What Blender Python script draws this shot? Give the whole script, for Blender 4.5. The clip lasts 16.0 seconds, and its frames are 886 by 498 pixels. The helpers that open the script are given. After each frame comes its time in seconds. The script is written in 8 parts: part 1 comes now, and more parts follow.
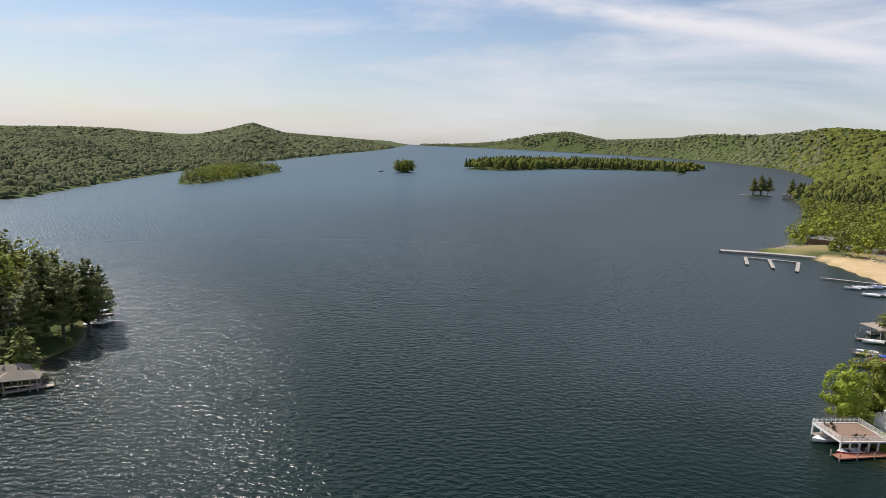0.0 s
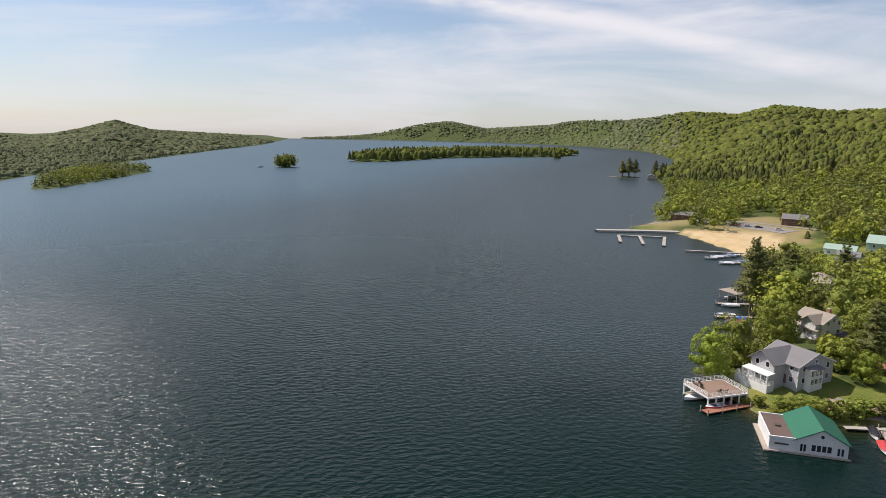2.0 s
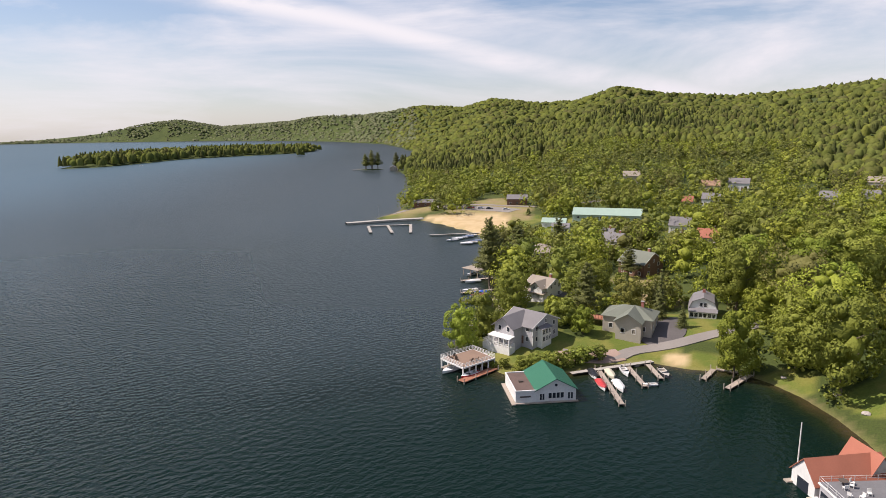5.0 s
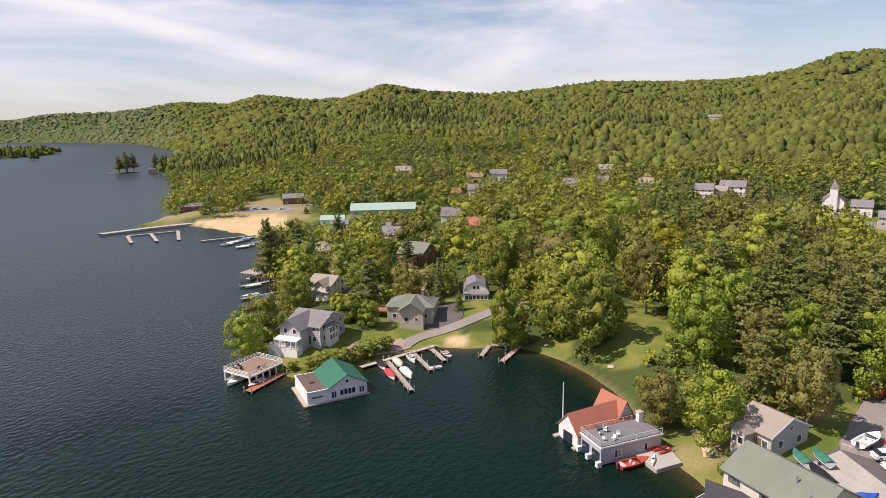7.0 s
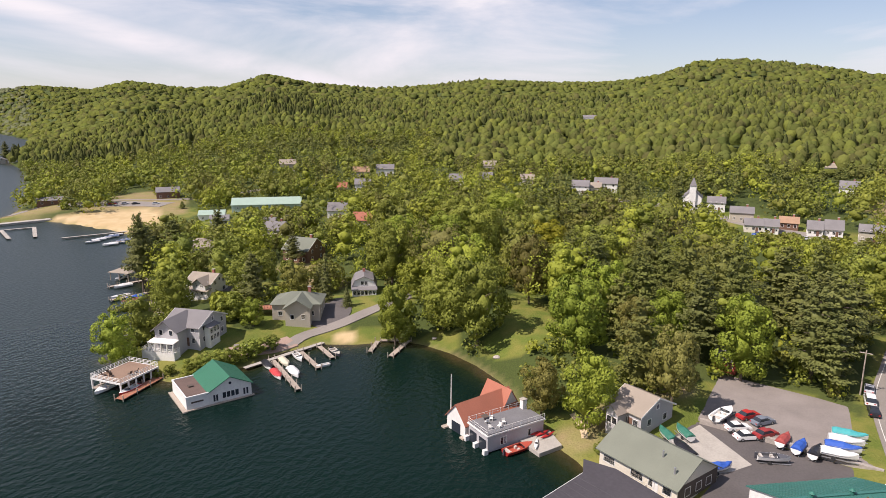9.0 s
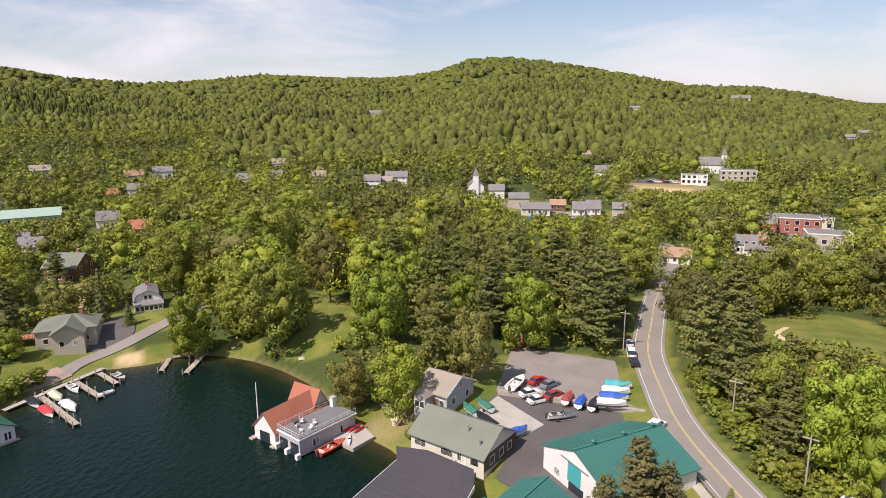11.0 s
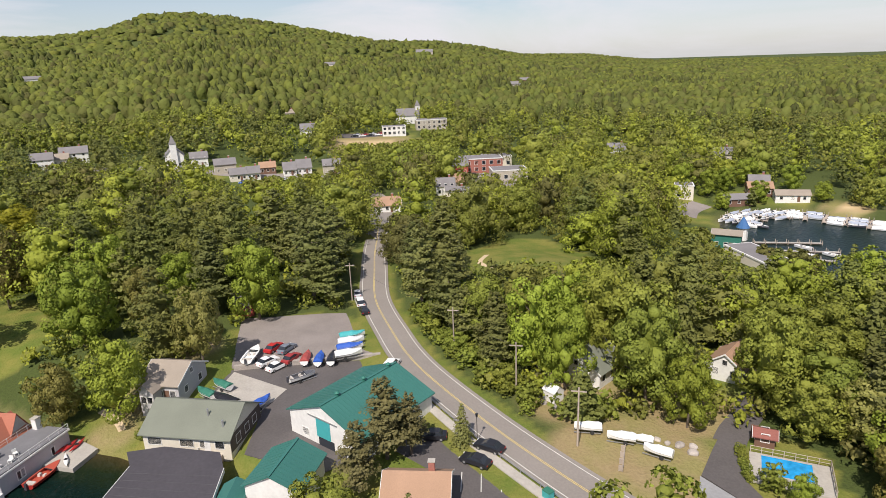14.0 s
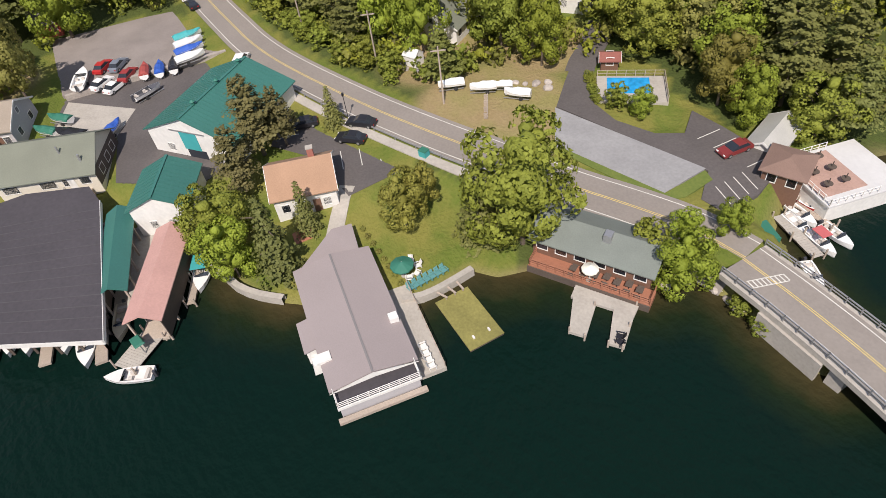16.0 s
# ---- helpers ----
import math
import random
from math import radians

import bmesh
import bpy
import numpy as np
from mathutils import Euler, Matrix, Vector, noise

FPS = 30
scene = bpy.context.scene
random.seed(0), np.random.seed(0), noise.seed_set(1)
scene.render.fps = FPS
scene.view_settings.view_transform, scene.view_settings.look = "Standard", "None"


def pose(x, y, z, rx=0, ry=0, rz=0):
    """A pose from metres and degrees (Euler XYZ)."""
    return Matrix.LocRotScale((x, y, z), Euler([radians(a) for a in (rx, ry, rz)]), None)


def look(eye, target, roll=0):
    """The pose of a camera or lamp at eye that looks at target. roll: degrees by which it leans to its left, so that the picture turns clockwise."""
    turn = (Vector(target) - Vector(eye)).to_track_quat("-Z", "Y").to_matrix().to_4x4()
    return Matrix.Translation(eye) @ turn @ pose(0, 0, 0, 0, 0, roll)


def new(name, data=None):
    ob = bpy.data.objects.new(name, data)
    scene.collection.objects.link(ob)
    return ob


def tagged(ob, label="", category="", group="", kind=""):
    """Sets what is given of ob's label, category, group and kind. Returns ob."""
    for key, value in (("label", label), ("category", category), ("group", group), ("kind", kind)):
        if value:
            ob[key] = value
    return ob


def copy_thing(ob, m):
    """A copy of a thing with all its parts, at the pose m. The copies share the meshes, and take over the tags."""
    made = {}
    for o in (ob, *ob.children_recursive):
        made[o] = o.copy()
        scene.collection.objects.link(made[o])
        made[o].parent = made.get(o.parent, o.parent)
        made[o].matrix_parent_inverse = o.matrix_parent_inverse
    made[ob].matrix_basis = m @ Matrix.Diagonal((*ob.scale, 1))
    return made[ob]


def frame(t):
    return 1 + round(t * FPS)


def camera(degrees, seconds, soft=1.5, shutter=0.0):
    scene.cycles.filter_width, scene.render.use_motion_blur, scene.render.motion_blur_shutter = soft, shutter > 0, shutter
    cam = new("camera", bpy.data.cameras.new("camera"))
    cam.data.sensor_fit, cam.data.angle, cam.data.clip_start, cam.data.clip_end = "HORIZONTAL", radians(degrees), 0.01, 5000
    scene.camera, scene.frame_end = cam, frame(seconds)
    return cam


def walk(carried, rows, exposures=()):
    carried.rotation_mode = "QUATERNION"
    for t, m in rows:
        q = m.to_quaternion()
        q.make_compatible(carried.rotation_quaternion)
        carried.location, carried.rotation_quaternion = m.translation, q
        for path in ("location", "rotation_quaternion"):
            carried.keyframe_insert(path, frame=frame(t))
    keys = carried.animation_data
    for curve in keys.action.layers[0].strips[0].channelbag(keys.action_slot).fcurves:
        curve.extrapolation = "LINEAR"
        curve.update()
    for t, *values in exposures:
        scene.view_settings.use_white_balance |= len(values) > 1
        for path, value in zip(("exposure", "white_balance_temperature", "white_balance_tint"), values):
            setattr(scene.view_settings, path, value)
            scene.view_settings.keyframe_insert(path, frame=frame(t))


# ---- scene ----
cam = camera(69.98, 16.0, soft=0.65)
EYE_HEIGHT = 58.0
# seconds, then the turn of the camera in degrees (it hovers in one place)
PATH = [
    (0.0, 80.08, -2.33, 0.91),
    (0.5, 79.94, -2.05, -1.03),
    (1.0, 79.78, -1.76, -3.40),
    (1.5, 79.70, -1.34, -6.04),
    (2.0, 79.60, -0.81, -9.55),
    (2.5, 79.48, 0.02, -14.75),
    (3.0, 79.36, 0.70, -20.10),
    (3.2, 79.31, 0.85, -21.80),
    (5.3, 79.11, 1.07, -35.27),
    (5.5, 79.02, 1.26, -37.63),
    (6.0, 78.92, 1.13, -42.67),
    (6.5, 78.77, 1.24, -48.14),
    (7.0, 78.57, 1.30, -52.39),
    (7.5, 78.44, 1.30, -55.29),
    (8.0, 78.19, 1.22, -57.49),
    (8.2, 78.20, 0.83, -58.09),
    (10.3, 77.64, 0.09, -74.52),
    (10.5, 77.66, 0.27, -76.60),
    (11.0, 77.62, 0.40, -81.13),
    (11.5, 77.52, 0.63, -85.47),
    (12.0, 77.33, 0.72, -89.54),
    (12.5, 77.19, 0.84, -94.24),
    (13.0, 77.02, 1.25, -98.47),
    (13.5, 76.78, 1.88, -102.93),
    (14.0, 73.41, 2.15, -107.31),
    (14.5, 65.94, 2.81, -111.71),
    (15.0, 58.30, 3.78, -116.02),
    (15.5, 50.74, 4.59, -119.83),
    (16.0, 43.32, 5.62, -123.30),
]
walk(cam, [(t, pose(0, 0, EYE_HEIGHT, rx, ry, rz)) for t, rx, ry, rz in PATH], exposures=[(0.0, -0.04, 6450, 13), (3.0, 0.06, 6550, 15), (5.5, 0.14, 6650, 18), (8.0, 0.16, 6700, 19), (11.5, 0.18, 6650, 17), (13.5, 0.10, 6550, 13), (15.0, 0.0, 6600, 15), (16.0, 0.0, 6600, 15)])

# ---- world and sun ----
SUN_AZIMUTH, SUN_HEIGHT = -53.0, 51.0
world = bpy.data.worlds.new("sky")
scene.world = world
world.use_nodes = True
wn, wl = world.node_tree.nodes, world.node_tree.links
wn.clear()
w_out, w_bg = wn.new("ShaderNodeOutputWorld"), wn.new("ShaderNodeBackground")
w_sky = wn.new("ShaderNodeTexSky")
w_sky.sky_type, w_sky.sun_disc = "NISHITA", False
w_sky.sun_elevation, w_sky.sun_rotation = radians(SUN_HEIGHT), radians(SUN_AZIMUTH)
w_sky.air_density, w_sky.dust_density, w_sky.ozone_density = 1.0, 0.6, 3.2
w_bg.inputs["Strength"].default_value = 0.108
# thin high cloud, drawn out into streaks
w_co, w_map = wn.new("ShaderNodeTexCoord"), wn.new("ShaderNodeMapping")
w_map.inputs["Scale"].default_value = (1.3, 1.8, 7.0)
w_map.inputs["Rotation"].default_value = (radians(4), radians(-6), radians(25))
w_n1, w_n2 = wn.new("ShaderNodeTexNoise"), wn.new("ShaderNodeTexNoise")
w_n1.inputs["Scale"].default_value, w_n1.inputs["Detail"].default_value = 1.3, 8.0
w_n1.inputs["Roughness"].default_value, w_n1.inputs["Distortion"].default_value = 0.58, 0.5
w_n2.inputs["Scale"].default_value, w_n2.inputs["Detail"].default_value = 0.7, 2.0
w_r1 = wn.new("ShaderNodeMapRange")
w_r1.inputs["From Min"].default_value, w_r1.inputs["From Max"].default_value = 0.45, 0.72
w_mix = wn.new("ShaderNodeMixRGB")
w_mix.inputs["Color2"].default_value = (7.8, 7.8, 8.1, 1)
wl.new(w_co.outputs["Generated"], w_map.inputs["Vector"])
wl.new(w_map.outputs["Vector"], w_n1.inputs["Vector"])
wl.new(w_n1.outputs["Fac"], w_r1.inputs["Value"])
# one long bright streak of cirrus across the north-east
w_dot, w_bend, w_abs, w_band = wn.new("ShaderNodeVectorMath"), wn.new("ShaderNodeMath"), wn.new("ShaderNodeMath"), wn.new("ShaderNodeMapRange")
w_dot.operation, w_bend.operation, w_abs.operation = "DOT_PRODUCT", "MULTIPLY_ADD", "ABSOLUTE"
w_dot.inputs[1].default_value = (-0.105, 0.207, -0.973)
w_bend.inputs[1].default_value = 0.11
w_off, w_thin, w_max = wn.new("ShaderNodeMath"), wn.new("ShaderNodeMath"), wn.new("ShaderNodeMath")
w_off.operation, w_thin.operation, w_max.operation = "ADD", "MULTIPLY", "MAXIMUM"
w_off.inputs[1].default_value = -0.055
w_band.inputs["From Min"].default_value, w_band.inputs["From Max"].default_value = 0.0, 0.035
w_band.inputs["To Min"].default_value, w_band.inputs["To Max"].default_value = 1.0, 0.0
w_band.interpolation_type = "SMOOTHSTEP"
w_fray = wn.new("ShaderNodeMapRange")
w_fray.inputs["From Min"].default_value, w_fray.inputs["From Max"].default_value = 0.36, 0.56
wl.new(w_co.outputs["Generated"], w_dot.inputs[0])
wl.new(w_co.outputs["Generated"], w_n2.inputs["Vector"])
wl.new(w_n2.outputs["Fac"], w_bend.inputs[0])
wl.new(w_dot.outputs["Value"], w_bend.inputs[2])
wl.new(w_bend.outputs["Value"], w_off.inputs[0])
wl.new(w_off.outputs["Value"], w_abs.inputs[0])
wl.new(w_abs.outputs["Value"], w_band.inputs["Value"])
wl.new(w_n1.outputs["Fac"], w_fray.inputs["Value"])
wl.new(w_band.outputs["Result"], w_thin.inputs[0])
wl.new(w_fray.outputs["Result"], w_thin.inputs[1])
wl.new(w_thin.outputs["Value"], w_max.inputs[0])
wl.new(w_r1.outputs["Result"], w_max.inputs[1])
wl.new(w_max.outputs["Value"], w_mix.inputs["Fac"])
wl.new(w_sky.outputs["Color"], w_mix.inputs["Color1"])
# milky air low over the horizon
w_sep, w_low, w_haze = wn.new("ShaderNodeSeparateXYZ"), wn.new("ShaderNodeMapRange"), wn.new("ShaderNodeMixRGB")
wl.new(w_co.outputs["Generated"], w_sep.inputs["Vector"])
wl.new(w_sep.outputs["Z"], w_low.inputs["Value"])
w_low.inputs["From Min"].default_value, w_low.inputs["From Max"].default_value = 0.0, 0.26
w_low.inputs["To Min"].default_value, w_low.inputs["To Max"].default_value = 0.42, 0.0
w_low.interpolation_type = "SMOOTHSTEP"
w_haze.inputs["Color2"].default_value = (6.3, 6.4, 6.8, 1)
wl.new(w_low.outputs["Result"], w_haze.inputs["Fac"])
wl.new(w_mix.outputs["Color"], w_haze.inputs["Color1"])
wl.new(w_haze.outputs["Color"], w_bg.inputs["Color"])
wl.new(w_bg.outputs["Background"], w_out.inputs["Surface"])

sun_data = bpy.data.lights.new("sun", "SUN")
sun_data.energy, sun_data.angle, sun_data.color = 5.0, radians(0.53), (1.0, 0.95, 0.86)
sun_way = Vector((math.sin(radians(SUN_AZIMUTH)) * math.cos(radians(SUN_HEIGHT)),
                  math.cos(radians(SUN_AZIMUTH)) * math.cos(radians(SUN_HEIGHT)), math.sin(radians(SUN_HEIGHT))))
sun = new("sun", sun_data)
sun.matrix_basis = look(sun_way * 400, (0, 0, 0))

# ---- materials ----
def material(name, colour, rough=0.7, metal=0.0, vary=0.15, grain=4.0, blotch=0.35, bump=0.0, second=None, tint=False, per_object=0.0):
    """Principled surface: base colour with fine grain and wide blotches, optional relief and per-piece variation."""
    m = bpy.data.materials.new(name)
    m.use_nodes = True
    n, l = m.node_tree.nodes, m.node_tree.links
    b = n["Principled BSDF"]
    b.inputs["Roughness"].default_value, b.inputs["Metallic"].default_value = rough, metal
    co = n.new("ShaderNodeTexCoord")
    fine, wide = n.new("ShaderNodeTexNoise"), n.new("ShaderNodeTexNoise")
    fine.inputs["Scale"].default_value, fine.inputs["Detail"].default_value = grain, 6.0
    wide.inputs["Scale"].default_value, wide.inputs["Detail"].default_value = blotch, 4.0
    l.new(co.outputs["Object"], fine.inputs["Vector"])
    l.new(co.outputs["Object"], wide.inputs["Vector"])
    add = n.new("ShaderNodeMath")
    add.operation = "ADD"
    l.new(fine.outputs["Fac"], add.inputs[0])
    l.new(wide.outputs["Fac"], add.inputs[1])
    ramp = n.new("ShaderNodeMapRange")
    ramp.inputs["From Min"].default_value, ramp.inputs["From Max"].default_value = 0.65, 1.35
    l.new(add.outputs["Value"], ramp.inputs["Value"])
    mix = n.new("ShaderNodeMixRGB")
    lo = second if second else tuple(c * (1 - vary) for c in colour)
    hi = colour if second else tuple(min(1, c * (1 + vary)) for c in colour)
    mix.inputs["Color1"].default_value, mix.inputs["Color2"].default_value = (*lo, 1), (*hi, 1)
    l.new(ramp.outputs["Result"], mix.inputs["Fac"])
    last = mix.outputs["Color"]
    if per_object:
        info, hsv, mr = n.new("ShaderNodeObjectInfo"), n.new("ShaderNodeHueSaturation"), n.new("ShaderNodeMapRange")
        mr.inputs["To Min"].default_value, mr.inputs["To Max"].default_value = 1 - per_object, 1 + per_object
        l.new(info.outputs["Random"], mr.inputs["Value"])
        l.new(mr.outputs["Result"], hsv.inputs["Value"])
        l.new(last, hsv.inputs["Color"])
        last = hsv.outputs["Color"]
    l.new(last, b.inputs["Base Color"])
    if bump:
        bp = n.new("ShaderNodeBump")
        bp.inputs["Strength"].default_value, bp.inputs["Distance"].default_value = bump, 0.03
        l.new(fine.outputs["Fac"], bp.inputs["Height"])
        l.new(bp.outputs["Normal"], b.inputs["Normal"])
    return m


def leaf_material(name, dark, light, tinted=True, relief=0.0, fineness=0.45, shine=0.2):
    """Leaves: varied leaf by leaf, tinted tree by tree, and a little light shining through."""
    m = bpy.data.materials.new(name)
    m.use_nodes = True
    n, l = m.node_tree.nodes, m.node_tree.links
    b = n["Principled BSDF"]
    b.inputs["Roughness"].default_value = 0.62
    b.inputs["Specular IOR Level"].default_value = shine
    geo, mix = n.new("ShaderNodeNewGeometry"), n.new("ShaderNodeMixRGB")
    mix.inputs["Color1"].default_value, mix.inputs["Color2"].default_value = (*dark, 1), (*light, 1)
    l.new(geo.outputs["Random Per Island"], mix.inputs["Fac"])
    last = mix.outputs["Color"]
    hsv = n.new("ShaderNodeHueSaturation")
    l.new(last, hsv.inputs["Color"])
    if tinted:
        at = n.new("ShaderNodeAttribute")
        at.attribute_name = "tint"
        sep = n.new("ShaderNodeSeparateColor")
        l.new(at.outputs["Color"], sep.inputs["Color"])
        l.new(sep.outputs["Red"], hsv.inputs["Hue"])
        l.new(sep.outputs["Green"], hsv.inputs["Value"])
        l.new(sep.outputs["Blue"], hsv.inputs["Saturation"])
    else:
        info = n.new("ShaderNodeObjectInfo")
        for socket, a, c in (("Hue", 0.498, 0.518), ("Value", 0.78, 1.16)):
            mr, ml = n.new("ShaderNodeMapRange"), n.new("ShaderNodeMath")
            ml.operation = "FRACT"
            sc = n.new("ShaderNodeMath")
            sc.operation = "MULTIPLY"
            sc.inputs[1].default_value = 1.0 if socket == "Hue" else 7.31
            l.new(info.outputs["Random"], sc.inputs[0])
            l.new(sc.outputs["Value"], ml.inputs[0])
            mr.inputs["To Min"].default_value, mr.inputs["To Max"].default_value = a, c
            l.new(ml.outputs["Value"], mr.inputs["Value"])
            l.new(mr.outputs["Result"], hsv.inputs[socket])
    if relief:  # leaf masses seen from afar
        lump, bp = n.new("ShaderNodeTexNoise"), n.new("ShaderNodeBump")
        lump.inputs["Scale"].default_value, lump.inputs["Detail"].default_value = fineness, 5.0
        bp.inputs["Strength"].default_value, bp.inputs["Distance"].default_value = 0.9, relief
        l.new(geo.outputs["Position"], lump.inputs["Vector"])
        l.new(lump.outputs["Fac"], bp.inputs["Height"])
        l.new(bp.outputs["Normal"], b.inputs["Normal"])
    tr, ms = n.new("ShaderNodeBsdfTranslucent"), n.new("ShaderNodeMixShader")
    ms.inputs["Fac"].default_value = 0.24
    l.new(hsv.outputs["Color"], b.inputs["Base Color"])
    l.new(hsv.outputs["Color"], tr.inputs["Color"])
    l.new(b.outputs["BSDF"], ms.inputs[1])
    l.new(tr.outputs["BSDF"], ms.inputs[2])
    l.new(ms.outputs["Shader"], n["Material Output"].inputs["Surface"])
    return m


M_LEAF = leaf_material("broad_leaves", (0.186, 0.200, 0.032), (0.289, 0.305, 0.050), tinted=False, relief=0.5, fineness=1.5)
M_MAPLE = leaf_material("bright_maple_leaves", (0.228, 0.265, 0.032), (0.335, 0.380, 0.050), tinted=False, relief=0.5, fineness=1.5)
M_PINE = leaf_material("pine_needles", (0.135, 0.140, 0.039), (0.216, 0.215, 0.065), tinted=False)
M_DRY_PINE = leaf_material("brownish_pine_needles", (0.114, 0.100, 0.041), (0.196, 0.165, 0.069), tinted=False)
M_OLIVE_LEAF = leaf_material("olive_cedar_leaves", (0.185, 0.165, 0.037), (0.294, 0.260, 0.060), tinted=False)
M_YELLOW = leaf_material("yellow_green_leaves", (0.240, 0.225, 0.014), (0.338, 0.300, 0.028), tinted=False)
M_PALE = leaf_material("pale_young_leaves", (0.207, 0.200, 0.046), (0.305, 0.280, 0.083), tinted=False)
M_WOODS = leaf_material("wood_leaves", (0.203, 0.205, 0.034), (0.313, 0.312, 0.054), relief=0.5, fineness=1.3)
M_CANOPY = leaf_material("far_crowns", (0.132, 0.138, 0.038), (0.188, 0.190, 0.050), relief=1.0, shine=0.0)
# far leaves, greyed: the haze of distance is put into their base colour
M_HAZY_WOODS = leaf_material("hazy_far_leaves", (0.164, 0.170, 0.092), (0.191, 0.195, 0.106), relief=0.3, shine=0.0)
M_RUSSET = leaf_material("russet_leaves", (0.142, 0.120, 0.031), (0.218, 0.180, 0.050), tinted=False)
M_BARK = material("bark", (0.13, 0.10, 0.075), 0.9, vary=0.3, grain=8, bump=0.5)
M_ASPHALT = material("asphalt_road", (0.25, 0.22, 0.195), 0.85, vary=0.12, grain=3, blotch=0.12)
M_DARK_ASPHALT = material("dark_asphalt", (0.105, 0.092, 0.088), 0.8, vary=0.2, grain=3, blotch=0.15)
M_GRAVEL = material("gravel", (0.25, 0.215, 0.195), 0.95, vary=0.2, grain=6, blotch=0.2, bump=0.4)
M_CONCRETE = material("concrete", (0.40, 0.365, 0.32), 0.85, vary=0.15, grain=3, blotch=0.4)
M_WHITE = material("white_paint", (0.72, 0.70, 0.665), 0.6, vary=0.08, grain=2, blotch=0.5)
M_CREAM = material("cream_siding", (0.66, 0.60, 0.50), 0.7, vary=0.07)
M_GREY_SIDING = material("grey_siding", (0.42, 0.40, 0.41), 0.7, vary=0.08)
M_TAN = material("tan_siding", (0.42, 0.37, 0.30), 0.7, vary=0.08)
M_BROWN = material("brown_siding", (0.17, 0.09, 0.06), 0.75, vary=0.15)
M_RED_PAINT = material("barn_red_paint", (0.38, 0.07, 0.05), 0.65, vary=0.12)
M_GREEN_METAL = material("green_metal_roof", (0.04, 0.155, 0.13), 0.45, vary=0.10, blotch=0.15)
M_FOREST_METAL = material("forest_green_metal_roof", (0.022, 0.135, 0.075), 0.5, vary=0.10, blotch=0.15)
M_PALE_GREEN = material("pale_green_metal_roof", (0.34, 0.44, 0.36), 0.45, vary=0.06)
M_OLIVE_ROOF = material("olive_shingle_roof", (0.17, 0.18, 0.14), 0.85, vary=0.12, grain=7, blotch=0.25)
M_GREY_ROOF = material("grey_shingle_roof", (0.20, 0.185, 0.185), 0.85, vary=0.15, grain=7, blotch=0.25)
M_TAN_ROOF = material("tan_shingle_roof", (0.30, 0.25, 0.20), 0.85, vary=0.15, grain=7)
M_MAUVE_ROOF = material("mauve_shingle_roof", (0.30, 0.255, 0.25), 0.85, vary=0.08, grain=7, blotch=0.12)
M_ORANGE_ROOF = material("brown_orange_shingle_roof", (0.36, 0.22, 0.14), 0.85, vary=0.15, grain=7)
M_RED_ROOF = material("red_shingle_roof", (0.37, 0.13, 0.08), 0.8, vary=0.12, grain=6, blotch=0.3)
M_PINK_ROOF = material("faded_pink_metal_roof", (0.52, 0.30, 0.26), 0.6, vary=0.1, blotch=0.3)
M_BLACK_ROOF = material("black_membrane_roof", (0.062, 0.055, 0.062), 0.75, vary=0.2, grain=2, blotch=0.12)
M_PLANK = material("weathered_planks", (0.40, 0.33, 0.27), 0.85, vary=0.2, grain=5, per_object=0.12)
M_RED_PLANK = material("red_stained_planks", (0.36, 0.15, 0.09), 0.8, vary=0.15, grain=5, per_object=0.1)
M_DARK_WOOD = material("dark_timber", (0.10, 0.075, 0.06), 0.85, vary=0.2)
M_GLASS = material("window_glass", (0.03, 0.035, 0.045), 0.12, vary=0.1)
M_STONE = material("fieldstone", (0.40, 0.35, 0.31), 0.9, vary=0.25, grain=3, bump=0.5, per_object=0.2)
M_BRICK = material("red_brick", (0.34, 0.13, 0.10), 0.85, vary=0.15)
M_SAND = material("beach_sand", (0.56, 0.43, 0.27), 0.95, vary=0.08, grain=2, blotch=0.08)
M_STEEL = material("galvanised_steel", (0.45, 0.45, 0.46), 0.45, 0.7, vary=0.1)
M_TYRE = material("black_rubber", (0.03, 0.03, 0.03), 0.8, vary=0.1)
M_GELCOAT = material("white_gelcoat", (0.82, 0.81, 0.79), 0.25, vary=0.03)
M_PAINT_LINE = material("road_paint", (0.60, 0.58, 0.53), 0.8, vary=0.15, grain=4)
M_YELLOW_LINE = material("yellow_road_paint", (0.62, 0.47, 0.16), 0.8, vary=0.15, grain=4)
M_GREEN_PAINT = material("green_paint", (0.03, 0.16, 0.12), 0.6, vary=0.1)
M_POOL = material("pool_water", (0.02, 0.30, 0.62), 0.08, vary=0.25, grain=1.5, blotch=0.8)
COLOUR = {}


def paint(r, g, b, rough=0.35):
    """A plain enamel or canvas of that colour, made once."""
    key = (r, g, b, rough)
    if key not in COLOUR:
        COLOUR[key] = material("enamel", (r, g, b), rough, vary=0.06, grain=2)
    return COLOUR[key]

# ---- ground, water ----
MAINLAND = [(-240, 4750), (200, 4800), (600, 4600), (1000, 4200), (1200, 3600), (1270, 3000), (1150, 2250), (960, 1770), (800, 1400), (590, 1040), (462, 860),
            (430, 806), (396, 722), (317, 570), (259, 466), (212, 396), (180, 372), (186, 361), (204, 349), (205, 328), (204, 302), (201, 284), (196, 262),
            (160, 222), (144, 192), (125, 163), (112, 154), (97, 141), (90, 137), (87, 122), (88, 113), (96, 107), (103, 105.5),
            (113, 104), (122, 100), (126.5, 91), (133.6, 83.5), (134.6, 76), (132.6, 67), (128.4, 58), (122.6, 49.5), (118.5, 45), (113, 40.5)]
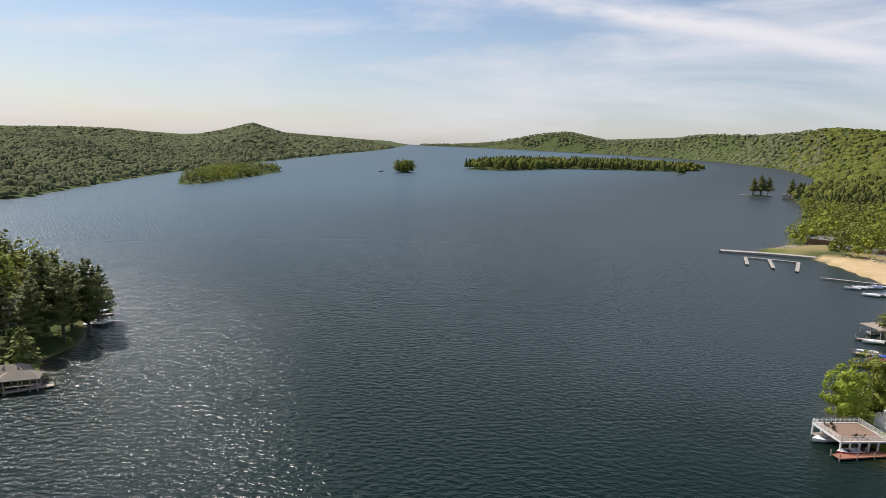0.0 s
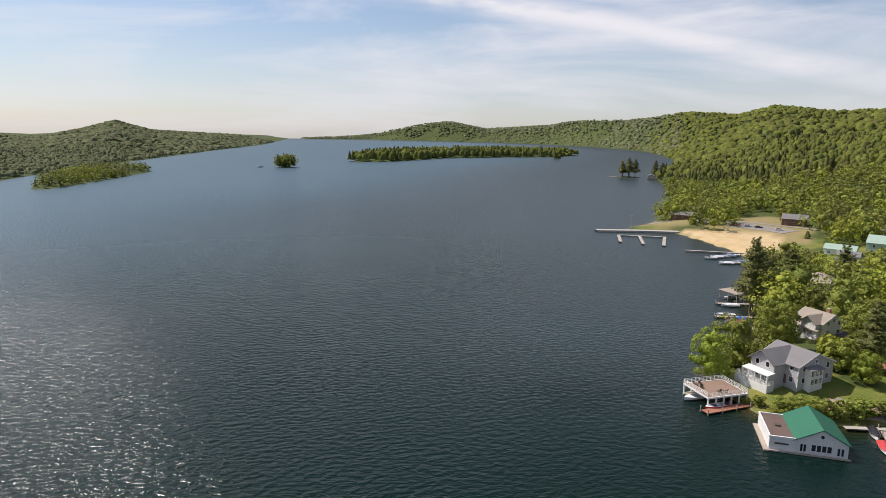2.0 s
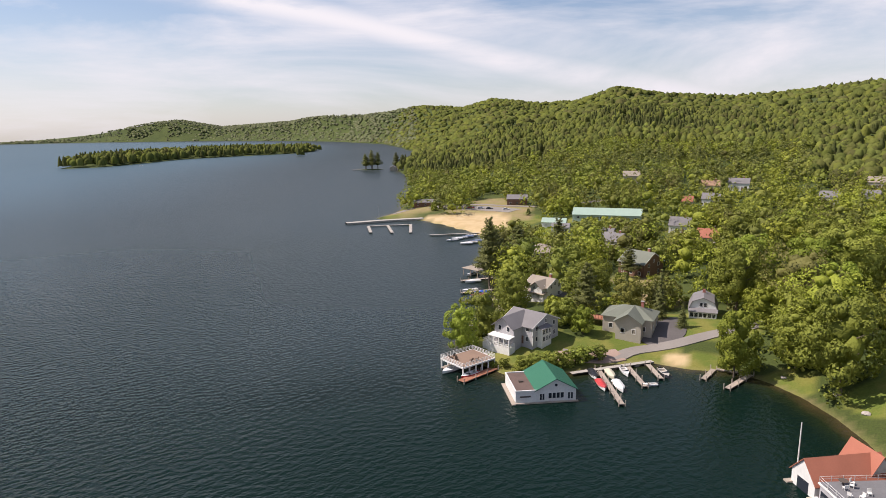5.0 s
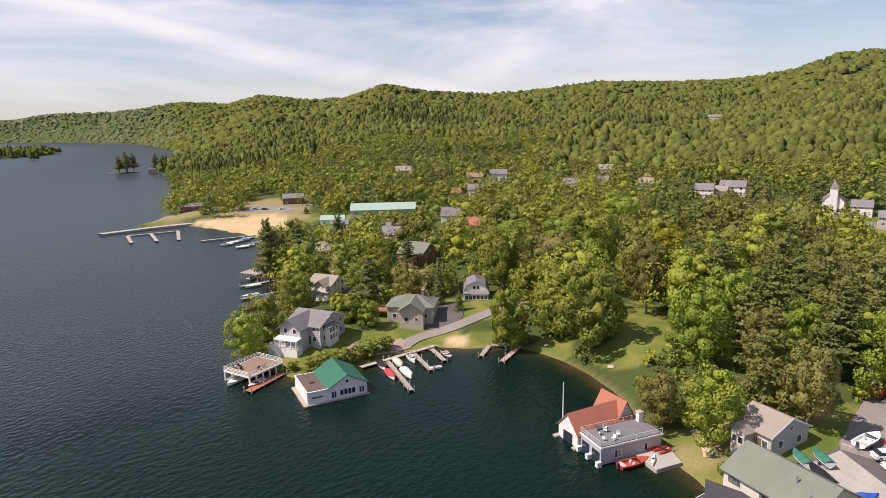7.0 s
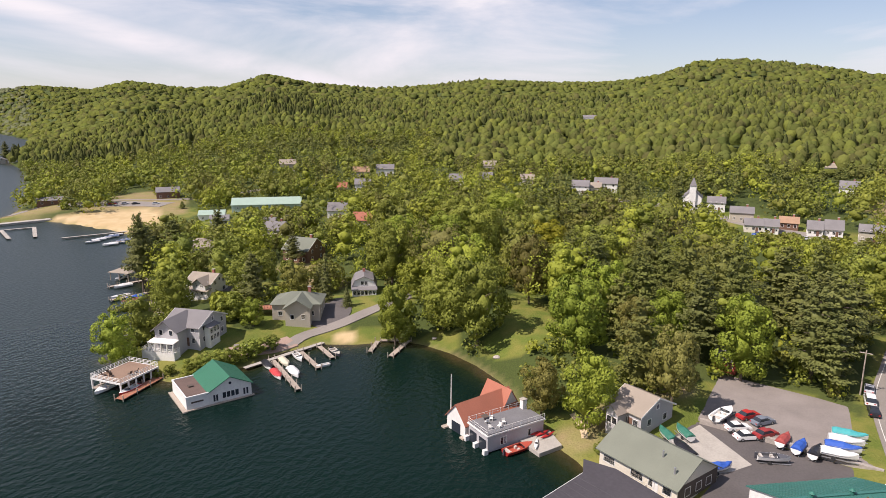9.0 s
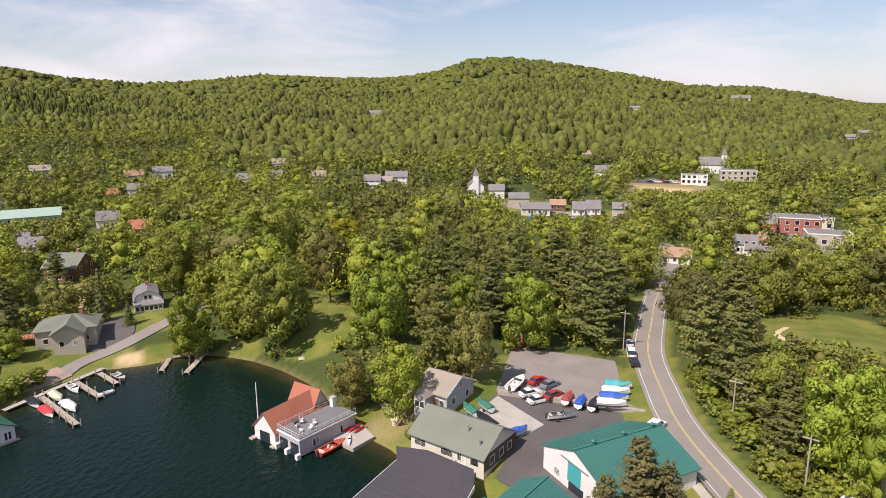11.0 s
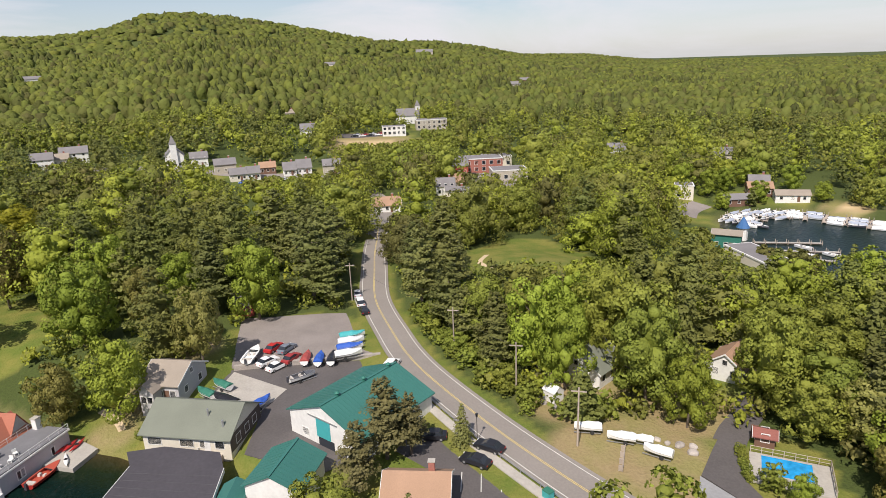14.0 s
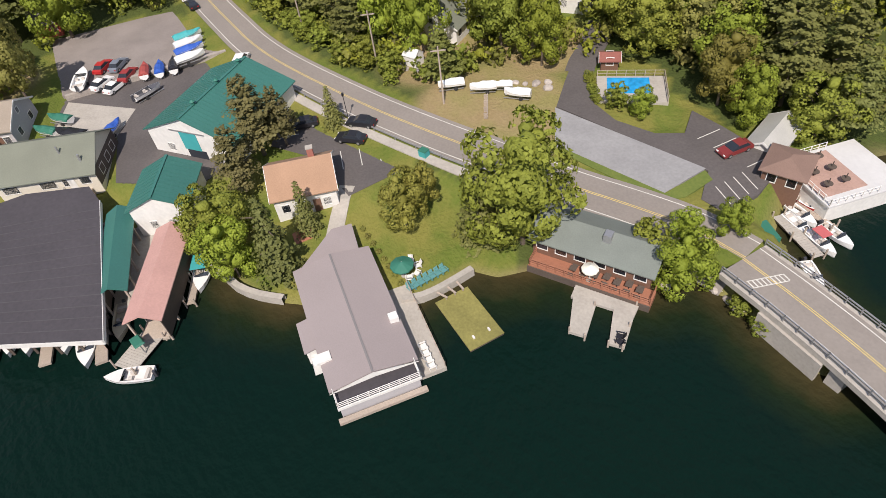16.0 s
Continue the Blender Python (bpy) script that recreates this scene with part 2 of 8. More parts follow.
MARINA = [(109, 37), (102, 31), (98, 25), (90, 17), (82, 9), (76, 5), (72, 1.5), (67, -0.5), (61, -1.5), (57, -3), (54, -5), (50, -9),
          (46, -15), (44.3, -18), (44, -26), (41, -28), (39, -33), (33.5, -37), (28.5, -41), (27, -45.5), (22.5, -46.4), (10, -45.4),
          (9.5, -51.5), (15, -53), (22, -55.5), (26, -58.5), (29, -63), (30, -74), (25, -84), (20, -100), (32, -122), (66, -136), (100, -140), (124, -139),
          (140, -138), (152, -141), (168, -147), (183, -159), (187, -168), (184, -180), (176, -190), (166, -196), (155, -202), (151, -207), (163, -217), (175, -229),
          (182, -250), (230, -420), (300, -900), (250, -3000), (600, -4980)]
FAR_CORNERS = [(5200, -5200), (5200, 5200), (-240, 5200)]
EAST_ISLAND = [(-95, 131), (-92, 135.5), (-99, 147), (-97.4, 159), (-102, 171), (-107, 181), (-112, 193), (-170, 235), (-262, 200), (-300, 60),
               (-205, -80), (-60, -92), (-32, -62), (-32, -34), (-60, -8), (-92, 60), (-104, 112)]
EAST_SHORE = [(-326, 466), (-338, 552), (-351, 664), (-364, 825), (-367, 1023), (-356, 1297), (-340, 1823), (-290, 2708), (-310, 3900),
              (-330, 4700), (-340, 5200), (-5200, 5200), (-5200, -5200), (100, -5200), (-500, -900), (-700, 200)]
WOODED_ISLE = [(-284, 652), (-270, 648), (-262, 700), (-256, 780), (-250, 870), (-248, 935), (-282, 985), (-322, 960), (-334, 880), (-312, 740)]
ISLET = [(-94, 1040), (-78, 1034), (-62, 1054), (-68, 1072), (-90, 1066)]
LONG_ISLE = [(24, 1250), (80, 1252), (136, 1298), (255, 1465), (390, 1530), (560, 1590), (690, 1745), (640, 1860), (430, 1880), (210, 1690), (70, 1450)]
SMALL_ISLET = [(486, 1412), (502, 1402), (520, 1416), (506, 1436)]
POINT_ISLET = [(388, 852), (398, 838), (414, 828), (428, 836), (424, 852), (404, 862)]
ROAD_LINE = [(-32, -45), (6, -48.4), (16, -49.2), (24, -49.4), (31, -48.4), (38, -45.8), (45, -42.8), (55.5, -39.2), (66, -35.4),
             (80, -31.0), (97, -26.8), (108, -25.0), (119, -24.5), (141, -24.9), (164, -29.2), (186, -34), (215, -42)]
RIDGE = [(-60, 0.2, 2000), (-35, -0.4, 1900), (-31, -0.2, 1900), (-27.5, -0.25, 2100), (-23, -0.78, 2300), (-20, -0.06, 2500), (-17.4, 0.72, 2600),
         (-14.8, -0.03, 2800), (-10.6, -0.23, 3200), (-5.8, -0.33, 3500), (-3.8, -0.66, 4600), (1.2, -0.24, 4850), (4.2, 0.08, 4850), (7.7, 0.78, 4850), (10.2, 1.04, 4850),
         (13.4, 0.46, 4850), (18.9, 0.82, 4500), (21.5, 1.3, 3600), (24, 1.75, 3000), (27.4, 1.85, 2700), (30.5, 2.05, 2600), (34, 1.85, 2300), (36.8, 2.55, 2100), (41, 2.1, 1900), (44, 2.3, 1750),
         (47.2, 3.3, 1600), (51.5, 2.6, 1550), (56.2, 2.3, 1600), (60.6, 2.5, 1600), (65.6, 3.05, 1600), (72, 2.85, 1600), (76.8, 2.9, 1700),
         (80.8, 3.4, 1700), (83.2, 4.3, 1700), (86.6, 4.45, 1700), (91.4, 4.0, 1700), (96.4, 3.0, 1700), (101.2, 2.0, 1700), (107, 1.65, 1800),
         (110.4, 1.1, 1900), (114, 0.3, 2200), (119.7, 0.1, 2600), (125, -0.6, 2600), (140, -0.9, 2400), (170, -0.9, 2400), (300, 0.4, 2000)]


LOT_UPPER = [(112, -21), (135, -21), (138, -12), (142, 6), (118, 8), (115, -6)]
LOT_LOWER = [(79, -4), (82, -13), (92, -21), (111.6, -21), (114.6, -6), (117.6, 8), (106, 13), (100, 3), (88, 6)]
LOT_FRONT = [(62.5, -19.5), (62.5, -33.5), (78, -27), (92, -22.6), (80, -15.5), (73, -19.5)]
LOT_MOTEL = [(30.0, -53.4), (33.4, -53.2), (36.4, -57.9), (59.7, -52.8), (63.9, -58.0), (67.4, -62.6), (66.6, -65.8), (62.6, -61.6), (56.9, -57.4), (51.7, -56.8), (46.1, -58.6), (43.6, -61.6), (46.5, -66.2), (41.6, -66.4), (36.5, -66.2), (31.6, -66.6), (29.8, -59.0)]
PAD = [(59.6, -52.5), (52.6, -46.5), (36.9, -50.5), (36.9, -58.0)]
FLATS = [(PAD, 3.1), (LOT_UPPER, 3.2), (LOT_LOWER, 2.5), (LOT_FRONT, 3.0), (LOT_MOTEL, 3.2)]
BEACH = [(206, 351), (202, 328), (201, 302), (198, 284), (208, 272), (230, 294), (248, 316), (238, 341), (222, 350)]


def smooth(u):
    u = np.clip(u, 0, 1)
    return u * u * (3 - 2 * u)


def inland(points, x, y):
    """Distance from the outline of a piece of land, positive inside it."""
    p = np.array(points, float)
    q = np.roll(p, -1, 0)
    best, inside = np.full(x.shape, 1e9), np.zeros(x.shape, bool)
    for (ax, ay), (bx, by) in zip(p, q):
        dx, dy = bx - ax, by - ay
        s = np.clip(((x - ax) * dx + (y - ay) * dy) / (dx * dx + dy * dy), 0, 1)
        best = np.minimum(best, (x - ax - s * dx) ** 2 + (y - ay - s * dy) ** 2)
        if ay != by:
            inside ^= ((ay > y) != (by > y)) & (x < dx * (y - ay) / dy + ax)
    return np.where(inside, 1, -1) * np.sqrt(best)


def from_line(points, x, y):
    """Distance from an open line."""
    best = np.full(x.shape, 1e9)
    for (ax, ay), (bx, by) in zip(points[:-1], points[1:]):
        dx, dy = bx - ax, by - ay
        s = np.clip(((x - ax) * dx + (y - ay) * dy) / (dx * dx + dy * dy), 0, 1)
        best = np.minimum(best, (x - ax - s * dx) ** 2 + (y - ay - s * dy) ** 2)
    return np.sqrt(best)


def waves_of_hills(x, y, size):
    """Cheap rolling relief, about -1 to 1."""
    u, v = x / size, y / size
    return (np.sin(u * 1.7 + 0.6 * np.sin(v * 1.3)) + np.sin(v * 1.9 + 1.1 + 0.7 * np.sin(u * 1.1)) + np.sin((u + v) * 2.7 + 2.0)) / 3


def shore_distance(x, y):
    main = inland(MAINLAND + MARINA + FAR_CORNERS, x, y)
    others = [inland(p, x, y) for p in (EAST_ISLAND, EAST_SHORE, WOODED_ISLE, ISLET, LONG_ISLE, SMALL_ISLET, POINT_ISLET)]
    return main, np.maximum.reduce([main] + others), np.maximum(main, others[1])


def height(x, y):
    """Height of the ground; the lake lies at 0."""
    x, y = np.asarray(x, float), np.asarray(y, float)
    main, land, hilly = shore_distance(x, y)
    r, az = np.hypot(x, y), np.degrees(np.arctan2(x, y))
    az = np.where(az < -60, az + 360, az)
    table = np.array(RIDGE)
    el, far = np.interp(az, table[:, 0], table[:, 1]), np.interp(az, table[:, 0], table[:, 2])
    crest = EYE_HEIGHT + far * np.tan(np.radians(el)) - 9
    foot = np.where(az < 0, 400, np.interp(az, [15, 30, 45, 120, 135], [2200, 700, 330, 260, 400]))
    u = np.clip((r - foot) / (far - foot), 0, None)
    climb = np.where(u < 1, np.minimum(u, 1) ** 1.25, 1 - 0.35 * smooth((u - 1) / 0.8))
    hills = np.maximum(crest - 8, 0) * climb * smooth(hilly / 160)
    hills = hills * (1 + 0.10 * waves_of_hills(x, y, 160) * smooth(u * 2) * smooth((1.05 - u) * 5))
    bank = 0.24 * np.clip(land, 0, 3.2) + 2.6 * smooth((land - 2) / 22) + 0.02 * np.clip(land - 40, 0, 200)
    bump = 5.5 * smooth(1 - np.hypot((x - 128) / 46, (y + 66) / 30))
    knoll = 3.0 * smooth(1 - np.hypot(x - 140, y - 60) / 70)
    on_land = bank + hills + (bump + knoll) * smooth(land / 18) + 0.4 * waves_of_hills(x, y, 14) * smooth(land / 30)
    under = -np.minimum(7.0, 0.22 * np.abs(land))
    z = np.where(land > 0, on_land, under)
    for outline, level in FLATS:
        z = np.where(land > 0.5, z + (level - z) * smooth((inland(outline, x, y) + 2.5) / 2.5), z)
    z = z + (0.3 + 0.05 * np.clip(x - 188, 0, 40) - z) * smooth((inland(BEACH, x, y) + 4) / 8) * (land > 0)
    road = from_line(ROAD_LINE, x, y)
    z = np.where(land > -3, z + (3.4 - z) * smooth((9.5 - road) / 5) * smooth((land - 0.3) / 1.5) * (np.hypot(x, y) < 200), z)
    return z


def sheet(name, x, y, z, closed=False):
    """A mesh from a grid of heights."""
    rows, cols = x.shape
    i = np.arange(rows * cols).reshape(rows, cols)
    if closed:
        i = np.concatenate([i, i[:1]], 0)
    quads = np.stack([i[:-1, :-1], i[1:, :-1], i[1:, 1:], i[:-1, 1:]], -1).reshape(-1, 4)
    me = bpy.data.meshes.new(name)
    me.from_pydata(np.stack([x, y, z], -1).reshape(-1, 3), [], quads.tolist())
    me.polygons.foreach_set("use_smooth", np.ones(len(quads), bool))
    me.update()
    return me


seen = np.arange(-42, 152, 0.7)
around = np.radians(np.concatenate([seen, np.arange(152, 318, 2.0)]))
rings = np.concatenate([[0.5, 6, 12, 18, 24], np.geomspace(28, 220, 180), np.geomspace(223, 4985, 105)])
grid_a, grid_r = np.meshgrid(around, rings, indexing="ij")
gx, gy = np.sin(grid_a) * grid_r, np.cos(grid_a) * grid_r
gz = height(gx, gy)


CLEAR = [  # open ground: x, y, radius
    (100, 120, 16), (92, 128, 8), (120, 107, 11), (133, 113, 13), (147, 100, 9), (158, 106, 8), (137, 154, 10), (112, 138, 8), (176, 202, 10), (184, 155, 10), (146, 50, 8), (155, 54, 8), (138, 53, 7), (164, 59, 7), (172, 63, 5), (136, 72, 6), (131, 90, 6), (140, 106, 8), (146, 112, 6), (128, 101, 6), (152, 94, 5),
    (112, 19, 8), (103, 29, 9), (122, -4, 18), (100, 0, 22), (85, 5, 22), (70, -10, 22), (50, -18, 16), (77, -22, 11)]
CLEAR_SOUTH = [
    (63, -49, 13), (46, -56, 13), (35, -58, 12), (84, -49, 6), (58, -63, 8), (31, -66, 11), (22, -66, 12), (150, -68, 20), (140, -76, 16), (163, -74, 12),
    (78, -73, 6), (66, -84, 6), (180, -148, 7), (197, -158, 9), (198, -182, 9), (188, -196, 9), (170, -203, 7), (215, -130, 8)]
CLEAR_NORTH = [
    (220, 320, 24), (246, 330, 22), (214, 382, 14), (264, 350, 20), (240, 296, 18), (218, 290, 22), (196, 372, 9), (232, 254, 13), (264, 266, 17), (284, 246, 16), (305, 405, 14), (285, 380, 14),
    (310, 360, 12), (212, 193, 9), (270, 203, 10), (249, 172, 10), (210, 230, 14), (150, 138, 8), (160, 180, 8), (392, 250, 8)]
CLEAR_VILLAGE = [
    (330, 10, 16), (312, -10, 18), (312, -32, 14), (350, 28, 12), (385, 97, 16), (395, -80, 26), (370, -70, 22), (408, -95, 12), (440, -112, 14), (290, -105, 20),
    (262, -105, 16), (248, -76, 10), (228, -47, 12), (160, 72, 6), (420, -38, 10)]


def is_open(x, y, road=5.4):
    o = np.zeros(x.shape, bool)
    for cx, cy, r in CLEAR + CLEAR_SOUTH + CLEAR_NORTH + CLEAR_VILLAGE:
        o |= (x - cx) ** 2 + (y - cy) ** 2 < r * r
    return o | (from_line(ROAD_LINE, x, y) < road)


def mixed(n, l, fac, a, b):
    k = n.new("ShaderNodeMixRGB")
    for socket, v in ((k.inputs["Fac"], fac), (k.inputs["Color1"], a), (k.inputs["Color2"], b)):
        if isinstance(v, tuple):
            socket.default_value = (*v, 1)
        elif isinstance(v, float):
            socket.default_value = v
        else:
            l.new(v, socket)
    return k.outputs["Color"]


def ground_material():
    """Forest floor, mown lawn, dry grass and sand, by the cover laid over the ground."""
    m = bpy.data.materials.new("ground_cover")
    m.use_nodes = True
    n, l = m.node_tree.nodes, m.node_tree.links
    b = n["Principled BSDF"]
    b.inputs["Roughness"].default_value, b.inputs["Specular IOR Level"].default_value = 0.95, 0.2
    co, at, sep = n.new("ShaderNodeTexCoord"), n.new("ShaderNodeAttribute"), n.new("ShaderNodeSeparateColor")
    at.attribute_name = "cover"
    l.new(at.outputs["Color"], sep.inputs["Color"])
    noises = []
    for scale, lo, hi in ((0.012, 0.4, 0.6), (0.16, 0.4, 0.62), (2.2, 0.3, 0.7)):
        t, r = n.new("ShaderNodeTexNoise"), n.new("ShaderNodeMapRange")
        t.inputs["Scale"].default_value, t.inputs["Detail"].default_value = scale, 6
        r.inputs["From Min"].default_value, r.inputs["From Max"].default_value = lo, hi
        l.new(co.outputs["Object"], t.inputs["Vector"])
        l.new(t.outputs["Fac"], r.inputs["Value"])
        noises.append(r.outputs["Result"])
    floor_ = mixed(n, l, noises[0], (0.045, 0.07, 0.016), (0.075, 0.10, 0.025))
    floor_ = mixed(n, l, 0.35, floor_, mixed(n, l, noises[2], (0.05, 0.045, 0.02), (0.10, 0.12, 0.03)))
    lawn = mixed(n, l, noises[1], (0.11, 0.15, 0.022), (0.215, 0.20, 0.045))
    lawn = mixed(n, l, 0.25, lawn, mixed(n, l, noises[2], (0.09, 0.12, 0.025), (0.22, 0.21, 0.07)))
    dry = mixed(n, l, noises[1], (0.30, 0.22, 0.11), (0.24, 0.22, 0.07))
    dry = mixed(n, l, 0.3, dry, mixed(n, l, noises[2], (0.20, 0.15, 0.08), (0.36, 0.29, 0.16)))
    sand = mixed(n, l, noises[1], (0.50, 0.36, 0.19), (0.56, 0.42, 0.24))
    last = mixed(n, l, sep.outputs["Red"], floor_, lawn)
    last = mixed(n, l, sep.outputs["Green"], last, dry)
    last = mixed(n, l, sep.outputs["Blue"], last, sand)
    l.new(last, b.inputs["Base Color"])
    bp = n.new("ShaderNodeBump")
    bp.inputs["Strength"].default_value, bp.inputs["Distance"].default_value = 0.6, 0.15
    l.new(noises[2], bp.inputs["Height"])
    l.new(bp.outputs["Normal"], b.inputs["Normal"])
    return m


M_GROUND = ground_material()
ground = new("ground", sheet("ground", gx, gy, gz, closed=True))
ground.data.materials.append(M_GROUND)
open_ground = is_open(gx, gy).astype(float)
cover = np.zeros((gx.size, 4), np.float32)
cover[:, 0] = (open_ground * (grid_r < 460)).reshape(-1)
DRY = [(66, -46, 12), (58, -44, 6), (84, -47, 9), (74, -62, 8), (112, 22, 5), (104, 27, 4), (128, 16, 6), (175, 150, 9), (160, 128, 8), (250, 340, 30), (282, 372, 20), (212, 380, 18), (236, 312, 22), (385, -70, 30),
       (170, -203, 8), (300, -100, 14)]
for cx, cy, r in DRY:
    cover[:, 1] = np.maximum(cover[:, 1], smooth((r - np.hypot(gx - cx, gy - cy)) / 4 + 0.5).reshape(-1))
land_line = shore_distance(gx, gy)[1]
cover[:, 1] = np.maximum(cover[:, 1], (smooth(0.95 - land_line / 1.6) * (land_line > -3) * (grid_r < 500)).reshape(-1) * 0.55)
cover[:, 2] = smooth((inland(BEACH, gx, gy) + 3) / 4).reshape(-1)
for cx, cy, r in ((128, 95.5, 4), (168, -204, 6), (378, -70, 17), (388, -62, 13)):
    cover[:, 2] = np.maximum(cover[:, 2], smooth((r - np.hypot(gx - cx, gy - cy)) / 2).reshape(-1))
at_cover = ground.data.attributes.new("cover", "FLOAT_COLOR", "POINT")
at_cover.data.foreach_set("color", cover.reshape(-1))
tagged(ground, "grassy and wooded lake shore rising to low mountains", "ground", kind="structure")


def water_material():
    m = bpy.data.materials.new("lake_water")
    m.use_nodes = True
    n, l = m.node_tree.nodes, m.node_tree.links
    b = n["Principled BSDF"]
    b.inputs["Roughness"].default_value, b.inputs["IOR"].default_value = 0.07, 1.33
    gloss = n.new("ShaderNodeAttribute")
    gloss.attribute_name = "gloss"
    l.new(gloss.outputs["Fac"], b.inputs["Specular IOR Level"])
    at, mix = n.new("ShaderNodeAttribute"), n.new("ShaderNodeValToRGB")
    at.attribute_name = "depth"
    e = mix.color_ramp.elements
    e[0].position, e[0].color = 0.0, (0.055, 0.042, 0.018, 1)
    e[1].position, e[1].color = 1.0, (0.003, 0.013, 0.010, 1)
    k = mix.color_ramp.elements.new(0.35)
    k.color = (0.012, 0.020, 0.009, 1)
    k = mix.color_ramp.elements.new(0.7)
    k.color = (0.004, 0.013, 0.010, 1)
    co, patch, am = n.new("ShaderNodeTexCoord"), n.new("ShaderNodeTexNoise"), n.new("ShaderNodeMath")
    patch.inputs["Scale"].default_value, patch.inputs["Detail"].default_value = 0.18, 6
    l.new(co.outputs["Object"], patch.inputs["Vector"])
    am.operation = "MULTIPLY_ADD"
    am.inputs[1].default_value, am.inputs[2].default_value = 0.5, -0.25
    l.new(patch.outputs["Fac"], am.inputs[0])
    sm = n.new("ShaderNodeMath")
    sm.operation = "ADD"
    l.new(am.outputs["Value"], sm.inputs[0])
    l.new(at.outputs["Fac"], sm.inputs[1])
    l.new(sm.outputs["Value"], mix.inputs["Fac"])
    # open lake's own blue plus the sky's sheen, mixed into the base colour
    lake_sheen = n.new("ShaderNodeAttribute")
    lake_sheen.attribute_name = "open"
    l.new(mixed(n, l, lake_sheen.outputs["Fac"], mix.outputs["Color"], (0.036, 0.080, 0.104)), b.inputs["Base Color"])
    chop = n.new("ShaderNodeAttribute")
    chop.attribute_name = "chop"
    l.new(chop.outputs["Fac"], b.inputs["Roughness"])
    mp, w1, w2 = n.new("ShaderNodeMapping"), n.new("ShaderNodeTexNoise"), n.new("ShaderNodeTexNoise")
    mp.inputs["Rotation"].default_value, mp.inputs["Scale"].default_value = (0, 0, radians(-12)), (0.7, 1.0, 1.0)
    l.new(co.outputs["Object"], mp.inputs["Vector"])
    l.new(mp.outputs["Vector"], w1.inputs["Vector"])
    l.new(co.outputs["Object"], w2.inputs["Vector"])
    w1.inputs["Scale"].default_value, w1.inputs["Detail"].default_value, w1.inputs["Roughness"].default_value = 0.85, 0.9, 0.5
    w2.inputs["Scale"].default_value, w2.inputs["Detail"].default_value = 2.3, 1
    hs = n.new("ShaderNodeMath")
    hs.operation = "MULTIPLY_ADD"
    hs.inputs[1].default_value = 0.35
    l.new(w2.outputs["Fac"], hs.inputs[0])
    l.new(w1.outputs["Fac"], hs.inputs[2])
    bp = n.new("ShaderNodeBump")
    bp.inputs["Distance"].default_value = 2.6
    swell = n.new("ShaderNodeAttribute")
    swell.attribute_name = "swell"
    l.new(swell.outputs["Fac"], bp.inputs["Strength"])
    l.new(hs.outputs["Value"], bp.inputs["Height"])
    l.new(bp.outputs["Normal"], b.inputs["Normal"])
    return m


M_WATER = water_material()
lake_a = np.radians(np.concatenate([np.arange(-42, 152, 0.9), np.arange(152, 318, 3.0)]))
lake_r = np.concatenate([[0.5, 8, 16, 24], np.geomspace(28, 220, 120), np.geomspace(225, 4985, 55)])
grid_la, grid_lr = np.meshgrid(lake_a, lake_r, indexing="ij")
lx, ly = np.sin(grid_la) * grid_lr, np.cos(grid_la) * grid_lr
lake = new("water", sheet("water", lx, ly, lx * 0, closed=True))
_, lake_land, _ = shore_distance(lx, ly)
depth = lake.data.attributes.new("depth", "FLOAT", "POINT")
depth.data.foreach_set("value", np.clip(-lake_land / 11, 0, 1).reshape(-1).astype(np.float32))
# calm in the lee of the shore, ruffled out on the open lake
ruffled = smooth((-shore_distance(lx, ly)[0] - 25) / 130)
far_off, far_calm = [0, 150, 500, 1500], [0, 120, 230, 1500]
# how much of the blue with painted sky sheen, growing away from shore
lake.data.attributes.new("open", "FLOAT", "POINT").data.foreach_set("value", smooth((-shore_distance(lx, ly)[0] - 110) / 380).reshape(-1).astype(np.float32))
for word, calm, open_lake in (("chop", [0.12, 0.13, 0.32, 0.5], [0.17, 0.18, 0.34, 0.5]), ("swell", [0.16, 0.15, 0.1, 0.08], [0.44, 0.44, 0.32, 0.14]), ("gloss", [0.07, 0.16, 0.6, 1.0], [0.30, 0.38, 0.75, 1.0])):
    values = np.interp(grid_lr, far_calm, calm) * (1 - ruffled) + np.interp(grid_lr, far_off, open_lake) * ruffled
    lake.data.attributes.new(word, "FLOAT", "POINT").data.foreach_set("value", values.reshape(-1).astype(np.float32))
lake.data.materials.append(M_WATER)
tagged(lake, "dark blue-green rippled lake water", "lake", kind="structure")

# ---- building kit ----
def box(bm, x0, y0, z0, x1, y1, z1, taper=0.0):
    """A box between two corners; taper draws its top in."""
    t = taper
    v = [bm.verts.new(c) for c in ((x0, y0, z0), (x1, y0, z0), (x1, y1, z0), (x0, y1, z0),
                                   (x0 + t, y0 + t, z1), (x1 - t, y0 + t, z1), (x1 - t, y1 - t, z1), (x0 + t, y1 - t, z1))]
    for f in ((3, 2, 1, 0), (4, 5, 6, 7), (0, 1, 5, 4), (1, 2, 6, 5), (2, 3, 7, 6), (3, 0, 4, 7)):
        bm.faces.new([v[i] for i in f])
    return bm


def prism(bm, outline, z0, z1):
    """An upright prism over a counter-clockwise outline."""
    lo, hi = [bm.verts.new((x, y, z0)) for x, y in outline], [bm.verts.new((x, y, z1)) for x, y in outline]
    bm.faces.new(lo[::-1]), bm.faces.new(hi)
    for i in range(len(outline)):
        j = (i + 1) % len(outline)
        bm.faces.new((lo[i], lo[j], hi[j], hi[i]))
    return bm


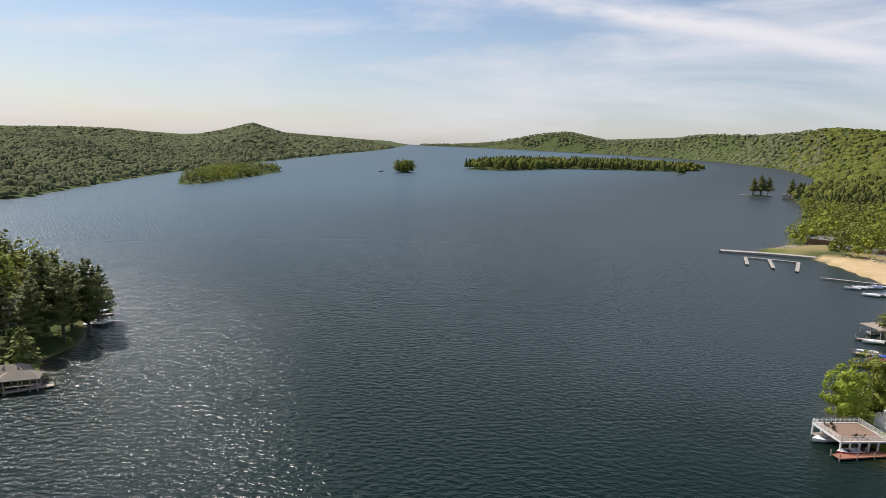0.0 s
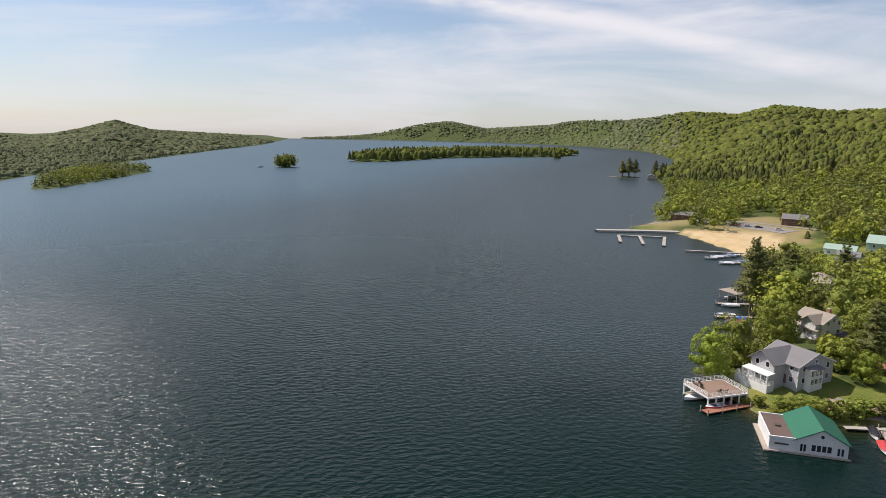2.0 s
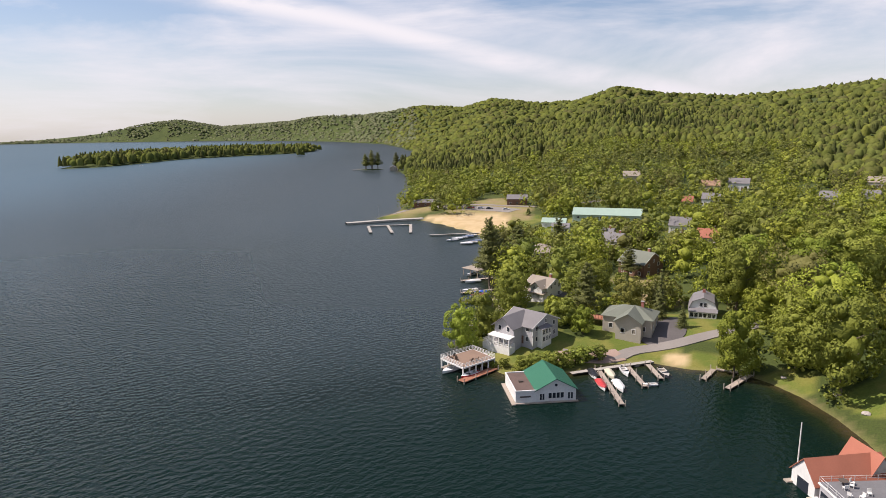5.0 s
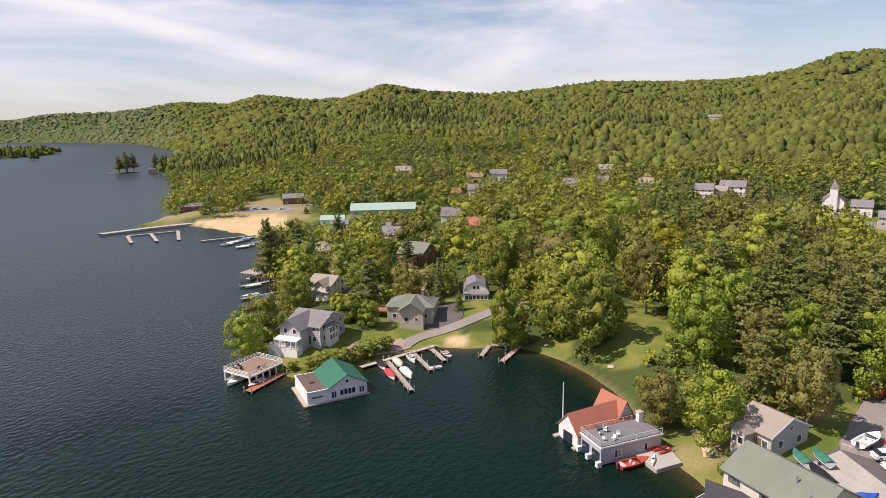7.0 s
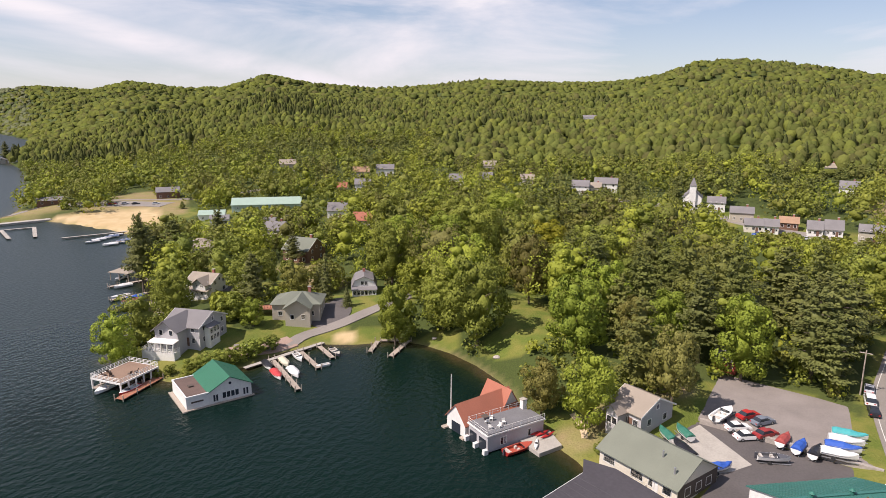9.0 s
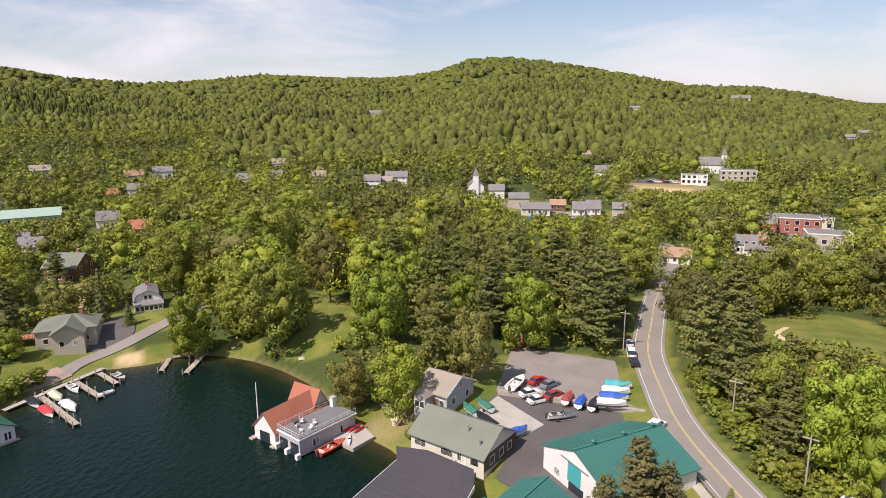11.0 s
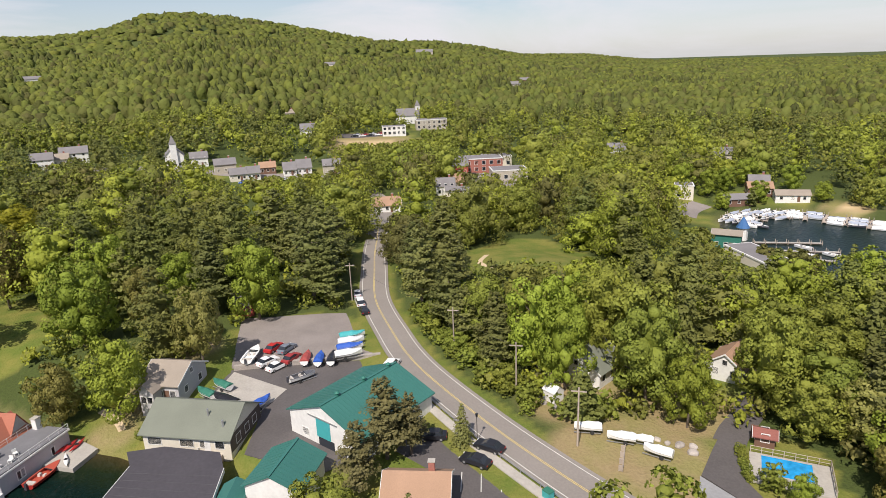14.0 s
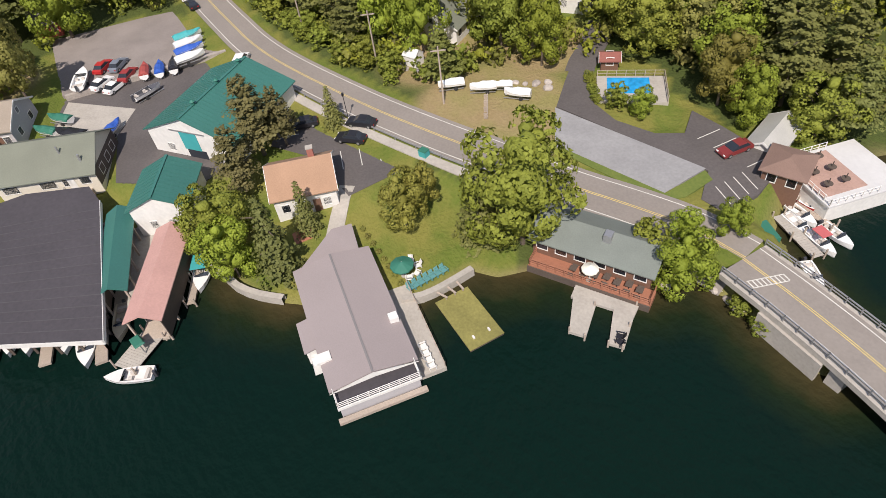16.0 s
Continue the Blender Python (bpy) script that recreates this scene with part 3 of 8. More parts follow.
def tube(bm, a, b, ra, rb=None, sides=8):
    """A round bar from a to b."""
    a, b = Vector(a), Vector(b)
    rb = ra if rb is None else rb
    q = (b - a).to_track_quat("Z", "Y")
    rings_ = []
    for c, r in ((a, ra), (b, rb)):
        rings_.append([bm.verts.new(c + q @ Vector((r * math.cos(2 * math.pi * i / sides), r * math.sin(2 * math.pi * i / sides), 0))) for i in range(sides)])
    for i in range(sides):
        j = (i + 1) % sides
        bm.faces.new((rings_[0][i], rings_[0][j], rings_[1][j], rings_[1][i]))
    bm.faces.new(rings_[0][::-1]), bm.faces.new(rings_[1])
    return bm


def slab(bm, pts, thick):
    """A plate under four or more points, of that thickness."""
    hi = [bm.verts.new(p) for p in pts]
    lo = [bm.verts.new((p[0], p[1], p[2] - thick)) for p in pts]
    bm.faces.new(hi), bm.faces.new(lo[::-1])
    for i in range(len(pts)):
        j = (i + 1) % len(pts)
        bm.faces.new((lo[i], lo[j], hi[j], hi[i]))
    return bm


def part(name, bm, mat, parent=None, label="", m=None):
    """Links a bmesh, or a finished mesh, as one mesh object under a thing or a part."""
    me = bm
    if isinstance(bm, bmesh.types.BMesh):
        me = bpy.data.meshes.new(name)
        bm.normal_update()
        bm.to_mesh(me)
        bm.free()
    if mat and not me.materials:
        me.materials.append(mat)
    ob = new(name, me)
    if parent:
        ob.parent = parent
    if m is not None:
        ob.matrix_basis = m
    return tagged(ob, label)


def thing(name, label, category, x, y, z, turn=0, group="", kind=""):
    ob = new(name)
    ob.empty_display_size = 0.3
    ob.matrix_basis = pose(x, y, z, 0, 0, turn)
    return tagged(ob, label, category, group, kind)


def ground_at(x, y):
    return float(np.maximum(height(np.array([x]), np.array([y])), 0)[0])


SHARED = {}


def window_meshes(w, h):
    key = ("window", round(w, 2), round(h, 2))
    if key not in SHARED:
        f, p = bmesh.new(), bmesh.new()
        t = 0.1
        loops = []
        for y, grow in ((0.05, t), (-0.06, t), (-0.06, 0), (0.03, 0)):
            loops.append([f.verts.new((sx * (w / 2 + grow), y, -grow if sz < 0 else h + grow)) for sx, sz in ((-1, -1), (1, -1), (1, 1), (-1, 1))])
        for a, b in zip(loops[:-1], loops[1:]):
            for k in range(4):
                f.faces.new((a[k], a[(k + 1) % 4], b[(k + 1) % 4], b[k]))
        box(p, -w / 2, 0.0, 0, w / 2, 0.04, h)
        meshes = []
        for bm, mat in ((f, M_WHITE), (p, M_GLASS)):
            me = bpy.data.meshes.new("window")
            bm.normal_update(), bm.to_mesh(me), bm.free()
            me.materials.append(mat)
            meshes.append(me)
        SHARED[key] = meshes
    return SHARED[key]


def window(parent, x, y, z, turn, w=1.0, h=1.3):
    """A framed window whose outside looks along -y before the turn."""
    f, p = window_meshes(w, h)
    frame_ob = part("window", f, None, parent, m=pose(x, y, z, 0, 0, turn))
    part("pane", p, None, frame_ob)
    return frame_ob


def gable_walls(bm, l, w, h, rise):
    """Walls with gables on the two short ends; the ridge runs along x."""
    a = [bm.verts.new(c) for c in ((-l / 2, -w / 2, -2.5), (l / 2, -w / 2, -2.5), (l / 2, w / 2, -2.5), (-l / 2, w / 2, -2.5),
                                   (-l / 2, -w / 2, h), (l / 2, -w / 2, h), (l / 2, w / 2, h), (-l / 2, w / 2, h), (-l / 2, 0, h + rise), (l / 2, 0, h + rise))]
    for f in ((0, 1, 5, 4), (2, 3, 7, 6), (1, 2, 6, 9, 5), (3, 0, 4, 8, 7), (4, 5, 9, 8), (6, 7, 8, 9)):
        bm.faces.new([a[i] for i in f])
    return bm


def gable_roof(bm, l, w, h, rise, over=0.5, thick=0.16):
    k = rise / (w / 2)
    e, g = w / 2 + over, l / 2 + over * 0.7
    top = h + rise + thick
    for s in (-1, 1):
        pts = [(-g, s * e, top - k * e), (g, s * e, top - k * e), (g, 0, top), (-g, 0, top)]
        slab(bm, pts if s < 0 else pts[::-1], thick)
    return bm


def hip_roof(bm, l, w, h, rise, over=0.5):
    e, g, r = w / 2 + over, l / 2 + over, max(l / 2 - w / 2, 0.3)
    v = [bm.verts.new(c) for c in ((-g, -e, h), (g, -e, h), (g, e, h), (-g, e, h), (-r, 0, h + rise), (r, 0, h + rise),
                                   (-g, -e, h - 0.15), (g, -e, h - 0.15), (g, e, h - 0.15), (-g, e, h - 0.15))]
    for f in ((0, 1, 5, 4), (1, 2, 5), (2, 3, 4, 5), (3, 0, 4), (6, 7, 1, 0), (7, 8, 2, 1), (8, 9, 3, 2), (9, 6, 0, 3), (9, 8, 7, 6)):
        bm.faces.new([v[i] for i in f])
    return bm


def row_of_windows(parent, l, w, h, per_side, per_end, sill=0.95, ww=1.0, wh=1.2, storeys=1, skip=""):
    for k in range(storeys):
        z = sill + k * 2.7
        for i in range(per_side):
            x = -l / 2 + (i + 0.5) * l / per_side
            if "f" not in skip:
                window(parent, x, -w / 2, z, 0, ww, wh)
            if "b" not in skip:
                window(parent, x, w / 2, z, 180, ww, wh)
        for i in range(per_end):
            y = -w / 2 + (i + 0.5) * w / per_end
            if "r" not in skip:
                window(parent, l / 2, y, z, 90, ww, wh)
            if "l" not in skip:
                window(parent, -l / 2, y, z, -90, ww, wh)


def house(x, y, turn, l, w, h, rise, wall, roof, label, name="house", z=None, hip=False, storeys=1, per_side=3, per_end=2, chimney=True,
          wing=None, group="", porch=False, big=False, category="house"):
    """A house: walls, roof, windows, door, chimney, and perhaps a cross wing or a porch on its -y side."""
    z = ground_at(x, y) if z is None else z
    if math.hypot(x, y) > 95:
        KEEP_OPEN.append((x, y, z + (h * 0.7 if math.hypot(x, y) > 255 else 0.8), l * 0.45 + (0 if math.hypot(x, y) > 255 else 2.5)))
    top = thing(name, label, category, x, y, z, turn, group)
    part("wall", gable_walls(bmesh.new(), l, w, h, 0.02 if hip else rise), wall, top)
    part("roof", (hip_roof if hip else gable_roof)(bmesh.new(), l, w, h, rise), roof, top)
    row_of_windows(top, l, w, h, per_side, per_end, storeys=storeys)
    door = part("door", box(bmesh.new(), -0.5, -0.08, 0, 0.5, 0.05, 2.1), M_BROWN, top, m=pose(l * 0.5 / per_side if per_side % 2 == 0 else l / per_side * 0.5, -w / 2, 0.1))
    part("handle", box(bmesh.new(), 0.36, -0.13, 0.95, 0.44, -0.08, 1.05), M_STEEL, door)
    if not hip and math.hypot(x, y) < 260:
        k, e, g = rise / (w / 2), w / 2 + 0.5, l / 2 + 0.35
        for s in (-1, 1):
            for side in (-1, 1):
                a, b = (s * g, side * e, h + rise + 0.19 - k * e), (s * g, 0, h + rise + 0.19)
                pts = [a, (a[0] + s * 0.06, a[1], a[2]), (b[0] + s * 0.06, 0, b[2]), b]
                part("bargeboard", slab(bmesh.new(), pts if s * side < 0 else pts[::-1], 0.3), M_WHITE, top)
    if not hip and rise > 1.6:
        for s in (-1, 1):
            window(top, s * l / 2, 0, h + 0.15, 90 * s, 0.8, 0.9)
    if chimney:
        c = part("chimney", box(bmesh.new(), -0.4, -0.35, h, 0.4, 0.35, h + rise + 1.0), M_BRICK, top, m=pose(l * 0.22, w * 0.12, 0))
        part("cap", box(bmesh.new(), -0.48, -0.43, h + rise + 1.0, 0.48, 0.43, h + rise + 1.12), M_CONCRETE, c)
    if wing:
        wx, wl, ww, wr = wing
        bm = gable_walls(bmesh.new(), wl, ww, h, wr)
        part("wing_wall", bm, wall, top, m=pose(wx, -w / 2 - wl / 2 + ww * 0.25, 0, 0, 0, 90))
        part("wing_roof", gable_roof(bmesh.new(), wl + ww * 0.6, ww, h, wr), roof, top, m=pose(wx, -w / 2 - wl / 2 + ww * 0.45, 0.02, 0, 0, 90))
        fy = -w / 2 - wl + ww * 0.25
        for k in range(storeys):
            for s in (-1, 1):
                window(top, wx + s * ww * 0.22, fy, 0.95 + 2.7 * k, 0, 0.9, 1.2)
    if porch:
        rail(top, [(-l / 2, -w / 2 - 2.1), (l / 2, -w / 2 - 2.1)], 1.05, 0.15, M_WHITE, 0.5, 2, "porch_railing")
        part("porch_floor", box(bmesh.new(), -l / 2, -w / 2 - 2.2, -1.5, l / 2, -w / 2 - 0.01, 0.15), M_WHITE, top)
        for i in range(4):
            px = -l / 2 + 0.2 + i * (l - 0.4) / 3
            part("post", box(bmesh.new(), -0.09, -0.09, 0.15, 0.09, 0.09, 2.4), M_WHITE, top, m=pose(px, -w / 2 - 2.0, 0))
        part("porch_roof", slab(bmesh.new(), [(-l / 2 - 0.2, -w / 2 - 2.5, 2.5), (l / 2 + 0.2, -w / 2 - 2.5, 2.5), (l / 2 + 0.2, -w / 2, 2.95), (-l / 2 - 0.2, -w / 2, 2.95)], 0.12), roof, top)
    return top

# ---- trees ----
def leaf_quads(centres, normals, size, rng):
    """One folded leaf clump for each centre: two triangles each, facing about along the normals."""
    n = len(centres)
    nn = normals + rng.normal(0, 0.28, (n, 3))
    nn /= np.linalg.norm(nn, axis=1, keepdims=True) + 1e-9
    u = np.cross(nn, rng.normal(0, 1, (n, 3)))
    u /= np.linalg.norm(u, axis=1, keepdims=True) + 1e-9
    v = np.cross(nn, u)
    s = size * rng.uniform(0.6, 1.3, (n, 1))
    bend = nn * s * 0.25
    p = np.stack([centres - u * s, centres - v * s * 0.7 - bend, centres + u * s, centres + v * s * 0.7 - bend], 1)
    return p.reshape(-1, 3)


def crown_points(kind, n, rng):
    """Places and outward directions of leaf clumps of a tree one unit high."""
    if kind == "broad" or kind == "round":
        # many small leafy boughs on a domed outline, with gaps between them
        k = int(rng.integers(24, 30))
        base, reach, belly = (0.24, 0.30, 0.52) if kind == "broad" else (0.16, 0.32, 0.44)
        h = base + (0.93 - base) * (np.arange(k) + 0.5) / k
        u = np.where(h < belly, (belly - h) / (belly - base + 0.14), (h - belly) / (1.0 - belly))
        out = reach * np.sqrt(np.clip(1 - u ** 2.0, 0.02, 1)) * rng.uniform(0.62, 1.05, k)
        a = np.arange(k) * 2.4 + rng.uniform(-0.5, 0.5, k)
        size = rng.uniform(0.085, 0.145, k) * np.where(h > 0.8, 0.85, 1.0)
        lob = np.stack([out * np.cos(a), out * np.sin(a), np.minimum(h, 1 - size * 0.8), size], 1)
        pick = rng.choice(k, n, p=size ** 2 / (size ** 2).sum())
        away = np.stack([np.cos(a), np.sin(a), 2.2 * (h - 0.5)], 1)[pick]
        d = rng.normal(0, 1, (n, 3)) + away * 0.9
        d /= np.linalg.norm(d, axis=1, keepdims=True)
        c = lob[pick, :3] + d * np.array([1, 1, 0.8]) * lob[pick, 3:] * rng.uniform(0.80, 1.18, (n, 1))
        core = [(0.30 * out[i] * math.cos(a[i] + 1.2), 0.30 * out[i] * math.sin(a[i] + 1.2), h[i] - 0.03, 0.15 if 0.15 < i / k < 0.75 else 0.08) for i in range(1, k, 4)]
        return c, d, np.concatenate([lob[::3] * np.array([0.74, 0.74, 0.98, 0.56]), np.array(core)])
    if kind == "pine":
        k = 46
        h = 0.22 + 0.76 * (np.arange(k) + rng.uniform(0, 1, k)) / k
        a = np.arange(k) * 2.4 + rng.normal(0, 0.4, k)
        reach = 0.26 * (1 - ((h - 0.22) / 0.80) ** 1.6) * rng.uniform(0.55, 1.15, k) + 0.03
        pick = rng.choice(k, n, p=(reach + 0.04) / (reach + 0.04).sum())
        s = rng.uniform(0.25, 1.05, n) ** 0.7
        aa = a[pick] + rng.normal(0, 0.30, n)
        c = np.stack([np.cos(aa) * reach[pick] * s, np.sin(aa) * reach[pick] * s, h[pick] + 0.05 * s + rng.normal(0, 0.012, n)], 1)
        d = np.stack([np.cos(aa) * 0.45, np.sin(aa) * 0.45, np.full(n, 1.0)], 1)
        inner = [(0.02 * math.cos(i * 2.4), 0.02 * math.sin(i * 2.4), 0.32 + 0.1 * i, 0.13 - 0.014 * i) for i in range(6)]
        return c, d, np.array(inner)
    k = 15
    level = rng.integers(0, k, n)
    keep = rng.uniform(0, 1, n)
    level = np.where(keep < level / k * 0.75, rng.integers(0, k // 2 + 1, n), level)
    h = 0.06 + 0.92 * level / k
    reach = 0.24 * (1 - h) + 0.015
    aa = rng.uniform(0, 2 * np.pi, n)
    s = rng.uniform(0.3, 1.0, n) ** 0.6 * (0.85 + 0.25 * np.sin(aa * 5 + level * 1.7))
    c = np.stack([np.cos(aa) * reach * s, np.sin(aa) * reach * s, h + 0.05 - 0.09 * s * (1 - h) + rng.normal(0, 0.008, n)], 1)
    d = np.stack([np.cos(aa) * 0.8, np.sin(aa) * 0.8, np.full(n, 0.8)], 1)
    return c, d, np.array([(0, 0, 0.15 + 0.14 * i, 0.125 - 0.022 * i) for i in range(5)])


BALL = bmesh.new()
bmesh.ops.create_icosphere(BALL, subdivisions=1, radius=1.0)
BALL_POINTS = np.array([v.co[:] for v in BALL.verts])
BALL_FACES = np.array([[v.index for v in f.verts] for f in BALL.faces])
BALL.free()


def inner_mass(lobes, rng):
    """The closed inner foliage of a crown: one lumpy mass for each lobe."""
    p = BALL_POINTS[None] * (lobes[:, None, 3:] * rng.uniform(0.62, 1.2, (len(lobes), len(BALL_POINTS), 1))) + lobes[:, None, :3]
    f = BALL_FACES[None] + (np.arange(len(lobes)) * len(BALL_POINTS))[:, None, None]
    return p.reshape(-1, 3), f.reshape(-1, 3)


def crown_mesh(name, points, mat, tint=None, mass=None, mass_faces=None):
    """Leaf clumps (four points each) and, under them, the closed inner foliage."""
    n = len(points) // 4
    m = 0 if mass is None else len(mass)
    k = 0 if mass is None else len(mass_faces)
    me = bpy.data.meshes.new(name)
    me.vertices.add(n * 4 + m)
    me.vertices.foreach_set("co", (points if not m else np.concatenate([points, mass])).reshape(-1).astype(np.float32))
    me.loops.add(n * 4 + k * 3)
    corner = np.arange(n * 4)
    me.loops.foreach_set("vertex_index", (corner if not k else np.concatenate([corner, mass_faces.reshape(-1) + n * 4])).astype(np.int32))
    me.polygons.add(n + k)
    me.polygons.foreach_set("loop_start", np.concatenate([np.arange(n) * 4, n * 4 + np.arange(k) * 3]).astype(np.int32))
    me.update(calc_edges=True)
    me.materials.append(mat)
    if tint is not None:
        at = me.attributes.new("tint", "FLOAT_COLOR", "POINT")
        at.data.foreach_set("color", np.concatenate([tint, np.ones((len(tint), 1))], 1).reshape(-1).astype(np.float32))
    return me


def trunk_mesh(kind, rng):
    bm = bmesh.new()
    top = 0.9 if kind in ("pine", "spruce") else 0.62
    bend = [Vector((rng.normal(0, 0.008), rng.normal(0, 0.008), 0)) for _ in range(4)]
    pts = [Vector((0, 0, -0.04)), Vector((0, 0, top * 0.35)) + bend[0], Vector((0, 0, top * 0.7)) + bend[1], Vector((0, 0, top)) + bend[2]]
    for i, (a, b) in enumerate(zip(pts[:-1], pts[1:])):
        tube(bm, a, b, 0.022 * (1 - i * 0.28), 0.022 * (1 - (i + 1) * 0.28), 7)
    for i in range(6 if kind in ("broad", "round") else 8):
        a, h = i * 2.4 + rng.uniform(0, 1), top * (0.45 + 0.09 * i) if kind in ("broad", "round") else 0.25 + i * 0.07
        o = Vector((0, 0, h)) + bend[0] * 0.5
        ln = 0.22 if kind in ("broad", "round") else 0.15
        tip = o + Vector((math.cos(a) * ln, math.sin(a) * ln, 0.14 if kind in ("broad", "round") else 0.03))
        tube(bm, o, tip, 0.009, 0.003, 5)
    me = bpy.data.meshes.new("trunk")
    bm.normal_update(), bm.to_mesh(me), bm.free()
    me.materials.append(M_BARK)
    return me


VARIANTS = {}


def tree_variant(kind, i, mat, quads, leaf):
    key = (kind, i, mat.name, quads)
    if key not in VARIANTS:
        rng = np.random.default_rng(17 * i + len(kind) * 101)
        c, d, lobes = crown_points(kind, quads, rng)
        VARIANTS[key] = (crown_mesh("crown", leaf_quads(c, d, leaf, rng), mat, None, *inner_mass(lobes, rng)), trunk_mesh(kind, rng))
    return VARIANTS[key]


TREE_SPOTS = []


def tree(x, y, h, kind="broad", wide=1.0, mat=None, label="", turn=None, z=None, group="", name="tree"):
    """A single tree: a trunk with limbs and a crown of leaf clumps."""
    k = len(TREE_SPOTS)
    TREE_SPOTS.append((x, y, h * 0.3 * wide))
    z = ground_at(x, y) if z is None else z
    mat = mat or (M_LEAF if kind in ("broad", "round") else M_PINE)
    quads, leaf = {"broad": (4400, 0.0182), "round": (4400, 0.0186), "pine": (3000, 0.0188), "spruce": (2400, 0.017)}[kind]
    if h < 4.5:
        quads, leaf = 600, 0.045
    crown, trunk = tree_variant(kind, k % 4, mat, quads, leaf)
    words = {"broad": "leafy green broadleaf tree on the shore", "round": "round-crowned green maple tree", "pine": "tall dark green white pine", "spruce": "pointed dark green spruce"}
    top = thing(name, label or words[kind], "tree", x, y, z - 0.15, (k * 137.5) % 360 if turn is None else turn, group)
    top.scale = (h * wide, h * wide, h)
    part("trunk", trunk, None, top)
    part("crown", crown, None, top)
    return top


KEEP_OPEN = []


def sight_limit(x, y):
    """How high a tree may grow on the lake side of the houses, which keep their outlook over the water."""
    r, top = math.hypot(x, y), 1e9
    for hx, hy, hz, half in KEEP_OPEN:
        d = math.hypot(hx, hy)
        if r < d and r > d - 110 and abs(x * hy - y * hx) / d < half:
            top = min(top, hz + (EYE_HEIGHT - hz) * (1 - r / d))
    return top


def tree_spots(r0, r1, a0, a1, spacing, rng, only, road, under=False):
    """Where the trees of a forest stand: scattered, off the open ground, the roads and the single trees."""
    n = int((math.radians(a1 - a0) / 2) * (r1 ** 2 - r0 ** 2) / spacing ** 2)
    r, a = np.sqrt(rng.uniform(r0 ** 2, r1 ** 2, n)), np.radians(rng.uniform(a0, a1, n))
    x, y = np.sin(a) * r, np.cos(a) * r
    if only:
        ok = np.maximum.reduce([inland(p, x, y) for p in only]) > 1.5
    else:
        ok = (shore_distance(x, y)[1] > 2.5) & ~is_open(x, y, road)
    for tx, ty, tr in [] if under else TREE_SPOTS:
        ok &= (x - tx) ** 2 + (y - ty) ** 2 > (tr + 2.2) ** 2
    x, y = x[ok], y[ok]
    return x, y, height(x, y)


def leaf_tint(conifer, n, rng, vary):
    """Hue, value and saturation of each tree: lime, mid-green, olive or russet broadleaves, grey-green conifers."""
    pick = rng.uniform(0, 1, n)
    hue = np.select([pick < 0.28, pick < 0.76, pick < 0.93], [0.514, 0.519, 0.504], 0.490) + rng.normal(0, 0.005, n)
    val = np.select([pick < 0.28, pick < 0.76, pick < 0.93], [1.18, 0.98, 0.84], 0.68)
    sat = np.select([pick < 0.28, pick < 0.76, pick < 0.93], [1.05, 1.0, 0.95], 0.88)
    val = 1 + (val - 1) * vary / 0.35
    hue, val, sat = np.where(conifer, 0.516 + rng.normal(0, 0.006, n), hue), np.where(conifer, 0.70, val), np.where(conifer, 0.90, sat)
    return np.stack([hue, val * rng.uniform(1 - vary * 0.4, 1 + vary * 0.4, n), sat], 1)


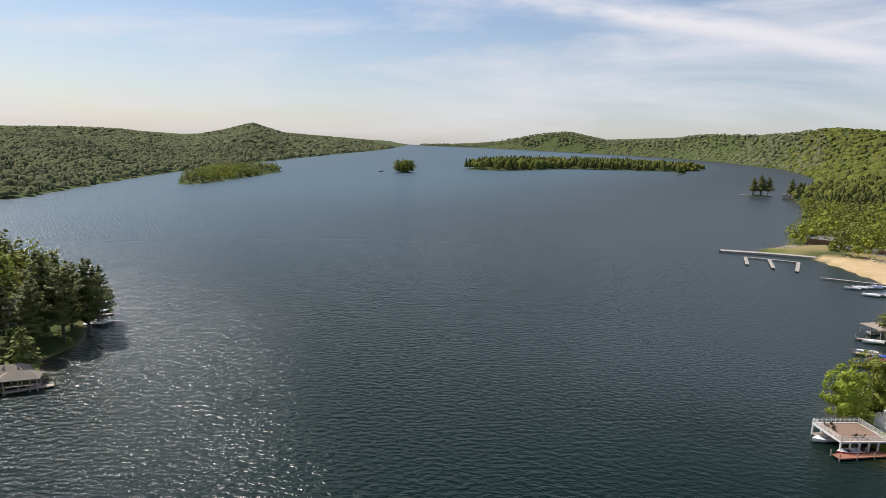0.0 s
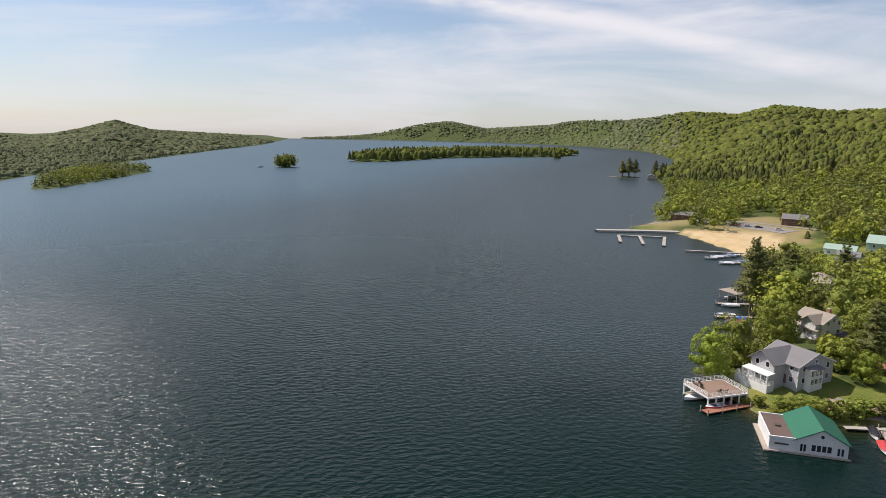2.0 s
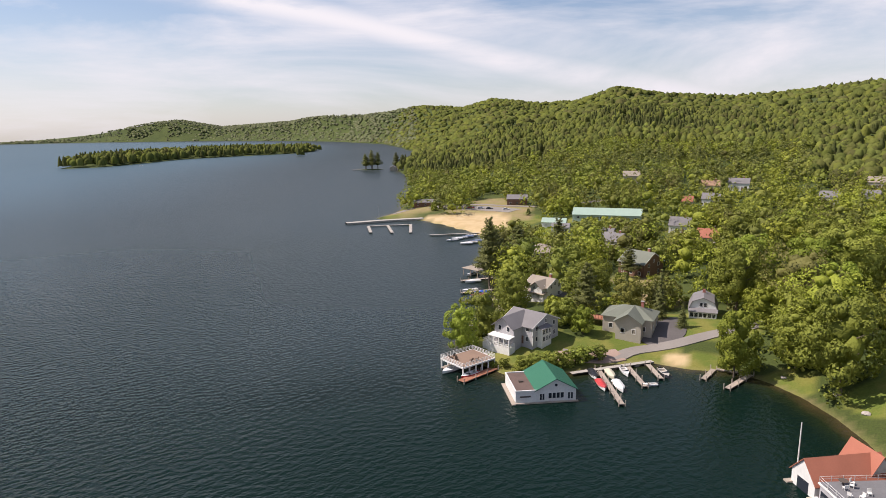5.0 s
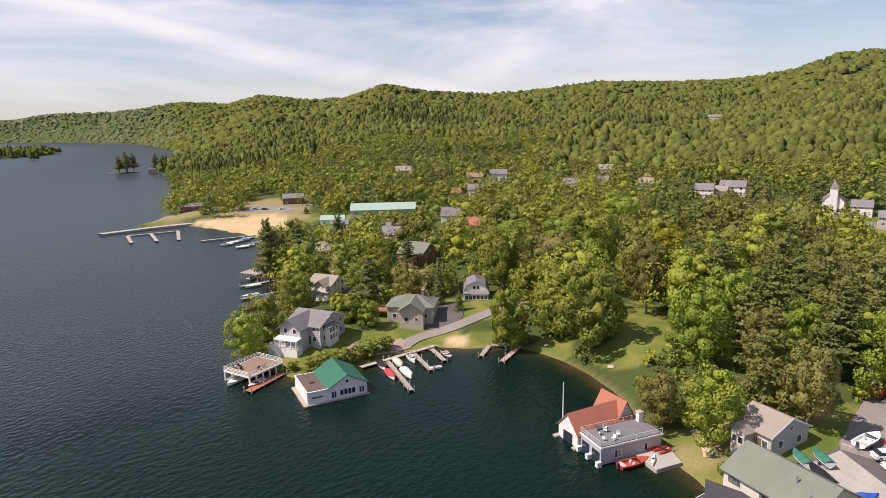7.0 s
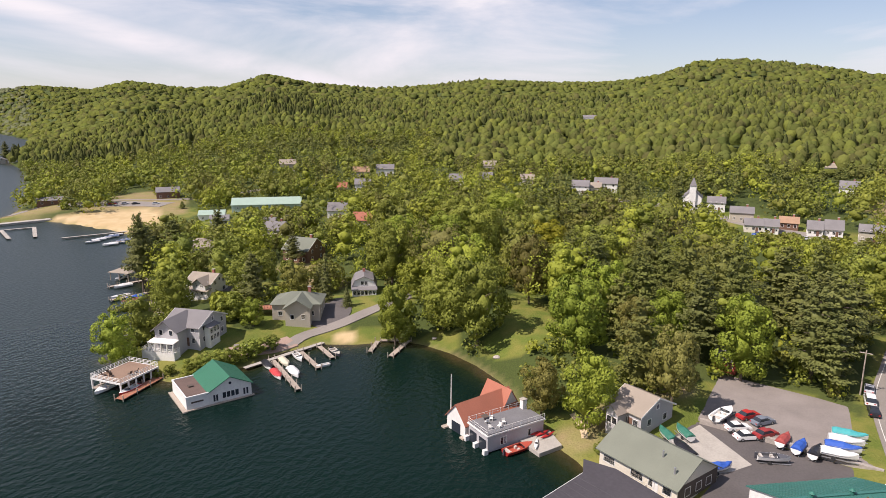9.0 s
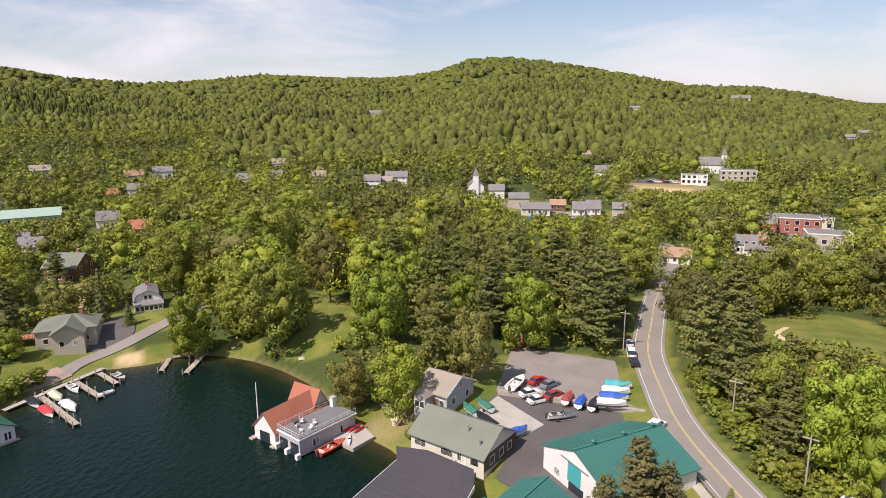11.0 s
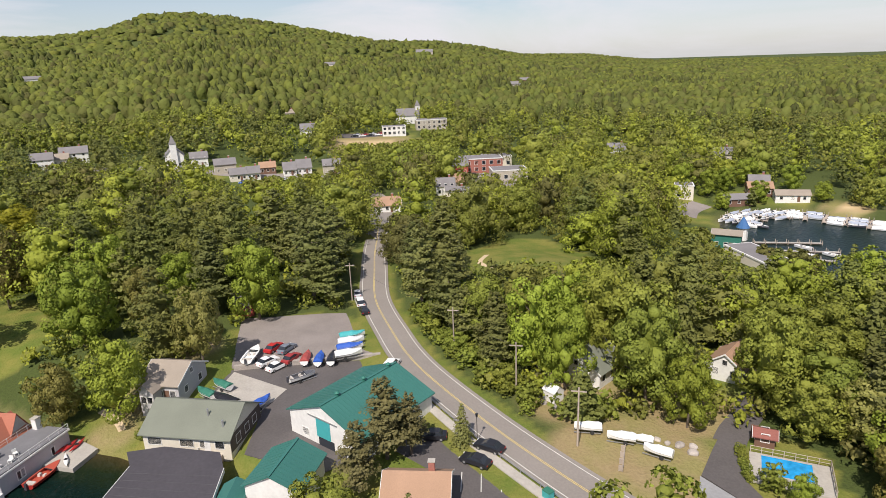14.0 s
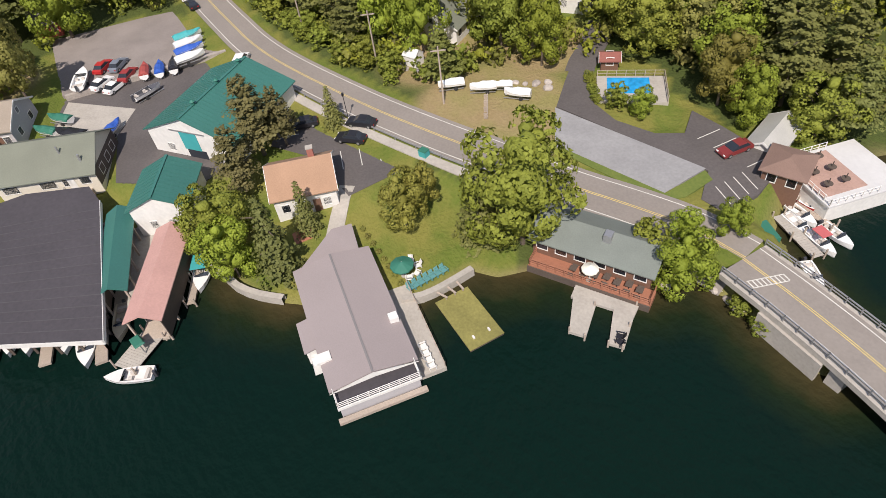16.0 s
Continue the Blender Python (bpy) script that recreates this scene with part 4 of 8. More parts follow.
def canopy(name, label, r0, r1, a0, a1, spacing, sides, tall, seed, only=None, mat=None, vary=0.35, kinds=0.42, quads=0, leaf=0.1, plain=False):
    """A far forest as one sheet of lumpy closed crowns, each with a few loose leaf clumps."""
    rng = np.random.default_rng(seed)
    x, y, z = tree_spots(r0, r1, a0, a1, spacing, rng, only, 7.0)
    n = len(x)
    conifer = waves_of_hills(x, y, 90) + rng.normal(0, 0.45, n) > kinds
    h = tall * rng.uniform(0.7, 1.25, n) * np.where(conifer, 1.2, 1)
    sight = np.array([sight_limit(u, v) for u, v in zip(x, y)]) if r0 < 500 else np.full(n, 1e9)
    h = np.minimum(h, sight - z)
    keep = h > 3.5
    x, y, z, h, conifer = x[keep], y[keep], z[keep], h[keep], conifer[keep]
    n = len(x)
    w = spacing * rng.uniform(0.42, 0.72, n) * np.where(conifer, 0.75, 1)
    tint = leaf_tint(conifer, n, rng, vary)
    levels = np.array([(0.25, 1.0, 1.0), (0.78, 0.82, 0.36)] if plain else [(0.18, 0.92, 1.0), (0.60, 0.95, 0.62), (0.88, 0.55, 0.26)])
    tiers = len(levels)
    ang = rng.uniform(0, 6.28, (n, 1)) + np.arange(sides)[None] * (2 * math.pi / sides)
    rows = []
    for lv, wide, narrow in levels:
        rad = (w * np.where(conifer, narrow, wide))[:, None] * rng.uniform(0.72, 1.25, (n, sides))
        up = (z + h * lv)[:, None] + h[:, None] * rng.uniform(-0.08, 0.08, (n, sides))
        rows.append(np.stack([x[:, None] + np.cos(ang) * rad, y[:, None] + np.sin(ang) * rad, up], -1))
    top = np.stack([x, y, z + h], -1)[:, None]
    mass = np.concatenate(rows + [top], 1)
    f = []
    for k in range(tiers - 1):
        for i in range(sides):
            a, b = k * sides + i, k * sides + (i + 1) % sides
            f += [(a, b, b + sides), (a, b + sides, a + sides)]
    f += [((tiers - 1) * sides + i, (tiers - 1) * sides + (i + 1) % sides, tiers * sides) for i in range(sides)]
    per = tiers * sides + 1
    faces = (np.array(f)[None] + (np.arange(n) * per)[:, None, None]).reshape(-1, 3)
    loose, leaf_tints = np.zeros((0, 3)), np.zeros((0, 3))
    if quads:
        t, up = rng.uniform(0, 6.28, (n, quads)), rng.uniform(0.25, 1.0, (n, quads))
        wide = np.where(conifer[:, None], 1.05 - 0.85 * up, np.sqrt(np.clip(1.08 - up ** 3, 0, 1)))
        c = np.stack([x[:, None] + np.cos(t) * w[:, None] * wide, y[:, None] + np.sin(t) * w[:, None] * wide, z[:, None] + up * h[:, None]], -1).reshape(-1, 3)
        d = np.stack([np.cos(t) * wide, np.sin(t) * wide, up], -1).reshape(-1, 3)
        loose = leaf_quads(c, d, leaf * tall, rng)
        leaf_tints = np.repeat(tint, quads * 4, 0)
    ob = new(name, crown_mesh(name, loose, mat or M_CANOPY, np.concatenate([leaf_tints, np.repeat(tint, per, 0)]), mass.reshape(-1, 3), faces))
    return tagged(ob, label, "forest", kind="stuff")


def woods(name, label, r0, r1, a0, a1, spacing, quads, leaf, tall, seed, only=None, mat=None, vary=0.35, kinds=0.42, road=7.0, every=1):
    """A stretch of near forest as one sheet of crowns."""
    rng = np.random.default_rng(seed)
    x, y, z = tree_spots(r0, r1, a0, a1, spacing, rng, only, road, tall < 6)
    shapes = {}
    for kind in ("broad", "round", "pine", "spruce"):
        shapes[kind] = [crown_points(kind, quads, rng) for _ in range(5)]
    patch = waves_of_hills(x, y, 90) + rng.normal(0, 0.45, len(x))
    tint = leaf_tint(patch > kinds, len(x), rng, vary)
    pts, tints, mass, mass_tints, faces, count = [], [], [], [], [], 0
    for i in range(len(x)):
        kind = ("pine" if rng.uniform() < 0.75 else "spruce") if patch[i] > kinds else ("broad" if rng.uniform() < 0.6 else "round")
        c, d, lobes = shapes[kind][i % 5]
        h = tall * rng.uniform(0.7, 1.25) * (1.15 if kind == "pine" else 1)
        w = h * (rng.uniform(1.0, 1.4) if kind in ("broad", "round") else rng.uniform(0.85, 1.1))
        w *= 1.15 if tall < 6 else 1.0
        sight = sight_limit(x[i], y[i])
        if z[i] + h > sight:
            h = sight - z[i]
            if h < 3.5:
                continue
            w = h * 1.25
        t = rng.uniform(0, 6.28)
        ct, st = math.cos(t), math.sin(t)
        rot = np.array([[ct, st, 0], [-st, ct, 0], [0, 0, 1]])
        size, foot = np.array([w, w, h]), np.array([x[i], y[i], z[i] - 0.12 * h])
        q = leaf_quads((c @ rot) * size + foot, d @ rot, leaf * tall, rng)
        p, f = inner_mass(lobes[every - 1::every], rng)
        pts.append(q), tints.append(np.tile(tint[i], (len(q), 1)))
        mass.append((p @ rot) * size + foot), mass_tints.append(np.tile(tint[i], (len(p), 1))), faces.append(f + count)
        count += len(p)
    ob = new(name, crown_mesh(name, np.concatenate(pts), mat or M_WOODS, np.concatenate(tints + mass_tints), np.concatenate(mass), np.concatenate(faces)))
    return tagged(ob, label, "forest", kind="stuff")

# ---- roads, lots, docks ----
def curve_points(points, step=2.0):
    """A smooth line through the points, in steps of about that length."""
    p = [Vector((*q, 0)) for q in points]
    p = [p[0] * 2 - p[1]] + p + [p[-1] * 2 - p[-2]]
    out = []
    for i in range(1, len(p) - 2):
        k = max(2, int((p[i + 1] - p[i]).length / step))
        for j in range(k):
            t = j / k
            out.append(0.5 * (2 * p[i] + (p[i + 1] - p[i - 1]) * t + (2 * p[i - 1] - 5 * p[i] + 4 * p[i + 1] - p[i + 2]) * t * t + (3 * p[i] - p[i - 1] - 3 * p[i + 1] + p[i + 2]) * t ** 3))
    return out + [p[-2]]


def ribbon(points, offset, width, lift, level=None, thick=0.0, dash=0):
    """A strip along a line, draped on the ground or at a level."""
    line = curve_points(points)
    bm, last = bmesh.new(), None
    for i, q in enumerate(line):
        a, b = line[max(i - 1, 0)], line[min(i + 1, len(line) - 1)]
        side = Vector((-(b - a).y, (b - a).x, 0)).normalized()
        row = []
        for s in (offset - width / 2, offset, offset + width / 2):
            c = q + side * s
            z = (level if level is not None else ground_at(c.x, c.y)) + lift
            row.append(bm.verts.new((c.x, c.y, z)))
        if thick:
            row += [bm.verts.new((v.co.x, v.co.y, v.co.z - thick)) for v in (row[2], row[0])]
        if last and not (dash and (i // dash) % 2):
            n = len(row)
            for j in range(n if thick else n - 1):
                k = (j + 1) % n
                bm.faces.new((last[j], row[j], row[k], last[k]))
        last = row
    return bm


def structure(name, bm, mat, label, category):
    return tagged(part(name, bm, mat), label, category, kind="structure")


def lot(name, outline, top, mat, label):
    return structure(name, prism(bmesh.new(), outline, top - 0.6, top), mat, label, "parking lot")


LAND_ROAD = ROAD_LINE[3:]
road = structure("road", ribbon(LAND_ROAD, 0, 7.4, 0.16, thick=0.4), M_ASPHALT, "two-lane grey asphalt road with painted lines", "road")
for name, off, w, mat in (("edge_line", -2.95, 0.14, M_PAINT_LINE), ("edge_line", 2.95, 0.14, M_PAINT_LINE), ("centre_line", -0.12, 0.10, M_YELLOW_LINE), ("centre_line", 0.12, 0.10, M_YELLOW_LINE)):
    part(name, ribbon(LAND_ROAD, off, w, 0.178), mat, road, "painted road line")
structure("pavement", ribbon(ROAD_LINE[6:11], 4.9, 1.5, 0.16, thick=0.3), M_CONCRETE, "pale concrete footpath along the road", "pavement")
lot("parking_upper", LOT_UPPER, 3.26, M_GRAVEL, "worn gravel and asphalt parking lot")
lot("parking_lower", LOT_LOWER, 2.56, M_DARK_ASPHALT, "dark asphalt boat yard")
lot("parking_front", LOT_FRONT, 3.06, M_DARK_ASPHALT, "fresh dark asphalt parking lot")
lot("parking_motel", LOT_MOTEL, 3.46, M_DARK_ASPHALT, "dark asphalt parking lot beside the road")
structure("slate_pad", prism(bmesh.new(), PAD[::-1], 3.0, 3.475), material("pale_old_asphalt", (0.285, 0.28, 0.28), 0.85, vary=0.14, grain=2.5, blotch=0.3), "pale grey asphalt pad", "parking lot")
structure("apron", prism(bmesh.new(), [(98.5, 4.2), (106, -1.5), (116.6, 7.6), (106, 12.5)], 2.2, 2.575), M_CONCRETE, "pale concrete yard apron", "apron")
part("grass_island", prism(bmesh.new(), [(36.7, -50.7), (36.7, -57.6), (34.9, -56.9), (34.8, -52.0), (36.2, -49.2), (50.9, -46.3), (52.3, -46.9)][::-1], 2.4, 3.52), material("mown_grass", (0.16, 0.19, 0.04), 0.95, grain=2.5, blotch=0.4, second=(0.10, 0.14, 0.025)))
tagged(bpy.data.objects["grass_island"], "mown green grass island in the lot", "grass", kind="structure")
structure("driveway", ribbon([(107, 114), (114.5, 105.8), (124, 104.8), (135, 99.5), (146, 96), (156, 93), (178, 92), (200, 96)], 0, 3.6, 0.24, thick=0.3), M_ASPHALT, "narrow grey asphalt driveway", "driveway")
structure("driveway_court", ribbon([(128.5, 105.5), (137, 105.5), (146, 114)], 0, 9, 0.22, thick=0.3), M_DARK_ASPHALT, "dark asphalt driveway court", "driveway")
structure("driveway_brick", ribbon([(104, 113), (112, 108), (119, 105.5)], 0, 5.5, 0.26, thick=0.3), material("brick_paving", (0.36, 0.25, 0.20), 0.9), "reddish brick-paved driveway", "driveway")
structure("driveway_north", ribbon([(146, 142), (142, 150), (137, 163)], 0, 5, 0.10, thick=0.3), M_DARK_ASPHALT, "dark asphalt drive beside a house", "driveway")
structure("driveway_pool", ribbon([(64.6, -61.5), (66.8, -64.4), (69.2, -68.7), (73.5, -74.5)], 0, 4.5, 0.12, thick=0.3), M_DARK_ASPHALT, "dark asphalt drive curving into trees", "driveway")
structure("park_road", ribbon([(200, 384), (226, 394), (252, 382), (272, 352), (292, 318), (330, 290)], 0, 6, 0.10, thick=0.3), M_GRAVEL, "pale gravel road behind the beach", "road")
structure("park_lot", ribbon([(232, 382), (252, 354), (262, 326)], 0, 17, 0.14, thick=0.3), M_ASPHALT, "grey parking lot behind the beach", "parking lot")
structure("village_street", ribbon([(215, -42), (250, -48), (285, -40), (310, -24), (318, 0), (335, 20), (360, 60), (372, 100)], 0, 8, 0.12, thick=0.3), M_ASPHALT, "village street between houses", "road")
structure("village_square", ribbon([(283, -98), (268, -104), (255, -112)], 0, 16, 0.1, thick=0.3), M_ASPHALT, "pale asphalt lot by brick shops", "parking lot")
structure("field_track", ribbon([(140, -57), (150, -55), (158, -60)], 0, 1.4, 0.06, thick=0.2), M_SAND, "sandy track on a grassy knoll", "track")
structure("marina_yard", ribbon([(184, -145), (192, -153), (197, -163)], 0, 8, 0.08, thick=0.2), M_GRAVEL, "gravel yard by the far marina", "yard")

# bridge over the channel
deck_line = [(-34, -40.0), (-12, -44.6), (6, -47.7), (16, -48.8), (24.05, -49.2)]
bridge = thing("bridge", "two-lane road bridge with steel railings", "bridge", 0, 0, 0)
part("deck", ribbon(deck_line, 0, 7.3, 3.45, 0, 0.7), M_CONCRETE, bridge)
part("roadway", ribbon(deck_line, 0, 6.2, 3.50, 0, 0.04), M_ASPHALT, bridge)
for off, w, mat in ((-2.6, 0.14, M_PAINT_LINE), (2.6, 0.14, M_PAINT_LINE), (-0.12, 0.1, M_YELLOW_LINE), (0.12, 0.1, M_YELLOW_LINE)):
    part("road_line", ribbon(deck_line, off, w, 3.51, 0), mat, bridge, "painted road line")
for off in (-3.4, 3.4):
    rail = part("railing", ribbon(deck_line, off, 0.12, 4.45, 0, 0.12), M_STEEL, bridge, "steel bridge railing")
    part("mid_rail", ribbon(deck_line, off, 0.08, 4.05, 0, 0.10), M_STEEL, rail)
    line = curve_points(deck_line, 2.0)
    for i in range(0, len(line), 1):
        a, b = line[max(i - 1, 0)], line[min(i + 1, len(line) - 1)]
        s = Vector((-(b - a).y, (b - a).x, 0)).normalized() * off
        part("post", box(bmesh.new(), -0.06, -0.06, 3.4, 0.06, 0.06, 4.45), M_STEEL, rail, m=pose(line[i].x + s.x, line[i].y + s.y, 0))
for x in (9.5, -14, -31):
    y = -48.1 + (9.5 - x) * 0.18
    part("pier", box(bmesh.new(), x - 0.8, y - 3.0, -4, x + 0.8, y + 3.0, 2.75), M_CONCRETE, bridge, "concrete bridge pier")
structure("abutment", prism(bmesh.new(), [(11.0, -44.9), (18.6, -45.5), (18.6, -45.0), (11.0, -44.4)], -2, 2.7), M_CONCRETE, "sloping concrete abutment wall", "retaining wall")
hatch = part("hatching", bmesh.new(), M_PAINT_LINE, bridge, "white hatched road marking")
hb = bmesh.new()
for i in range(9):
    x, y = 21.2 - i * 0.2, -46.7 - i * 0.46
    slab(hb, [(x - 0.5, y - 0.08, 3.535), (x + 0.5, y - 0.28, 3.535), (x + 0.5, y - 0.12, 3.535), (x - 0.5, y + 0.08, 3.535)], 0.01)
for s in (-0.5, 0.5):
    slab(hb, [(21.2 + s - 0.06, -46.7 - 0.2 * s, 3.534), (19.6 + s - 0.06, -50.4 - 0.2 * s, 3.534), (19.6 + s + 0.06, -50.4 - 0.2 * s, 3.534), (21.2 + s + 0.06, -46.7 - 0.2 * s, 3.534)], 0.01)
hb.to_mesh(hatch.data), hb.free()


def parking_lines(start, way, across, n, gap, length):
    """White stall lines, one object each under the lot."""
    for i in range(n):
        c = Vector((*start, 0)) + Vector((*way, 0)) * gap * i
        q = Vector((*across, 0)).normalized()
        a = math.degrees(math.atan2(q.y, q.x))
        yield c, a, length


for parent, level, spec in (("parking_front", 3.075, ((68, -21.5), (-0.36, -0.93), (0.93, -0.36), 5, 2.7, 4.2)), ("parking_front", 3.075, ((80, -20), (0.85, -0.5), (0.3, 1), 3, 2.6, 3.6)),
                            ("parking_motel", 3.475, ((33.4, -65.8), (1, 0.02), (0.12, 1), 4, 2.6, 3.8)), ("parking_motel", 3.475, ((30.4, -59.6), (0.05, 1), (1, -0.35), 4, 1.5, 3.4))):
    for c, a, ln in parking_lines(*spec):
        key = ("stall", ln)
        if key not in SHARED:
            me = bpy.data.meshes.new("stall_line")
            bm = box(bmesh.new(), 0, -0.06, -0.01, ln, 0.06, 0.004)
            bm.to_mesh(me), bm.free()
            me.materials.append(M_PAINT_LINE)
            SHARED[key] = me
        part("stall_line", SHARED[key], None, bpy.data.objects[parent], m=pose(c.x, c.y, level, 0, 0, a))


def dock(x0, y0, x1, y1, width=1.6, top=0.55, label="weathered wooden boat dock on posts", mat=None, posts=True, tall=0.9, group=""):
    """A plank dock between two points: deck boards, stringers and posts."""
    ln, turn = math.hypot(x1 - x0, y1 - y0), math.degrees(math.atan2(y1 - y0, x1 - x0))
    d = thing("dock", label, "dock", x0, y0, 0, turn, group)
    bm, n = bmesh.new(), max(3, int(ln / 0.34))
    for i in range(n):
        j = ((i * 7919) % 13 - 6) * 0.002
        box(bm, i * ln / n + 0.015, -width / 2 + j, top - 0.06, (i + 1) * ln / n - 0.015, width / 2 + j, top + j)
    tagged(part("deck", bm, mat or M_PLANK, d), "closely laid deck boards", kind="stuff")
    for s in (-1, 1):
        part("stringer", box(bmesh.new(), 0, s * width * 0.42 - 0.07, top - 0.3, ln, s * width * 0.42 + 0.07, top - 0.065), M_DARK_WOOD, d)
    if posts:
        k = max(2, int(ln / 3.2) + 1)
        key = ("post", round(top + tall, 2))
        if key not in SHARED:
            me = bpy.data.meshes.new("post")
            bm = tube(bmesh.new(), (0, 0, -3), (0, 0, top + tall), 0.12, 0.11, 8)
            bm.to_mesh(me), bm.free()
            me.materials.append(M_PLANK)
            SHARED[key] = me
        for i in range(k):
            for s in (-1, 1):
                part("post", SHARED[key], None, d, m=pose(i * ln / (k - 1), s * (width / 2 + 0.1), 0))
    return d


def rail(parent, points, top, base, mat=None, gap=1.2, bars=2, name="railing", thick=0.045):
    """Posts and rails along a line, as one railing under its thing."""
    mat = mat or M_WHITE
    bm = bmesh.new()
    for a, b in zip(points[:-1], points[1:]):
        ln = math.hypot(b[0] - a[0], b[1] - a[1])
        for k in range(bars):
            z = base + (top - base) * (k + 1) / bars
            tube(bm, (*a, z), (*b, z), thick, sides=4)
        for i in range(int(ln / gap) + 1):
            t = i / max(1, int(ln / gap))
            px, py = a[0] + (b[0] - a[0]) * t, a[1] + (b[1] - a[1]) * t
            box(bm, px - thick, py - thick, base, px + thick, py + thick, top + 0.05)
    return part(name, bm, mat, parent)


# ---- boats and vehicles ----
def hull_mesh(l, w, h, keel=0.25):
    """A boat's hull: pointed bow at +x, flat stern, hollow cockpit."""
    bm, rings_ = bmesh.new(), []
    for i in range(9):
        t = i / 8
        half = w / 2 * (1 - max(0, (t - 0.45) / 0.55) ** 2.2) * (0.92 + 0.08 * min(1, t * 4))
        x, up = -l / 2 + l * t, 0.16 * h * max(0, t - 0.5) * 2
        half = max(half, 0.02)
        rings_.append([bm.verts.new(c) for c in ((x, -half, h + up), (x, -half * 0.82, h * 0.25), (x - (0.05 * l if t > 0.9 else 0), 0, -keel * (1 - max(0, t - 0.7) * 2)), (x, half * 0.82, h * 0.25), (x, half, h + up))])
    for a, b in zip(rings_[:-1], rings_[1:]):
        for j in range(4):
            bm.faces.new((a[j], b[j], b[j + 1], a[j + 1]))
    bm.faces.new(rings_[0][::-1])
    return bm


def deck_mesh(l, w, h, cockpit=True):
    """Foredeck, side decks and a sunk cockpit floor."""
    bm, edge = bmesh.new(), []
    for i in range(9):
        t = i / 8
        half = max(w / 2 * (1 - max(0, (t - 0.45) / 0.55) ** 2.2) * (0.92 + 0.08 * min(1, t * 4)) - 0.02, 0.02)
        edge.append((-l / 2 + l * t, half, h + 0.16 * h * max(0, t - 0.5) * 2))
    for i in range(8):
        (xa, ha, za), (xb, hb_, zb) = edge[i], edge[i + 1]
        if cockpit and i < 5:
            for s in (-1, 1):
                pts = [(xa, s * ha, za), (xb, s * hb_, zb), (xb, s * hb_ * 0.78, zb), (xa, s * ha * 0.78, za)]
                bm.faces.new([bm.verts.new(p) for p in (pts if s < 0 else pts[::-1])])
                pts = [(xa, s * ha * 0.78, za), (xb, s * hb_ * 0.78, zb), (xb, s * hb_ * 0.78, zb - 0.45), (xa, s * ha * 0.78, za - 0.45)]
                bm.faces.new([bm.verts.new(p) for p in pts])
            bm.faces.new([bm.verts.new(p) for p in ((xa, -ha * 0.78, za - 0.45), (xb, -hb_ * 0.78, zb - 0.45), (xb, hb_ * 0.78, zb - 0.45), (xa, ha * 0.78, za - 0.45))])
        else:
            bm.faces.new([bm.verts.new(p) for p in ((xa, -ha, za), (xb, -hb_, zb), (xb, hb_, zb), (xa, ha, za))])
    return bm


def cover_mesh(l, w, h):
    """A taut canvas cover, peaked along its middle."""
    bm, rows_ = bmesh.new(), []
    for i in range(9):
        t = i / 8
        half = max(w / 2 * (1 - max(0, (t - 0.45) / 0.55) ** 2.2) + 0.03, 0.03)
        peak = 0.55 * math.sin(min(1, 0.25 + t) * math.pi * 0.85) + (0.12 if i % 3 == 1 else 0)
        x, z = -l / 2 + l * t, h + 0.16 * h * max(0, t - 0.5) * 2
        rows_.append([bm.verts.new(c) for c in ((x, -half, z - 0.15), (x, -half * 0.9, z + 0.05), (x, -half * 0.45, z + peak * 0.75), (x, 0, z + peak), (x, half * 0.45, z + peak * 0.75), (x, half * 0.9, z + 0.05), (x, half, z - 0.15))])
    for a, b in zip(rows_[:-1], rows_[1:]):
        for j in range(6):
            bm.faces.new((a[j], b[j], b[j + 1], a[j + 1]))
    bm.faces.new(rows_[0][::-1]), bm.faces.new(rows_[-1])
    return bm


